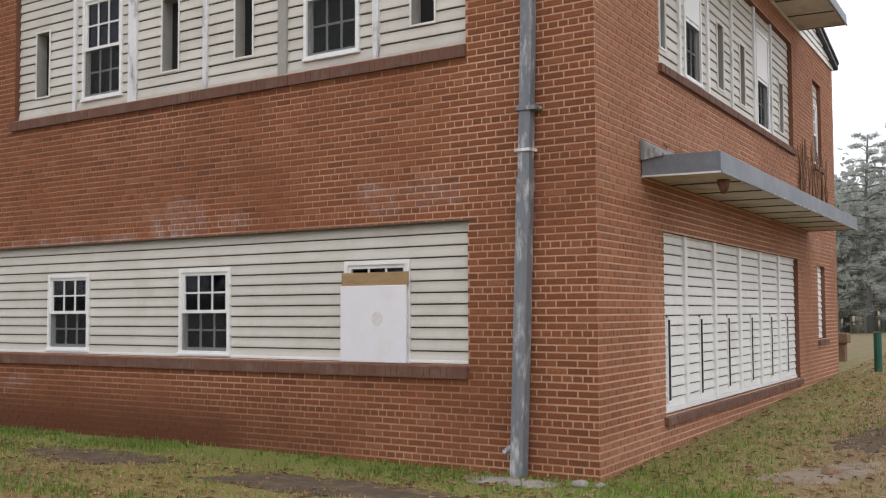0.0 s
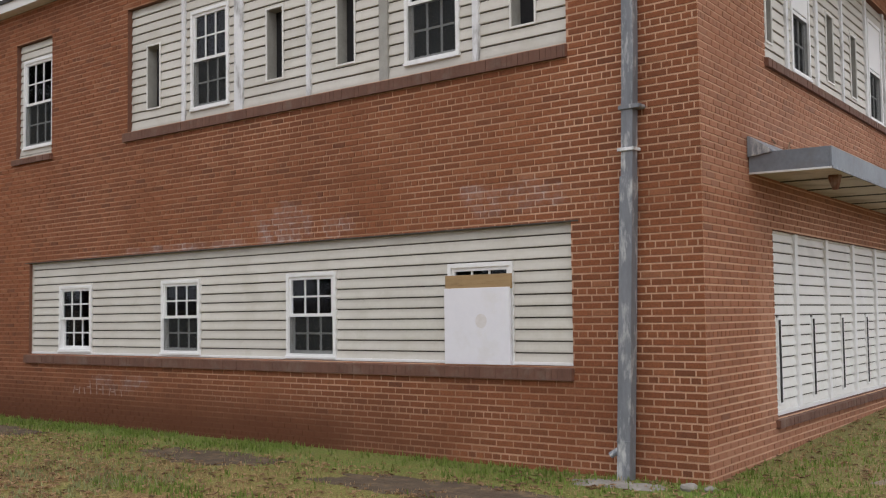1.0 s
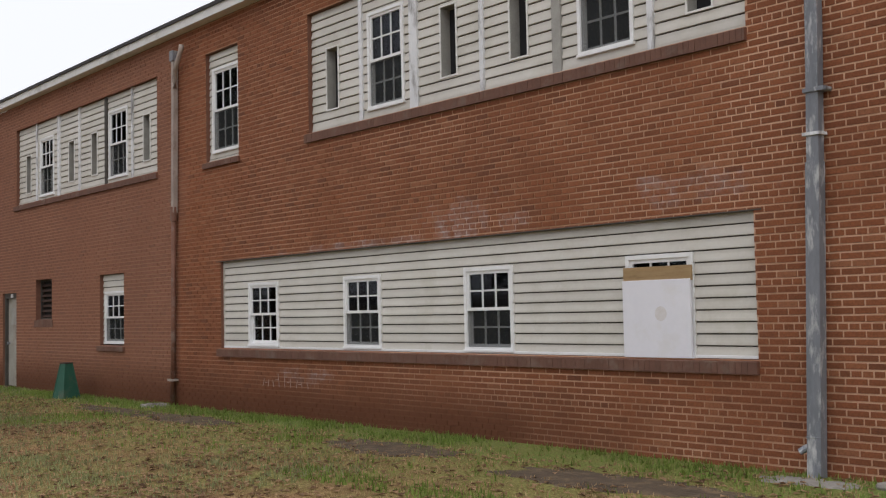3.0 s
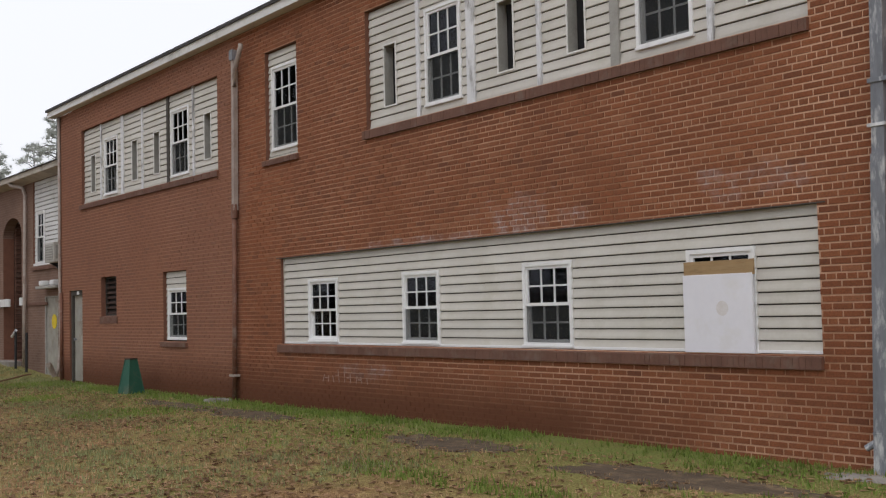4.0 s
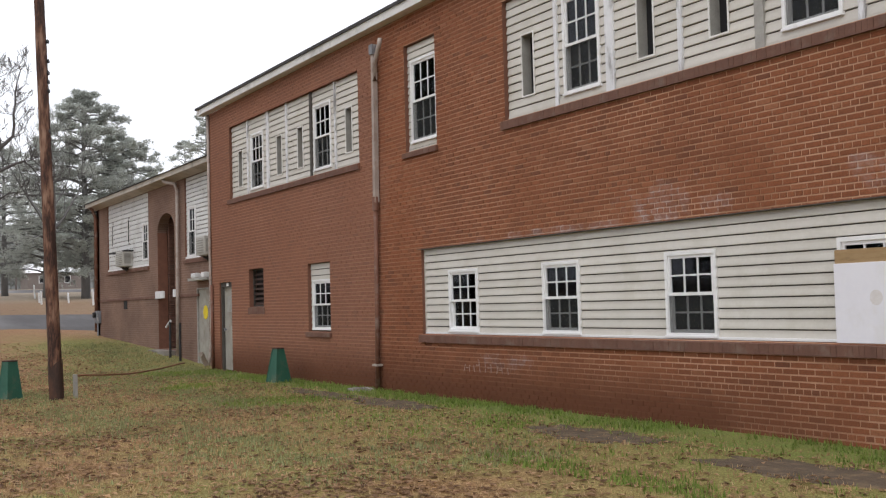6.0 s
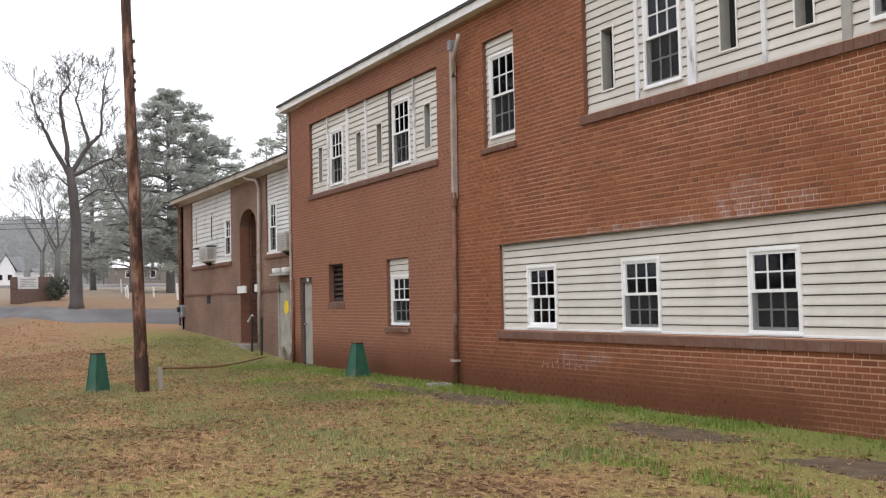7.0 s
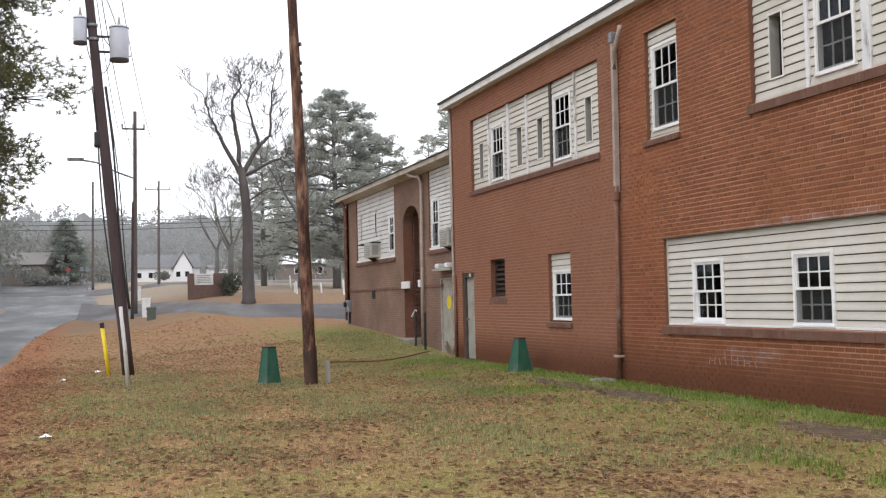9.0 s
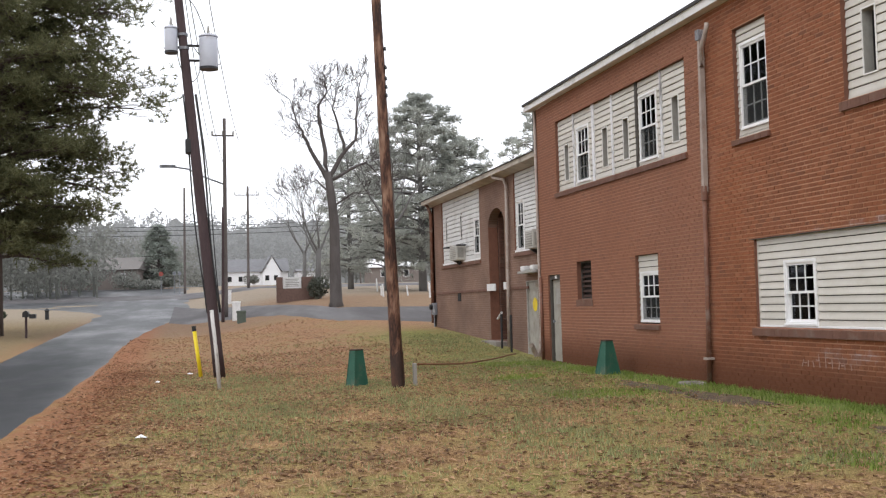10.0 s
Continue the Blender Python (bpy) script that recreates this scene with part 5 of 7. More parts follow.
# ---- poles, cones, posts ----
def tapered_pole(x, y, top, r0, r1, lean, material, label, name="utility_pole"):
    z = height(x, y)
    p = thing(name, label, "utility pole", pose(x, y, z))
    n = 14
    pts = [(lean[0] * k / n, lean[1] * k / n, -0.1 + (top + 0.1) * k / n) for k in range(n + 1)]
    rad = [r0 + (r1 - r0) * k / n + random.uniform(-0.004, 0.004) for k in range(n + 1)]
    part("shaft", B().tube(pts, rad, 12), material, p, smooth=True)
    return p


near_pole = tapered_pole(-15.75, -4.97, 9.5, 0.122, 0.080, (0.1, -0.33), POLE, "reddish-brown treated wooden pole stained dark at its foot")
foot = B()
for k, zz in enumerate((-0.1, 0.2, 0.42, 0.55)):
    for j in range(16):
        a = 2 * math.pi * j / 16
        lift = 0.0 if k < 3 else random.uniform(-0.10, 0.22)
        foot.v.append((0.128 * math.cos(a) + 0.01 * (zz + lift) / 0.95, 0.128 * math.sin(a) - 0.035 * (zz + lift), zz + lift))
foot.f = [(k * 16 + j, k * 16 + (j + 1) % 16, k * 16 + 16 + (j + 1) % 16, k * 16 + 16 + j) for k in range(3) for j in range(16)]
part("foot", foot, POLE_FOOT, near_pole, "dark creosoted foot with a ragged edge", smooth=True)
for z in (5.42, 5.58, 5.74, 5.95, 4.7, 6.3):
    part("spool", B().tube([(0.08, -0.12 - 0.006 * z, z), (0.12, -0.03 - 0.012 * z, z + 0.01)], [0.034, 0.040], 8), BLACK, near_pole, "small dark wire spool")
stake = tagged(part("stake", B().box(-0.04, 0.04, -0.03, 0.03, -0.05, 0.42, 0.006), JAMB), "short weathered wooden stake in the grass", "stake")
stake.matrix_world = pose(-15.9, -4.62, height(-15.9, -4.62), 2, 3, 10)
hose_pts = [(-15.9, -4.6, height(-15.9, -4.6) + 0.40)]
for k in range(1, 15):
    f = k / 14
    hx, hy = -15.9 - 8.4 * f, -4.6 + 4.5 * f
    hose_pts.append((hx, hy, height(hx, hy) + 0.40 * (1 - f) ** 0.8 + 0.10 * f - 0.12 * math.sin(math.pi * f)))
tagged(part("hose", B().tube(hose_pts, 0.02, 6), HOSE, smooth=True), "reddish cord sagging from a stake to the building", "hose")


def cone(x, y, h, w0, w1, turn, label):
    c = thing("pump_cover", label, "pump cover", pose(x, y, height(x, y), 0, 0, turn), "green covers on the lawn")
    bl = B().add([(-w0, -w0, 0), (w0, -w0, 0), (w0, w0, 0), (-w0, w0, 0), (-w1, -w1, h), (w1, -w1, h), (w1, w1, h), (-w1, w1, h)],
                 [(0, 3, 2, 1), (4, 5, 6, 7), (0, 1, 5, 4), (1, 2, 6, 5), (2, 3, 7, 6), (3, 0, 4, 7)])
    part("body", bl, GREEN, c)
    part("cap", B().box(-w1 - 0.012, w1 + 0.012, -w1 - 0.012, w1 + 0.012, h, h + 0.025, 0.006), VENT_RUST, c, "rusty brown cap")
    for sx, sy in ((-1, -1), (1, -1), (1, 1), (-1, 1)):
        part("corner_angle", B().tube([(sx * w0, sy * w0, 0), (sx * w1, sy * w1, h)], 0.014, 6), GREEN, c)
    return c


cone(-16.55, -5.62, 0.68, 0.150, 0.085, 25, "green painted tapered steel cover on the lawn")
cone(-16.6, -0.50, 0.66, 0.180, 0.078, 12, "green painted tapered steel cover beside the brick wall")

trans = tapered_pole(-21.6, -8.02, 12.0, 0.135, 0.09, (-0.3, -1.08), POLE_PURPLE, "dark leaning utility pole carrying two transformers")


def transformer(parent, x, y, z, r, h):
    t = part("transformer_tank", B().tube([(x, y, z), (x, y, z + 0.02), (x, y, z + h - 0.05), (x, y, z + h)], [r * 0.96, r, r, r * 0.93], 20), TANK, parent, "pale grey steel transformer can", smooth=True)
    part("lid", B().tube([(x, y, z + h), (x, y, z + h + 0.03), (x, y, z + h + 0.07)], [r * 1.05, r * 1.02, r * 0.5], 20), TANK, t)
    part("base_rim", B().tube([(x, y, z - 0.03), (x, y, z + 0.025)], r * 1.02, 20), BLACK, t)
    for dx in (-0.4, 0.1):
        part("bushing", B().tube([(x + dx * r, y, z + h + 0.03), (x + dx * r, y, z + h + 0.12), (x + dx * r, y, z + h + 0.26)], [0.03, 0.035, 0.014], 8), JAMB, t)
    return t


transformer(trans, -0.15, -0.98, 7.58, 0.150, 0.56)
transformer(trans, -0.15, -0.13, 7.22, 0.215, 0.74)
for y0, y1, z in ((-0.86, -0.68, 7.95), (-0.86, -0.68, 7.7), (-0.64, -0.3, 7.75), (-0.64, -0.3, 7.4)):
    part("bracket_arm", B().tube([(-0.16, y0, z), (-0.16, y1, z)], 0.03, 6), BLACK, trans)
for x0_, y0_, z0_, x1_, y1_, z1_, sag in ((-0.19, -0.94, 8.25, -0.16, -0.70, 7.1, 0.25), (-0.13, -0.20, 8.05, -0.2, -0.66, 8.9, -0.2), (-0.10, -0.05, 8.05, -0.2, 0.13, 7.35, 0.3), (-0.12, -0.16, 8.0, -0.14, -0.55, 6.9, 0.35), (-0.2, -1.02, 8.2, -0.2, -1.16, 7.7, 0.2), (-0.10, 0.06, 7.45, -0.08, -0.5, 7.75, 0.18)):
    run = [(x0_ + (x1_ - x0_) * k / 10, y0_ + (y1_ - y0_) * k / 10, z0_ + (z1_ - z0_) * k / 10 - sag * math.sin(math.pi * k / 10)) for k in range(11)]
    part("drop_wire", B().tube(run, 0.011, 5), WIRE, trans, smooth=True)
for zz in (7.98, 7.66):
    part("hanger_band", B().tube([(-0.3 * zz / 12, -1.08 * zz / 12, zz), (-0.3 * zz / 12, -1.08 * zz / 12, zz + 0.06)], 0.125, 12), GALV, trans)
part("guard_box", B().box(-0.30, -0.06, -0.70, -0.48, 5.20, 5.55, 0.04), BLACK, trans, "black cable guard box")
for k, (dy, r) in enumerate(((-0.16, 0.018), (0.15, 0.022), (0.20, 0.012))):
    pts = [(0.02 - 0.3 * z / 12, dy - 1.08 * z / 12 + 0.03 * math.sin(z * 1.3 + k), z) for z in np.linspace(1.5, 6.6, 16)]
    part("cable", B().tube(pts, r, 6), WIRE, trans, smooth=True)
wp = tagged(part("conduit_pipe", B().tube([(0, 0, -0.05), (-0.02, -0.05, 0.7), (-0.05, -0.13, 1.55)], [0.040, 0.038, 0.036], 8), FLAKING, smooth=True), "flaking white conduit pipe leaning by the pole", "pipe")
wp.matrix_world = pose(-17.6, -8.16, height(-17.6, -8.16))
yb = thing("marker_post", "yellow marker post with a black cap", "marker post", pose(-22.0, -8.5, height(-22.0, -8.5), 0, -2, 0))
part("tube", B().tube([(0, 0.06, -0.05), (0, -0.08, 1.08)], 0.046, 10), YELLOW, yb, smooth=True)
part("cap", B().tube([(0, -0.08, 1.08), (0, -0.095, 1.2)], 0.05, 10), BLACK, yb, "black cap")


def from_eye(az, s):
    """A ground place s metres off at a compass turn from +y."""
    a = radians(az)
    return EYE[0] - math.sin(a) * s, EYE[1] + math.cos(a) * s


def far_pole(az, s, top, r, label, arms=0.0, lamp=False, material=POLE_GREY):
    x, y = from_eye(az, s)
    p = tapered_pole(x, y, top, r, r * 0.7, (0.0, 0.1), material, label)
    if arms:
        part("crossarm", B().box(-0.05, 0.05, -arms, arms, top * 0.91, top * 0.91 + 0.08), POLE_GREY, p)
        for dy in (-arms * 0.95, 0.0, arms * 0.95):
            part("insulator", B().tube([(0, dy, top * 0.91 + 0.08), (0, dy, top * 0.91 + 0.3)], 0.045, 6), JAMB, p)
    if lamp:
        part("lamp_arm", B().tube([(0, 0, top * 0.67), (0, -0.9, top * 0.70), (0, -1.9, top * 0.745), (0, -2.6, top * 0.755)], 0.05, 6), GALV, p)
        part("lamp_head", B().box(-0.13, 0.13, -3.4, -2.55, top * 0.752, top * 0.766, 0.03), GALV, p)
    return p


far_pole(87.85, 62, 11.0, 0.125, "weathered utility pole with a street lamp arm", 0.6, True)
far_pole(89.85, 120, 11.2, 0.14, "distant weathered utility pole", 0.0)
far_pole(86.7, 110, 10.0, 0.14, "distant utility pole with crossarms", 1.2)
far_pole(88.0, 58, 5.9, 0.085, "short dark wooden pole", 0.0, material=POLE_PURPLE)
far_pole(81.0, 130, 7.0, 0.10, "thin distant grey wooden pole", 0.0)


def span_wire(a, b, sag, r, label="thin dark overhead wire between poles"):
    pts = []
    for k in range(17):
        f = k / 16
        p = Vector(a).lerp(Vector(b), f)
        p.z -= sag * 4 * f * (1 - f)
        pts.append(tuple(p))
    tagged(part("overhead_wire", B().tube(pts, r, 4), WIRE), label, "wire", group="overhead wires")


px, py = from_eye(87.75, 62)
pz = height(px, py)
for dz, dy in ((9.6, -0.8), (9.6, 0.8), (8.2, 0)):
    span_wire((-21.9, -8.7 + dy * 0.3, dz + 1.6), (px, py + dy, pz + dz), 0.7, 0.012)
fx, fy = from_eye(86.7, 110)
for dz in (6.6, 7.1, 7.5):
    x1, y1 = from_eye(100, 125)
    x2, y2 = from_eye(70, 118)
    span_wire((x1, y1, dz + 3.3), (x2, y2, dz + 4.3), 0.9, 0.03)


# ---- entrance sign, boxes and small posts ----
def place(az, s, turn=0.0):
    x, y = from_eye(az, s)
    return pose(x, y, height(x, y), 0, 0, turn)


sign = thing("entrance_sign", "brown brick entrance sign with a white board", "sign", place(84.35, 65, 90) @ Matrix.Scale(0.86, 4))
SIGN_BRICK = surface("sign_brick", (0.12, 0.075, 0.062), (0.19, 0.12, 0.10), 0.9, scale=9, fine=50, bump=0.4)
part("brick_base", B().box(-1.25, 1.25, -0.2, 0.2, -0.1, 0.85, 0.02), SIGN_BRICK, sign)
part("pier", B().box(-1.25, -0.85, -0.25, 0.25, 0.85, 1.62, 0.02), SIGN_BRICK, sign)
part("pier", B().box(0.45, 1.25, -0.25, 0.25, 0.85, 1.62, 0.02), SIGN_BRICK, sign)
brd = part("sign_board", B().box(-0.82, 0.42, -0.1, 0.06, 0.82, 1.60, 0.02), WHITE_PAINT, sign, "white letter board with faded grey lines")
for i in range(5):
    part("text_bar", B().box(-0.66, 0.26 - 0.1 * (i % 2), -0.108, -0.1, 0.98 + i * 0.115, 1.03 + i * 0.115), JAMB, brd)


def clump(bl, cx, cy, cz, rx, ry, rz, n, size, rnd, tall=1.0):
    """Many small leaf triangles scattered in a lumpy ellipsoid."""
    for _ in range(n):
        while True:
            p = Vector((rnd.uniform(-1, 1), rnd.uniform(-1, 1), rnd.uniform(-1, 1)))
            if p.length < 1:
                break
        if rnd.random() < 0.6 and p.length > 0.01:
            p = p.normalized() * rnd.uniform(0.75, 1.05)
        c = Vector((cx + p.x * rx, cy + p.y * ry, cz + p.z * rz))
        a = Vector((rnd.gauss(0, 1), rnd.gauss(0, 1), rnd.gauss(0, 1))).normalized() * size * rnd.uniform(0.6, 1.3)
        b = a.cross(Vector((rnd.gauss(0, 1), rnd.gauss(0, 1), rnd.gauss(0, 1)))).normalized() * size * rnd.uniform(0.3, 0.7)
        bl.add([tuple(c - a), tuple(c + b), tuple(c + a * tall), tuple(c - b)], [(0, 1, 2, 3)])


def bush(m, rx, ry, rz, n, size, material, label, seed):
    bl = B()
    rnd = random.Random(seed)
    for _ in range(7):
        clump(bl, rnd.uniform(-0.5, 0.5) * rx, rnd.uniform(-0.5, 0.5) * ry, rz * rnd.uniform(0.5, 0.8), rx * 0.6, ry * 0.6, rz * 0.55, n // 7, size, rnd)
    ob = part("bush", bl, material, fast=True)
    ob.matrix_world = m
    return tagged(ob, label, "bush")


BRUSH_DARK = leaf_mat("dull_evergreen", (0.085, 0.095, 0.075), (0.14, 0.15, 0.12))
GREEN_GREY = surface("grey_green_box_paint", (0.06, 0.075, 0.06), (0.10, 0.12, 0.095), 0.6, scale=5)
bush(place(83.15, 64.5), 0.62, 0.70, 1.05, 900, 0.09, BRUSH_DARK, "dark rounded evergreen bush beside the sign", 1)

for az, s, h, w, mat, lab, cat in ((87.75, 80, 1.0, 0.5, WHITE_PAINT, "white utility pedestal by the far verge", "utility box"), (87.33, 57, 0.95, 0.40, WHITE_PAINT, "white utility pedestal in the verge", "utility box"),
                                   (87.08, 53, 0.58, 0.40, GREEN_GREY, "low dark grey-green utility box", "utility box")):
    u = thing("utility_pedestal", lab, cat, place(az, s))
    part("case", B().box(-w / 2, w / 2, -w / 2, w / 2, -0.05, h, 0.04), mat, u)
    part("cap", B().box(-w / 2 - 0.02, w / 2 + 0.02, -w / 2 - 0.02, w / 2 + 0.02, h - 0.12, h, 0.03), mat, u)
for az, s, h, w in ((80.15, 82, 0.95, 0.055), (79.85, 66, 0.75, 0.055), (78.6, 68, 0.6, 0.055), (77.45, 62, 0.85, 0.06), (79.95, 70, 0.6, 0.05), (83.5, 100, 0.7, 0.06)):
    p = tagged(part("marker_post", B().tube([(0, 0, -0.05), (0, 0, h - 0.03), (0, 0.02, h)], [w, w * 0.95, w * 0.6], 8), WHITE_PAINT), "short white painted wooden marker post", "marker post", group="white posts along the road")
    p.matrix_world = place(az, s) @ pose(0, 0, 0, 4, 2, 0)
mail = thing("mailbox", "black mailbox on a dark wooden post", "mailbox", place(97.35, 54))
part("post", B().box(-0.05, 0.05, -0.05, 0.05, -0.05, 0.95), POLE_PURPLE, mail)
part("box", B().prism([(-0.13, 0.95), (0.13, 0.95), (0.13, 1.1), (0.09, 1.2), (0, 1.24), (-0.09, 1.2), (-0.13, 1.1)], -0.28, 0.28, "x"), BLACK, mail)
part("newspaper_box", B().box(-0.25, 0.2, 0.16, 0.42, 0.88, 1.08, 0.02), BLACK, mail)
hyd = tagged(part("hydrant", B().tube([(0, 0, -0.05), (0, 0, 0.5), (0, 0, 0.58), (0, 0, 0.72)], [0.14, 0.12, 0.17, 0.05], 10), BLACK), "small dark hydrant on the grass verge", "hydrant")
hyd.matrix_world = place(96.4, 76)
for az, s, red in ((91.0, 118, True), (90.35, 121, False), (90.1, 118, False)):
    st = thing("road_sign", "small road sign on a thin metal post", "road sign", place(az, s, 90))
    part("post", B().tube([(0, 0, -0.05), (0, 0, 2.4)], 0.04, 6), GALV, st)
    k = 8 if red else 4
    a0 = math.pi / 8 if red else math.pi / 4
    pl = [(0.25 * math.cos(a0 + 2 * math.pi * i / k), 2.2 + 0.25 * math.sin(a0 + 2 * math.pi * i / k)) for i in range(k)]
    part("plate", B().prism([(u, z) for u, z in pl], -0.05, -0.035, "y"), surface("sign_red", (0.25, 0.06, 0.05), (0.3, 0.08, 0.06)) if red else GALV, st)
bin_ = tagged(part("blue_bin", B().box(-0.35, 0.35, -0.35, 0.35, -0.05, 1.7, 0.06), surface("dull_blue_metal", (0.10, 0.11, 0.17), (0.15, 0.16, 0.23), 0.6)), "dull blue metal cabinet beside the far lawn", "cabinet")
bin_.matrix_world = place(77.15, 95)


# ---- houses beyond the field ----
def house(az, s, w, dp, h, rise, turn, wall, roofm, label, gable_front=True, windows=((-0.3, 1.0), (0.3, 1.0))):
    hs = thing("house", label, "house", place(az, s, turn))
    part("wall", B().box(-w / 2, w / 2, -dp / 2, dp / 2, -0.5, h), wall, hs)
    if gable_front:
        part("gable_wall", B().prism([(-w / 2, h), (w / 2, h), (0, h + rise)], -dp / 2, dp / 2, "y"), wall, hs)
        for sgn in (-1, 1):
            part("roof", B().add([(0, -dp / 2 - 0.3, h + rise + 0.12), (sgn * (w / 2 + 0.3), -dp / 2 - 0.3, h - 0.1), (sgn * (w / 2 + 0.3), dp / 2 + 0.3, h - 0.1), (0, dp / 2 + 0.3, h + rise + 0.12),
                                  (0, -dp / 2 - 0.3, h + rise + 0.26), (sgn * (w / 2 + 0.3), -dp / 2 - 0.3, h + 0.04), (sgn * (w / 2 + 0.3), dp / 2 + 0.3, h + 0.04), (0, dp / 2 + 0.3, h + rise + 0.26)],
                                 [(0, 3, 2, 1), (4, 5, 6, 7), (0, 1, 5, 4), (1, 2, 6, 5), (2, 3, 7, 6), (3, 0, 4, 7)]), roofm, hs)
    else:
        part("roof", B().prism([(-dp / 2 - 0.4, h), (dp / 2 + 0.4, h), (0, h + rise)], -w / 2 - 0.3, w / 2 + 0.3, "x"), roofm, hs)
    for u, z in windows:
        wn_ = part("window", B().box(u * w - 0.45, u * w + 0.45, -dp / 2 - 0.06, -dp / 2 - 0.01, z, z + 1.1), WHITE, hs)
        part("pane", B().box(u * w - 0.36, u * w + 0.36, -dp / 2 - 0.075, -dp / 2 - 0.06, z + 0.08, z + 1.02), DARK, wn_)
    return hs


GREY_ROOF = surface("grey_shingles", (0.16, 0.16, 0.17), (0.22, 0.22, 0.23), 0.9, scale=2)
BROWN_WALL = surface("brown_house_wall", (0.16, 0.13, 0.12), (0.22, 0.19, 0.17), 0.8, scale=1)
house(85.6, 215, 3.2, 9, 2.5, 2.8, 90, HOUSE_WHITE, GREY_ROOF, "white cottage with a steep white gable", True, ((-0.28, 0.7), (0.22, 0.7)))
house(86.35, 219, 12.0, 7, 2.5, 2.6, 90, HOUSE_WHITE, GREY_ROOF, "long low white wing with a grey shingle roof", False, ((-0.42, 0.6), (-0.25, 0.6), (-0.05, 0.6), (0.2, 0.6)))
house(83.4, 225, 7.0, 7, 2.5, 0.6, 90, HOUSE_WHITE, GREY_ROOF, "small white porch building behind the trees", False, ((-0.3, 0.3), (0.0, 0.3), (0.3, 0.3)))
house(79.35, 175, 8.0, 6, 2.3, 1.8, 90, BROWN_WALL, HOUSE_WHITE, "low brown house with a pale metal roof", False, ((-0.25, 0.8), (0.2, 0.8)))
house(93.6, 150, 9.5, 8, 2.4, 1.7, 80, BROWN_WALL, surface("brown_shingle_roof", (0.15, 0.14, 0.135), (0.22, 0.205, 0.195), 0.9), "low brown ranch house behind shrubs", False, ((-0.3, 0.8), (0.3, 0.8)))


# ---- trees ----
def bare_branches(bl, p, d, r, length, depth, rnd, gravity=0.04):
    pts, rad = [p], [r]
    n = 5
    for i in range(n):
        d = (d + Vector((rnd.gauss(0, 0.10), rnd.gauss(0, 0.10), rnd.gauss(0.02, 0.07)))).normalized()
        p = p + d * length / n
        pts.append(p)
        rad.append(r * (1 - 0.45 * (i + 1) / n))
    bl.tube(pts, rad, 7 if r > 0.12 else 4 if r > 0.03 else 3, cap=False)
    if depth <= 0:
        return
    kids = 3
    for k in range(kids):
        at = pts[-1] if k < 2 else pts[rnd.randint(2, n - 1)]
        side = Vector((rnd.gauss(0, 1), rnd.gauss(0, 1), rnd.gauss(0.15, 0.5))).normalized()
        nd = (d * rnd.uniform(0.55, 1.0) + side * rnd.uniform(0.35, 0.8) + Vector((0, 0, 0.22))).normalized()
        bare_branches(bl, at, nd, max(0.010, rad[-1] * rnd.uniform(0.6, 0.9)), length * rnd.uniform(0.6, 0.82), depth - 1, rnd)


def bare_tree(az, s, trunk_r, trunk_h, reach, depth, label, seed, material=BARK, turn=0.0):
    rnd = random.Random(seed)
    t = thing("bare_tree", label, "tree", place(az, s, turn))
    bl = B()
    pts = [(0, 0, -0.2), (0, 0, 0.3), (0.03, 0.05, trunk_h * 0.5), (0, 0.1, trunk_h)]
    bl.tube(pts, [trunk_r * 1.55, trunk_r * 1.1, trunk_r, trunk_r * 0.88], 12)
    part("trunk", bl, material, t, smooth=True)
    br = B()
    for k in range(4):
        a = 2 * math.pi * k / 4 + rnd.uniform(-0.4, 0.4)
        d = Vector((math.cos(a) * 0.55, math.sin(a) * 0.55, rnd.uniform(0.75, 1.2))).normalized()
        bare_branches(br, Vector((0, 0.1, trunk_h * rnd.uniform(0.72, 1.0))), d, trunk_r * rnd.uniform(0.38, 0.6), reach * rnd.uniform(0.8, 1.1), depth, rnd)
    part("crown", br, material, t, "leafless spreading branches", fast=True)
    return t


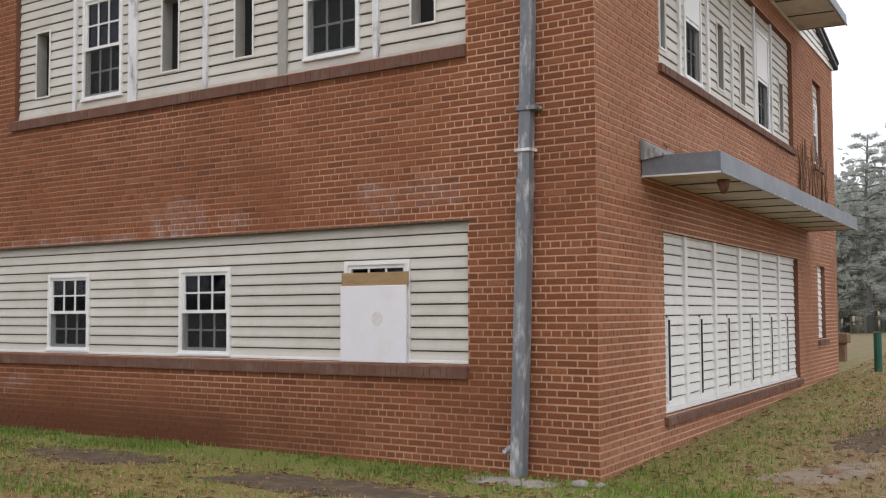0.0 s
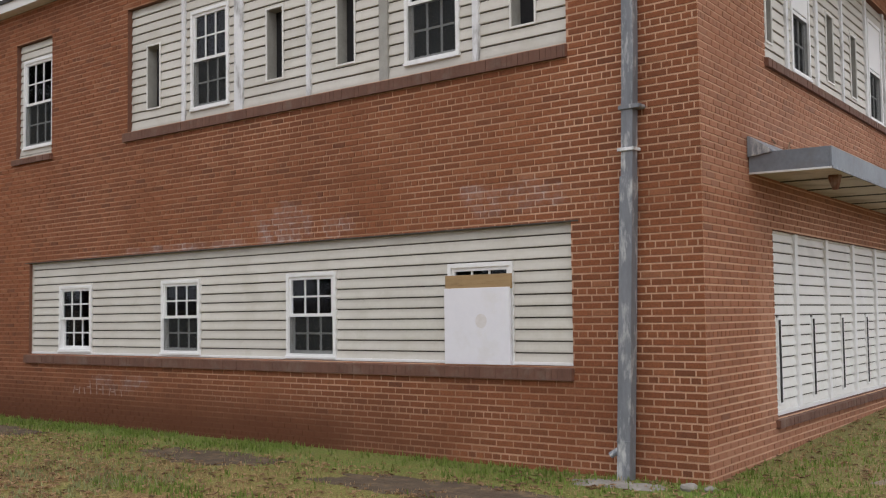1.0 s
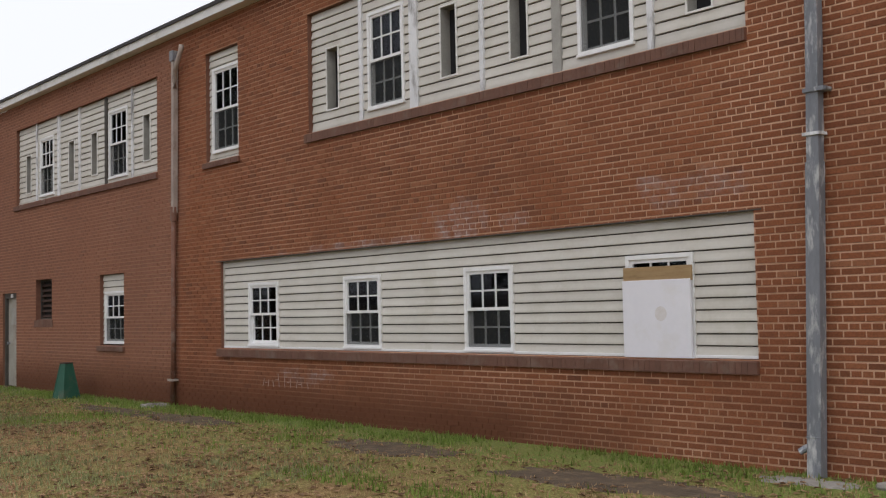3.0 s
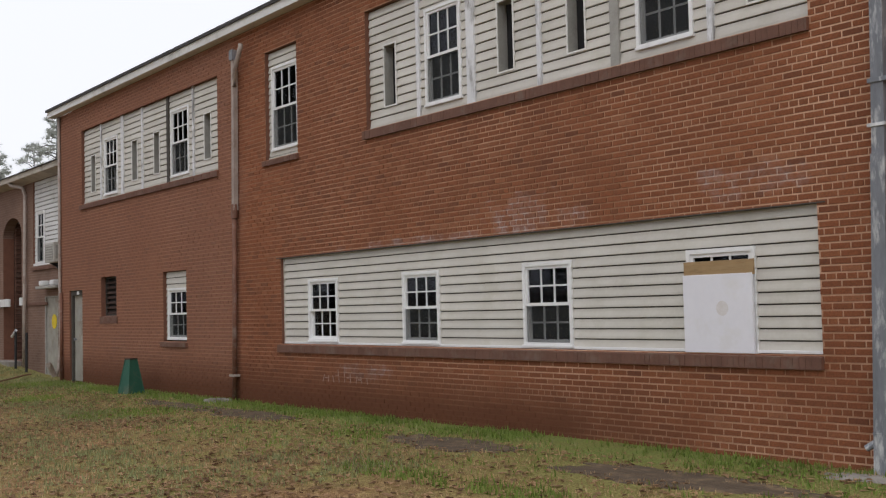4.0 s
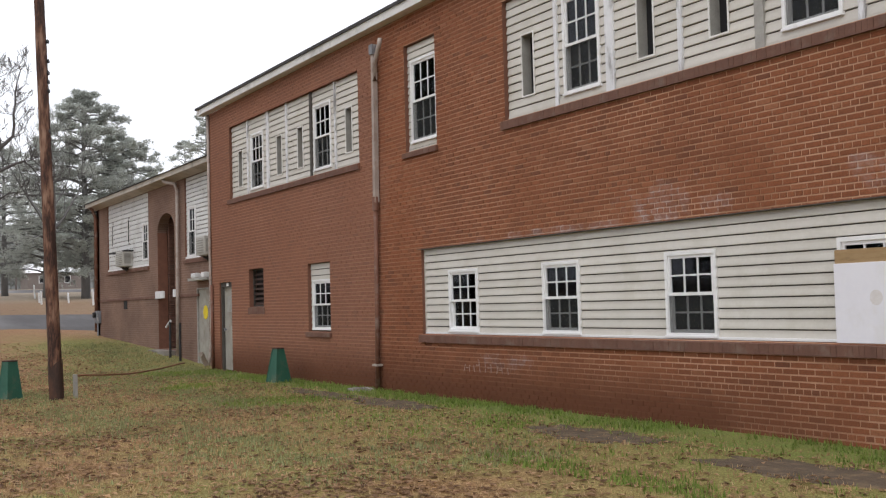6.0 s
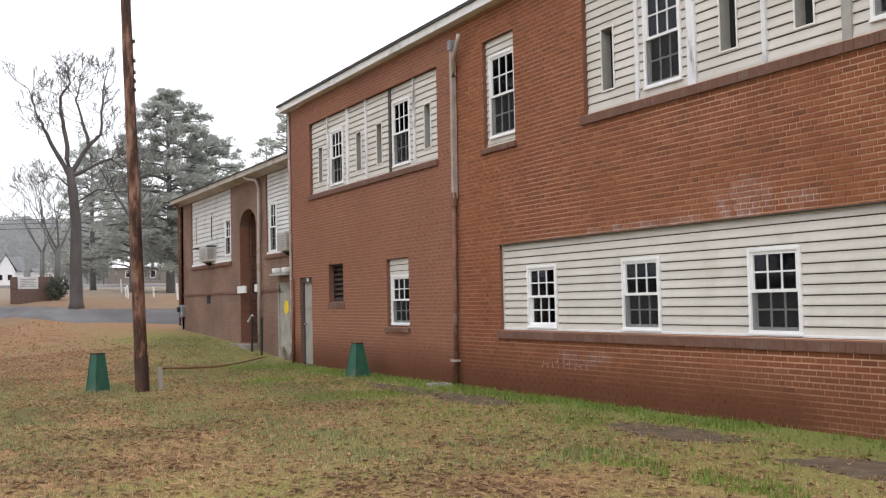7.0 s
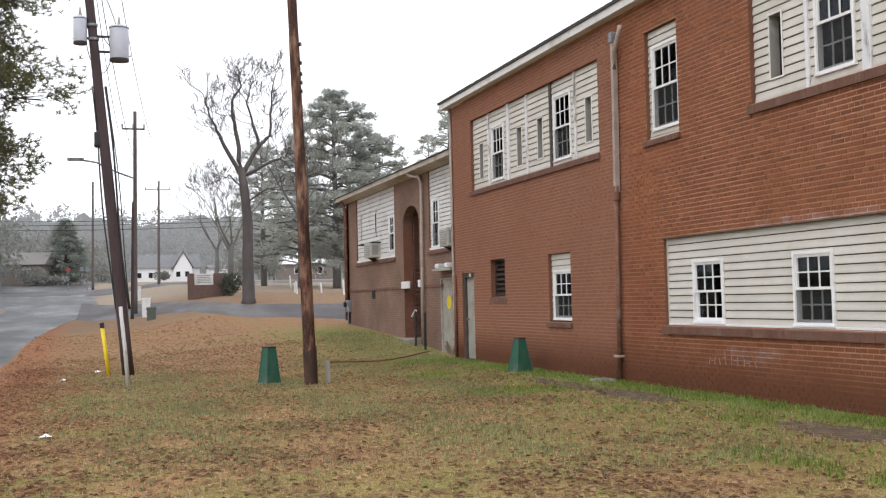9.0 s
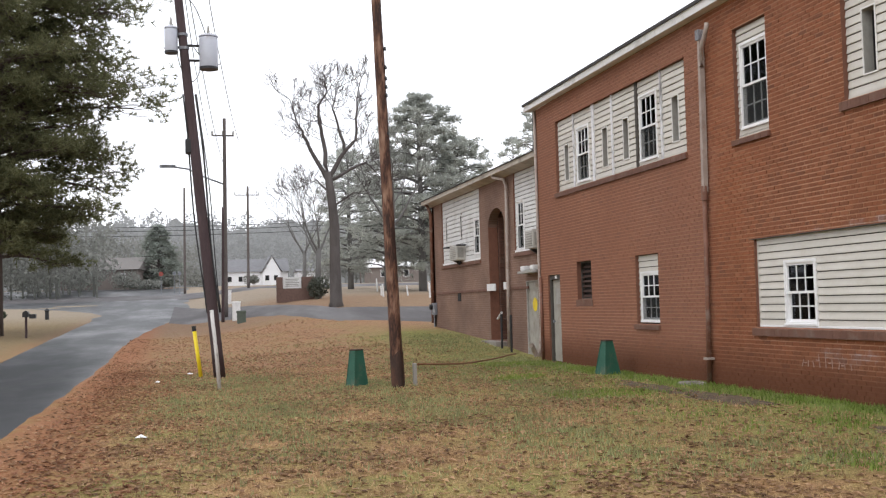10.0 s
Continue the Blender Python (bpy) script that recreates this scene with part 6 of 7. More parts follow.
def pine(m, h, bare, spread, n_limbs, per_limb, tuft, label, seed, needles=NEEDLES, bark=BARK_DARK, trunk_r=0.3, blades=5, name="pine_tree", top_taper=0.35):
    """A tapered trunk, limbs in loose whorls and tufts of needles on each limb."""
    rnd = random.Random(seed)
    t = thing(name, label, "tree", m)
    sway = [(rnd.uniform(-0.15, 0.15), rnd.uniform(-0.15, 0.15)) for _ in range(7)]
    pts = [(sway[i][0] * i / 6, sway[i][1] * i / 6, -0.3 + (h + 0.3) * i / 6) for i in range(7)]
    part("trunk", B().tube(pts, [trunk_r * (1.15 - i / 6.3) for i in range(7)], 10), bark, t, smooth=True)
    limbs, crown = B(), B()
    for i in range(n_limbs):
        k = (i + rnd.random()) / n_limbs
        z = bare * h + (h - bare * h) * k
        out = spread * (1 - (1 - top_taper) * k ** 1.6) * rnd.uniform(0.55, 1.1) * min(1.0, 0.55 + k * 2.2)
        if k > 0.93:
            out *= 0.6
        a = i * 2.4 + rnd.uniform(-0.5, 0.5)
        d = Vector((math.cos(a), math.sin(a), rnd.uniform(0.0, 0.35) - 0.1))
        lp, p = [], Vector((0, 0, z))
        for j in range(5):
            lp.append(p + d * out * j / 4 + Vector((0, 0, 0.06 * out * math.sin(j * 1.1) + 0.03 * out * (j / 4) ** 2)))
        limbs.tube(lp, [0.065 * out / 3 + 0.015, 0.05 * out / 3 + 0.012, 0.035 * out / 3 + 0.01, 0.02, 0.01], 4, cap=False)
        pads = []
        for _ in range(max(3, per_limb // 9)):
            f = rnd.uniform(0.30, 1.08) ** 0.75
            j = min(3, int(f * 4))
            tip = lp[j].lerp(lp[j + 1], min(1.2, f * 4 - j)) + Vector((rnd.gauss(0, 0.11), rnd.gauss(0, 0.11), rnd.gauss(0.04, 0.06))) * out
            limbs.tube([lp[j], lp[j].lerp(tip, 0.6) + Vector((0, 0, -0.03 * out)), tip], [0.022, 0.015, 0.008], 3, cap=False)
            pads.append(tip)
        for _ in range(per_limb):
            c = rnd.choice(pads) + Vector((rnd.gauss(0, 1), rnd.gauss(0, 1), rnd.gauss(0, 0.55))) * (0.30 * tuft + 0.035 * out)
            for _b in range(blades):
                e = Vector((rnd.gauss(0, 1) + d.x * 0.5, rnd.gauss(0, 1) + d.y * 0.5, rnd.gauss(0.35, 0.8))).normalized() * tuft * rnd.uniform(0.55, 1.1)
                w = e.cross(Vector((rnd.gauss(0, 1), rnd.gauss(0, 1), rnd.gauss(0, 1)))).normalized() * tuft * 0.075
                crown.add([tuple(c - w), tuple(c + w), tuple(c + e)], [(0, 1, 2)])
    part("branchwork", limbs, bark, t, fast=True, kind="stuff")
    part("crown", crown, needles, t, "loose tufts of needles with gaps", fast=True, kind="stuff")
    return t


def forked_oak(m, label, seed):
    """An old oak whose few bent limbs rise like a candelabra from a straight trunk."""
    rnd = random.Random(seed)
    t = thing("bare_tree", label, "tree", m)
    part("trunk", B().tube([(0, 0.02, -0.2), (0, 0.02, 0.25), (0, 0.0, 2.0), (0, 0.03, 3.8), (0, -0.12, 5.4), (0, -0.25, 6.3)], [0.42, 0.30, 0.25, 0.23, 0.20, 0.16], 12), BARK, t, smooth=True)
    br = B()
    limbs = [[(-0.20, 5.9), (-1.1, 7.5), (-1.45, 8.3), (-1.8, 9.0), (-2.15, 10.2)],
             [(-0.25, 6.2), (-0.4, 8.0), (-0.65, 9.0), (-0.68, 9.9), (-0.15, 10.6), (-0.3, 11.5)],
             [(-0.15, 6.2), (0.72, 7.6), (1.3, 8.1), (1.32, 9.7), (1.62, 11.4)],
             [(0.65, 7.6), (0.42, 8.6), (0.05, 9.7), (0.3, 10.8)],
             [(-0.05, 6.0), (1.35, 6.75), (1.75, 6.85), (2.2, 6.4)],
             [(-0.1, 5.2), (-0.9, 6.0), (-1.5, 5.7)], [(0.0, 4.6), (1.0, 5.3), (1.9, 5.2)]]
    for i, ln in enumerate(limbs):
        dep = rnd.uniform(-0.5, 0.5)
        pts = [Vector((dep * k / (len(ln) - 1), a * 0.9, 5.4 + (z - 5.4) * 0.90)) for k, (a, z) in enumerate(ln)]
        fine = []
        for p, q in zip(pts[:-1], pts[1:]):
            for k in range(3):
                fine.append(p.lerp(q, k / 3) + Vector((rnd.gauss(0, 0.03), rnd.gauss(0, 0.03), 0)))
        fine.append(pts[-1])
        n, r0 = len(fine), (0.115 if i < 3 else 0.085 if i < 5 else 0.05)
        br.tube(fine, [r0 * (1 - 0.82 * k / (n - 1)) for k in range(n)], 7, cap=False)
        for k in range(3, n):
            for _ in range(2 if k > n // 2 else 1):
                d = (fine[k] - fine[k - 1]).normalized() * 0.5 + Vector((rnd.gauss(0, 0.7), rnd.gauss(0, 0.7), rnd.uniform(-0.3, 0.4)))
                bare_branches(br, fine[k], d.normalized(), 0.022, rnd.uniform(0.4, 0.75), 3, rnd)
    part("crown", br, BARK, t, "few thick bent limbs ending in fine twigs", fast=True)
    return t


forked_oak(place(82.3, 52), "large leafless oak with bent candelabra limbs", 11)
# Mid-distance trees: their mist lies in the bark and needle colours
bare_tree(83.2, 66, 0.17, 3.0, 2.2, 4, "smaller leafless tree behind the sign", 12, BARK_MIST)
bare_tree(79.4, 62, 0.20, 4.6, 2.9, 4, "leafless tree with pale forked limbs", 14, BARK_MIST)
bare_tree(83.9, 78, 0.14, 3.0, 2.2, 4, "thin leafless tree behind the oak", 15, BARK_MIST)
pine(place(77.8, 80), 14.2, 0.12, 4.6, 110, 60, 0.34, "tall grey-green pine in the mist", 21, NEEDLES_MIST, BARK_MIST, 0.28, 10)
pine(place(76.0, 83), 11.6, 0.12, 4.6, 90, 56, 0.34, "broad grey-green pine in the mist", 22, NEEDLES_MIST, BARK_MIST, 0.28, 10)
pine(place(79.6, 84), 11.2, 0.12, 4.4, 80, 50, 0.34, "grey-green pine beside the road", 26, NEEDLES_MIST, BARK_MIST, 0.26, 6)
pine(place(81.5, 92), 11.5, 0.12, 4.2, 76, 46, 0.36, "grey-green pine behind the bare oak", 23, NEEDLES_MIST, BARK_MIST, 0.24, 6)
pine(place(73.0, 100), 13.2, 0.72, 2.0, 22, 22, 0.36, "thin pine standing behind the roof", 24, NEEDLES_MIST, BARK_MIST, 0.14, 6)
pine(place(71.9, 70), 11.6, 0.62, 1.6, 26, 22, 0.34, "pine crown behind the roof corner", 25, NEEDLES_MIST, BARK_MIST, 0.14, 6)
pine(place(98.7, 57), 26, 0.14, 7.1, 240, 185, 0.32, "big dark green pine beside the lane", 31, NEEDLES, BARK_DARK, 0.30, 10, top_taper=0.75)
pine(place(104, 50), 23, 0.15, 6.0, 60, 40, 0.38, "dark green pine beside the lane", 32, NEEDLES, BARK_DARK, 0.34, 5)
pine(place(91.1, 150), 8.2, 0.0, 3.7, 120, 60, 0.36, "dense conical cedar in haze-lightened green", 41, CEDAR, BARK, 0.2, 5, "cedar_tree", 0.25)
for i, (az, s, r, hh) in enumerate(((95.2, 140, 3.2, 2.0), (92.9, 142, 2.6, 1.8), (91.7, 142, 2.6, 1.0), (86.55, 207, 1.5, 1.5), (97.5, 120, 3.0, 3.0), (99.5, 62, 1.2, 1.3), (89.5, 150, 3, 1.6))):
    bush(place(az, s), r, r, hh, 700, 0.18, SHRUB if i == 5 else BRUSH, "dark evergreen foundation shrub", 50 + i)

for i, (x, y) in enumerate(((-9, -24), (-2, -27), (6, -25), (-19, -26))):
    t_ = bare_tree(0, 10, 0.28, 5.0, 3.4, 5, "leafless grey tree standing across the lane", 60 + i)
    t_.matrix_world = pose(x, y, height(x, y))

# woods to the right of the building, mist put into needle and bark colour
rnd = random.Random(77)
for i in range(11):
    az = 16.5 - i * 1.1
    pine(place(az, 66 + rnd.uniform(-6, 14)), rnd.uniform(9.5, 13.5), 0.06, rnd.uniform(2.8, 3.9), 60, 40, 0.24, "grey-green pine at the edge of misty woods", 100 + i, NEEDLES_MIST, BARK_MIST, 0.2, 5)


def woods(name, az0, az1, s0, s1, h0, h1, count, size, per, material, seed, label):
    rnd = random.Random(seed)
    bl = B()
    for i in range(count):
        az, s = rnd.uniform(az0, az1), rnd.uniform(s0, s1)
        x, y = from_eye(az, s)
        z = height(x, y)
        h = rnd.uniform(h0, h1)
        bl.tube([(x, y, z - 0.5), (x, y, z + h * 0.6)], [0.10, 0.04], 4, cap=False)
        for k in range(5):
            clump(bl, x + rnd.uniform(-1.4, 1.4), y + rnd.uniform(-1.4, 1.4), z + h * rnd.uniform(0.2, 0.9), rnd.uniform(1.2, 2.4), rnd.uniform(1.2, 2.4), h * 0.14, per // 5, size, rnd)
    return tagged(part(name, bl, material, fast=True), label, "woods", kind="stuff")


woods("far_woods", 76, 106, 235, 300, 9, 17, 420, 0.42, 200, WOODS_FAR, 5, "horizon woods in haze-grey colour with a faint glow")
# haze over these trees is in their foliage colour
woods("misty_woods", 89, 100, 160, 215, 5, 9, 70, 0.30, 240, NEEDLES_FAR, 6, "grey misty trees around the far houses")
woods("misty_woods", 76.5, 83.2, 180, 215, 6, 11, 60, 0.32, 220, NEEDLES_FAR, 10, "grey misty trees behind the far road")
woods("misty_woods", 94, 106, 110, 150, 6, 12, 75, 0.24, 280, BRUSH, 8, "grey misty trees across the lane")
# the ridge takes the same glowing haze colour
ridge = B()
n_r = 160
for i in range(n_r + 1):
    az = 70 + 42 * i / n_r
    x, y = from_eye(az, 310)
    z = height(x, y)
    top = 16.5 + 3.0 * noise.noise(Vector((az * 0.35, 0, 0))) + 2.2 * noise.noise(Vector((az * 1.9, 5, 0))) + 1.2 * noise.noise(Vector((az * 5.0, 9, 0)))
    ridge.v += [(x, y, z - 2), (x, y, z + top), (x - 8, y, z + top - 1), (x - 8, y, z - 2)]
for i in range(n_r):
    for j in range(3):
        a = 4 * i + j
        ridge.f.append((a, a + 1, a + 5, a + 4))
tagged(part("backdrop_woods", ridge, WOODS_FAR), "wooded ridge on the horizon in glowing haze grey", "backdrop", kind="structure")
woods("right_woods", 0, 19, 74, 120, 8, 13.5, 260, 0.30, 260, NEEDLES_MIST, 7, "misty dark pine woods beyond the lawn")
woods("surrounding_woods", 110, 345, 90, 150, 9, 16, 160, 1.0, 60, SHRUB, 9, "ring of pine woods around the school grounds")

for i, (u, z, w, h) in enumerate(((-11.50, 5.36, 0.15, 0.22), (-11.08, 5.10, 0.10, 0.14), (-11.10, 5.42, 0.08, 0.12), (-7.22, 5.36, 0.12, 0.22), (-6.87, 5.34, 0.11, 0.15), (-15.60, 5.30, 0.16, 0.2), (-6.98, 4.62, 0.06, 0.10), (-3.18, 4.90, 0.10, 0.13))):
    pp = tagged(part("paper_decoration", B().box(-w / 2, w / 2, 0, 0.002, -h / 2, h / 2), LITTER), "white paper decoration taped behind a pane", "paper", group="papers in the windows")
    pp.matrix_world = pose(u, D2 + (0.028 if z > 5 else 0.060), z, 0, 6 * (i % 3 - 1), 0)

chalk = thing("chalk_marks", "faint pale chalk strokes scrawled on the brick below the strip", "chalk marks", M_FRONT)
CHALK = surface("chalk", (0.30, 0.19, 0.155), (0.46, 0.34, 0.30), 0.95, scale=30, fine=120, stain=(0.20, 0.085, 0.05), stain_amt=0.9, stain_scale=22)
rnd = random.Random(8)
for k in range(9):
    u, h = -10.15 + k * 0.155, rnd.uniform(0.09, 0.20)
    tilt = rnd.uniform(-0.05, 0.05)
    part("stroke", B().add([(u, -0.0095, 0.44), (u + 0.016, -0.0095, 0.44), (u + 0.016 + tilt, -0.0095, 0.44 + h), (u + tilt, -0.0095, 0.44 + h), (u, -0.004, 0.44), (u + 0.016, -0.004, 0.44), (u + 0.016 + tilt, -0.004, 0.44 + h), (u + tilt, -0.004, 0.44 + h)],
         [(0, 1, 2, 3), (7, 6, 5, 4), (0, 4, 5, 1), (1, 5, 6, 2), (2, 6, 7, 3), (3, 7, 4, 0)]), CHALK, chalk)
    if k % 2:
        part("stroke", B().box(u - 0.09, u - 0.01, -0.0095, -0.004, 0.44 + h * 0.5, 0.454 + h * 0.5), CHALK, chalk)

# small things by the end wall
gp = thing("fence_post", "short dark green metal post in the grass", "post", place(14.0, 23))
part("tube", B().tube([(0, 0, -0.05), (0, 0, 0.74)], 0.075, 10), GREEN, gp)
part("cap", B().tube([(0, 0, 0.74), (0, 0, 0.78)], [0.085, 0.04], 10), BLACK, gp)
rustb = thing("utility_box", "rusty brown utility box on the far end wall", "utility box", place(15.65, 26))
part("post", B().box(-0.1, 0.1, -0.1, 0.1, -0.05, 0.4, 0.01), VINE, rustb)
part("box", B().box(-0.17, 0.17, -0.15, 0.15, 0.4, 0.62, 0.02), VINE, rustb)
vine = B()
rnd = random.Random(3)
for i in range(26):
    u, z = rnd.uniform(9.4, 11.9), 3.05
    pts, p = [], Vector((u, -0.04, z))
    d = Vector((rnd.uniform(-0.15, 0.15), 0, 1))
    for k in range(9):
        pts.append(tuple(p))
        p = p + Vector((d.x * 0.2 + rnd.gauss(0, 0.05), rnd.gauss(0, 0.012), 0.17 * rnd.uniform(0.6, 1.2)))
        p.y = min(-0.02, max(-0.2, p.y))
    vine.tube(pts, [0.022 - 0.002 * k for k in range(9)], 4, cap=False)
for i in range(14):
    u = rnd.uniform(1.8, 5.0)
    pts, p = [], Vector((u, -0.03, 3.15))
    for k in range(5):
        pts.append(tuple(p))
        p = p + Vector((rnd.gauss(0.02, 0.07), rnd.gauss(0, 0.008), rnd.uniform(0.0, 0.05)))
        p.y = min(-0.02, p.y)
    vine.tube(pts, 0.009, 3, cap=False)
v_ = tagged(part("dry_vine", vine, VINE, fast=True), "dry brown vine climbing the end wall", "vine")
v_.matrix_world = M_RIGHT
for i, (x, y, s) in enumerate(((-0.02, -0.33, 0.085), (0.15, -0.28, 0.06), (1.62, 1.30, 0.10))):
    rk = B()
    bm = bmesh.new()
    bmesh.ops.create_icosphere(bm, subdivisions=2, radius=1)
    q = random.Random(i)
    for v in bm.verts:
        v.co = Vector((v.co.x * s, v.co.y * s * 0.7, v.co.z * s * 0.55)) * (1 + 0.25 * noise.noise(v.co * 1.7 + Vector((i, 0, 0))))
    bm.verts.index_update()
    rk.add([tuple(v.co) for v in bm.verts], [tuple(v.index for v in f.verts) for f in bm.faces])
    bm.free()
    st = tagged(part("stone", rk, CONCRETE if i < 2 else VINE), "pale rough stone lying at the corner" if i < 2 else "reddish broken brick lying in the lawn", "stone")
    st.matrix_world = pose(x, y, height(x, y) + s * 0.25, 0, 0, 30 * i)
for i, (x, y) in enumerate(((-20.4, -9.40), (-9.5, -9.36), (-23.2, -8.68))):
    lt = B().add([(-0.14, -0.09, 0), (0.13, -0.10, 0.03), (0.15, 0.08, 0.0), (-0.12, 0.11, 0.05), (0.0, 0.0, 0.09), (0, 0, -0.005)], [(0, 1, 4), (1, 2, 4), (2, 3, 4), (3, 0, 4), (1, 0, 5), (2, 1, 5), (3, 2, 5), (0, 3, 5)])
    l_ = tagged(part("litter", lt, LITTER), "crumpled scrap of white paper litter", "litter", group="litter on the verge")
    l_.matrix_world = pose(x, y, height(x, y) + 0.012, 0, 0, 50 * i) @ Matrix.Scale(0.5, 4)


# ---- grass blades and fallen leaves ----
def scatter(name, count, region, material, label, seed, make, keep=None):
    rnd = random.Random(seed)
    bl = B()
    x0, x1, y0, y1 = region
    k = 0
    while k < count:
        k += 1
        x, y = rnd.uniform(x0, x1), rnd.uniform(y0, y1)
        if keep and not keep(x, y, rnd):
            continue
        make(bl, x, y, height(x, y), rnd)
    return tagged(part(name, bl, material, fast=True), label, name.replace("_", " "), kind="stuff")


def tuft(size):
    def make(bl, x, y, z, rnd):
        for _ in range(3):
            a = rnd.uniform(0, 6.28)
            w, h, l = 0.009 * rnd.uniform(0.7, 1.4), size * rnd.uniform(0.5, 1.3), size * rnd.uniform(0.1, 0.8)
            dx, dy = math.cos(a), math.sin(a)
            ox, oy = rnd.gauss(0, 0.03), rnd.gauss(0, 0.03)
            bl.add([(x + ox - dy * w, y + oy + dx * w, z - 0.01), (x + ox + dy * w, y + oy - dx * w, z - 0.01), (x + ox + dx * l, y + oy + dy * l, z + h)], [(0, 1, 2)])
    return make


def dead_leaf(bl, x, y, z, rnd):
    """A curled fallen leaf, folded along its rib."""
    a, s = rnd.uniform(0, 6.28), rnd.uniform(0.022, 0.052)
    c, d = math.cos(a) * s, math.sin(a) * s
    t, q = rnd.uniform(0.002, 0.024), rnd.uniform(0.45, 0.75)
    bl.add([(x - c, y - d, z + 0.006), (x + d * q, y - c * q, z + 0.010 + t), (x + c, y + d, z + 0.008 + t * 0.5), (x - d * q, y + c * q, z + 0.008 + t * 0.9)], [(0, 1, 2), (0, 2, 3)])


SOIL_SPOTS = [(-5.4, -1.25, 1.3, 0.45), (-2.0, -1.5, 1.55, 0.45), (-12.3, -1.1, 2.2, 0.38), (-10.3, -1.15, 1.35, 0.42)]


def on_soil(x, y):
    if noise.noise(Vector((x * 3.1, y * 3.1, 11))) > 0.12:
        return False
    return any(((x - a) / c) ** 2 + ((y - b) / d) ** 2 < 0.62 for a, b, c, d in SOIL_SPOTS)


def outside(x, y):
    if on_soil(x, y):
        return False
    return not (y > -0.03 and x < 0.02 - max(0, y) * 0.12)


def lush(x, y, r):
    if not outside(x, y):
        return False
    k = math.exp(-((abs(y) if x < 0 else abs(x + 0.12 * y - 0.4)) / 0.75) ** 2)
    k *= min(1.0, max(0.12, 0.6 + 1.5 * noise.noise(Vector((x * 0.8, y * 0.8, 13)))))
    k = max(k, 0.55 if noise.noise(Vector((x * 0.45, y * 0.45, 3))) > 0.22 else 0.04)
    return r.random() < k


scatter("green_grass", 26000, (-22, 1.8, -3.2, 0.0), GRASS_GREEN, "tufts of green grass along the brick wall", 1, tuft(0.06), lush)
scatter("green_grass", 15000, (-2.2, 3.6, -0.8, 20), GRASS_GREEN, "tufts of green grass beside the end wall", 2, tuft(0.05), lush)
GREEN_SPOTS = [(-16.3, -5.4, 2.2, 1.1), (-18.5, -7.6, 3.2, 1.0), (-13.0, -7.7, 3.4, 0.9), (-11.5, -5.3, 2.6, 0.7), (-20.5, -3.2, 3.4, 0.9), (-7.5, -4.6, 2.4, 0.8), (-13.5, -3.0, 3.0, 0.7), (-9.0, -8.0, 2.2, 0.6), (-22.5, -1.0, 3.6, 1.0), (-28.0, -0.9, 4.5, 1.3), (-21.3, -8.7, 1.6, 0.5), (-14.2, -8.9, 1.6, 0.4), (-3.5, -3.2, 2.5, 0.8)]


def in_green(x, y, r):
    k = max(math.exp(-((x - a) / c) ** 2 - ((y - b) / d) ** 2) for a, b, c, d in GREEN_SPOTS)
    return r.random() < k * (0.62 + 0.9 * noise.noise(Vector((x * 1.3, y * 1.3, 2)))) + 0.04


scatter("green_grass", 78000, (-33, -4, -9.6, 0.3), GRASS_LAWN, "patches of short green lawn grass", 3, tuft(0.052), in_green)
scatter("dry_grass", 16000, (-24, 3, -9.8, -0.6), GRASS_DRY, "dry straw-coloured lawn grass", 4, tuft(0.032), lambda x, y, r: not on_soil(x, y))
scatter("dry_grass", 9000, (-2.0, 6, -0.5, 22), GRASS_DRY, "dry straw-coloured grass beside the end wall", 5, tuft(0.035), lambda x, y, r: outside(x, y))
scatter("dead_leaves", 21000, (-30, 1, -10.95, -0.9), LEAF_DEAD, "fallen brown leaves scattered over the lawn", 6, dead_leaf, lambda x, y, r: not on_soil(x, y))
scatter("dead_leaves", 12000, (-2.0, 8, -1, 24), LEAF_DEAD, "fallen brown leaves beside the end wall", 8, dead_leaf, lambda x, y, r: outside(x, y))
scatter("dead_leaves", 30000, (-19, 0, -9.8, -2.2), LEAF_DEAD, "drifts of fallen brown leaves on the lawn", 9, dead_leaf, lambda x, y, r: not on_soil(x, y) and r.random() < 0.12 + 1.6 * noise.noise(Vector((x * 0.5, y * 0.5, 21))) + 0.7 * noise.noise(Vector((x * 2.3, y * 2.3, 4))))
scatter("dead_leaves", 9000, (-26, 0, -10.95, -8.6), LEAF_RED, "damp red-brown leaves banked along the verge", 10, dead_leaf, lambda x, y, r: y > -10.35 - 0.4 * r.random() and r.random() < (-8.5 - y + noise.noise(Vector((x * 0.7, y * 0.7, 8)))) / 1.4)
scatter("dead_leaves", 11000, (-44, -16, -11.0, 0.3), LEAF_RED, "fallen brown leaves towards the driveway", 7, dead_leaf, lambda x, y, r: r.random() < (-2.0 - y + 1.5 * noise.noise(Vector((x * 0.4, y * 0.4, 8)))) / 3.0 and r.random() < (-15.0 - x) / 5.0)


# ---- bricks of the two walls ----
def brick_verts(a, b, z0, z1):
    d = -0.007
    c = 0.003
    return ([(a, 0.01, z0), (b, 0.01, z0), (b, 0.01, z1), (a, 0.01, z1), (a + c, d, z0 + c), (b - c, d, z0 + c), (b - c, d, z1 - c), (a + c, d, z1 - c)],
            [(4, 5, 6, 7), (0, 1, 5, 4), (1, 2, 6, 5), (2, 3, 7, 6), (3, 0, 4, 7)])


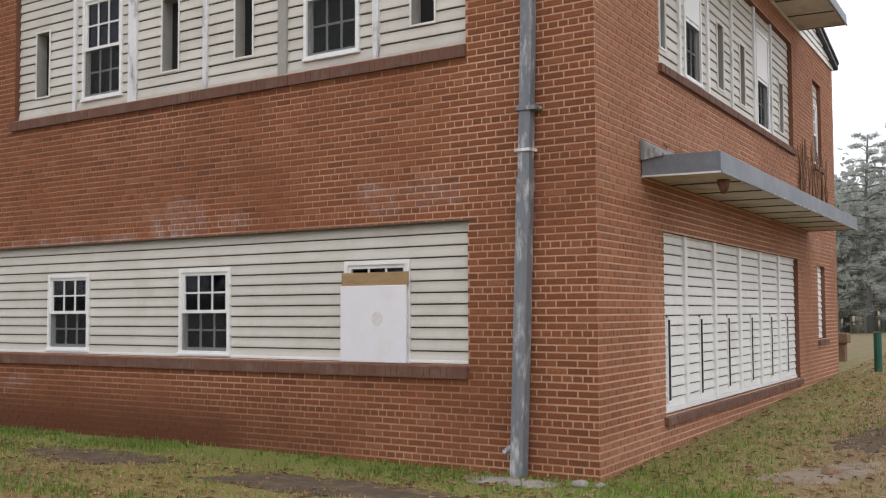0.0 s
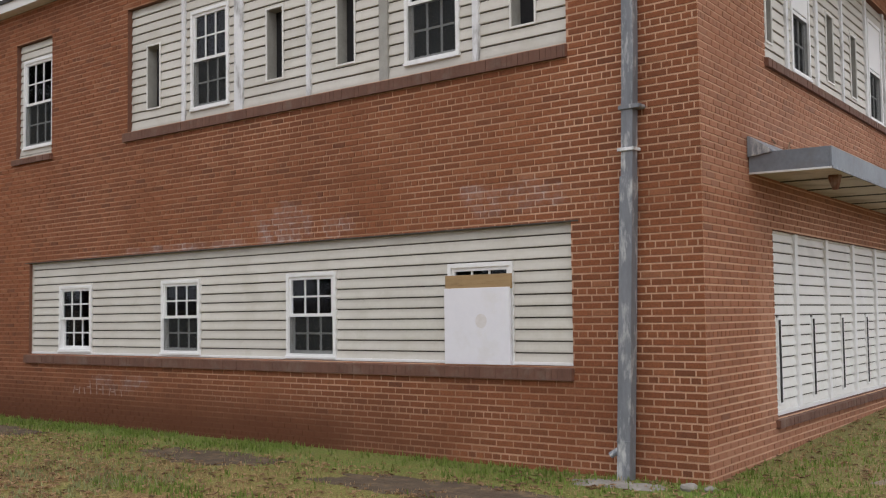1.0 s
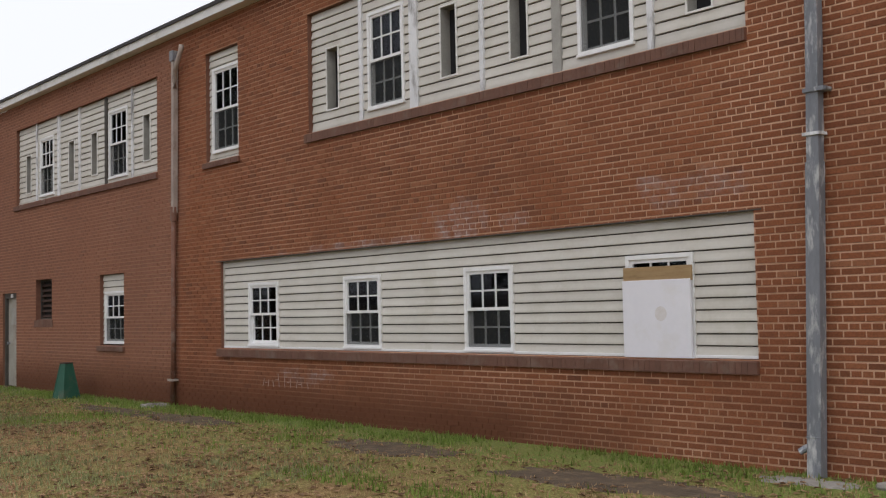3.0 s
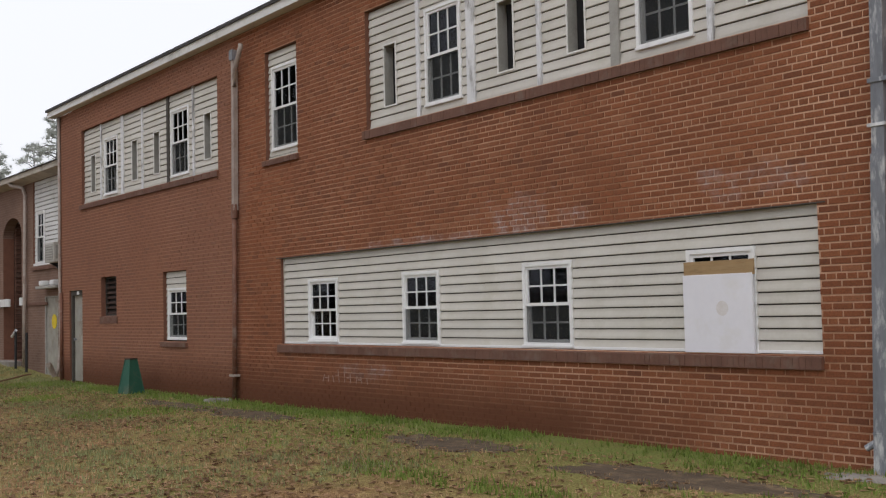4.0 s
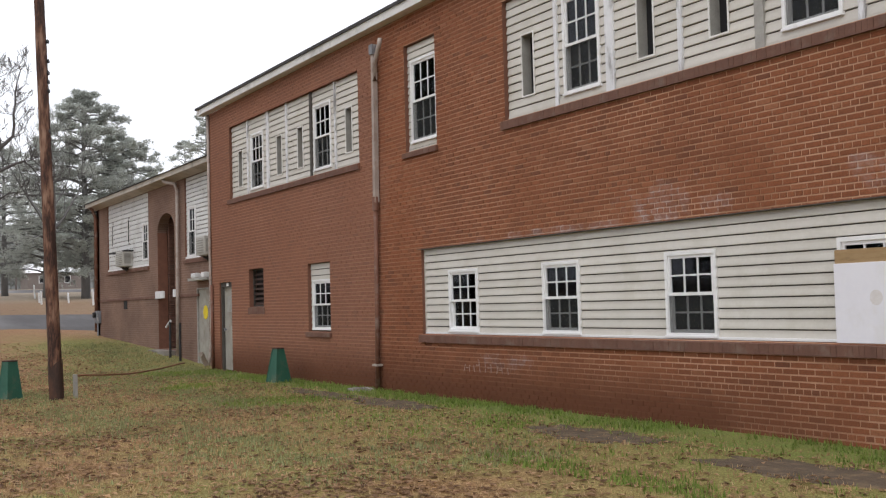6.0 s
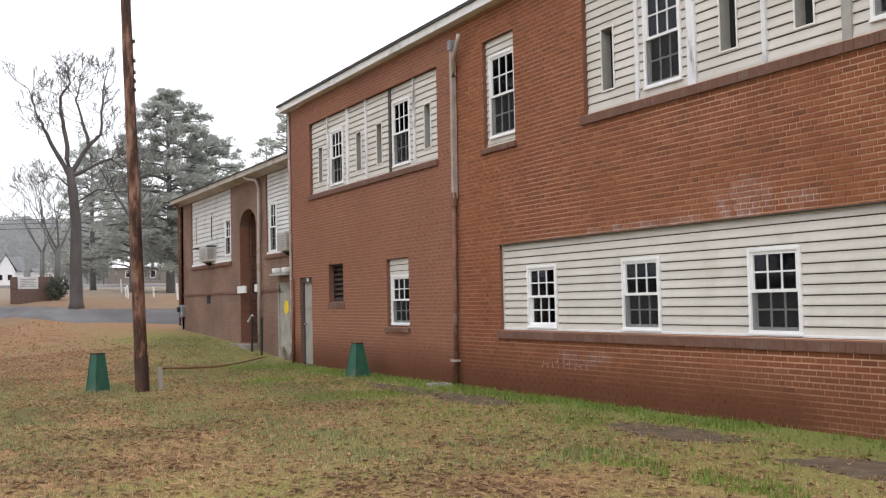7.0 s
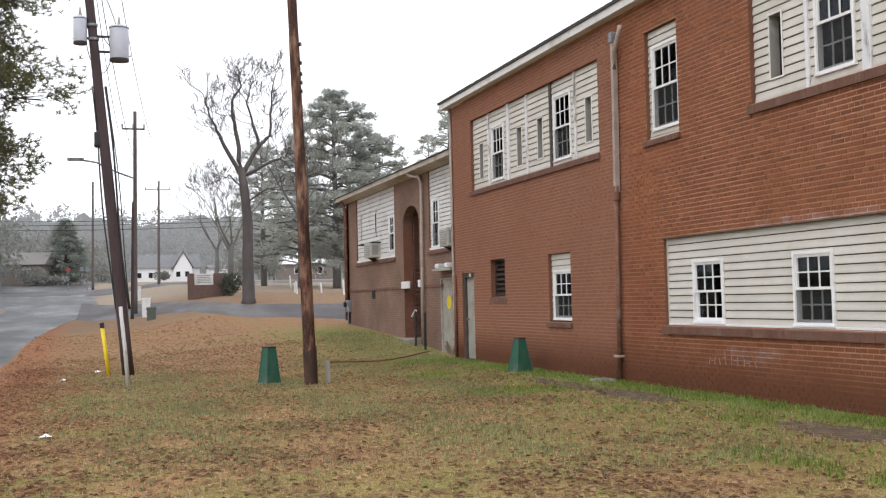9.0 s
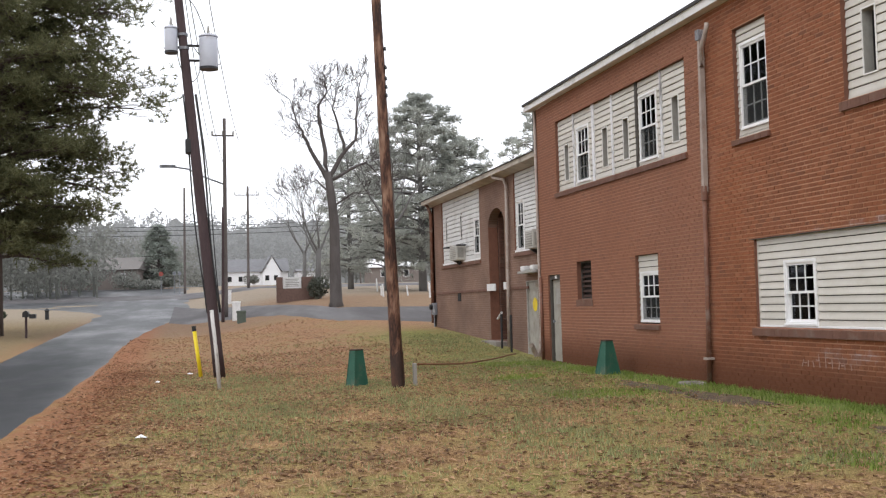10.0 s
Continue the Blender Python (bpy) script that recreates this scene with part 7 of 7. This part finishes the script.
def lay_bricks(wall, u_range, holes, singles, seed, mats, zlo=-0.22, origin=0.0):
    ONE = {}
    rnd = random.Random(seed)
    vs, fs = [], []
    count = 0
    row = 0
    z = zlo
    while z < WALL_TOP - 0.03:
        z0, z1 = z + JOINTW / 2, z + COURSE - JOINTW / 2
        header = row % 6 == 4
        step = LONG / 2 if header else LONG
        shift = (0.25 * LONG if header else (0.5 * LONG if row % 2 else 0.0))
        cuts = [(h[0], h[1]) for h in holes if h[2] < z1 - 0.012 and h[3] > z0 + 0.012]
        # cut bricks where the head of an opening falls inside the course
        for h in holes:
            if z0 + 0.012 < h[3] < z1 - 0.008:
                u = h[0] + 0.002
                while u < h[1] - 0.02:
                    v, f = brick_verts(u, min(u + step - JOINTW, h[1]), h[3] + 0.002, z1)
                    n = len(vs)
                    vs.extend(v)
                    fs.extend([tuple(i + n for i in q) for q in f])
                    u += step
        for s, e in spans(*u_range, cuts):
            k = math.floor((s - origin - shift) / step)
            u = origin + shift + k * step
            while u < e - 0.015:
                a, b = max(u, s) + (JOINTW / 2 if u > s else 0.0), min(u + step, e) - (JOINTW / 2 if u + step < e else 0.0)
                u += step
                if b - a < 0.02:
                    continue
                j = rnd.uniform(-0.0015, 0.0015)
                if singles and singles[0] < (a + b) / 2 < singles[1] and singles[2] < z < singles[3] and count < 300:
                    key = round(b - a, 3)
                    if key not in ONE:
                        v, f = brick_verts(-key / 2, key / 2, 0, z1 - z0)
                        me = bpy.data.meshes.new("brick")
                        me.from_pydata(v, [], f)
                        me.materials.append(mats[1])
                        ONE[key] = me
                    ob = new("brick", ONE[key])
                    ob.parent = wall
                    ob.location = ((a + b) / 2, j, z0)
                    count += 1
                else:
                    v, f = brick_verts(a, b, z0 + j * 0.5, z1 + j * 0.5)
                    n = len(vs)
                    vs.extend([(p[0], p[1] + j, p[2]) for p in v])
                    fs.extend([tuple(i + n for i in q) for q in f])
        z += COURSE
        row += 1
    me = bpy.data.meshes.new("bricks")
    me.from_pydata(vs, [], fs)
    me.materials.append(mats[0])
    ob = new("bricks", me)
    ob.parent = wall
    tagged(ob, "weathered red bricks in common bond", kind="stuff")


lay_bricks(wall_front, FRONT_U, FRONT_OPEN, (-1.39, 0.0, 0.0, 3.2), 1, (BRICK, BRICK_ONE))
lay_bricks(wall_right, RIGHT_U, RIGHT_OPEN, (0.0, 1.4, 0.3, 2.6), 2, (BRICK_END, BRICK_END_ONE))
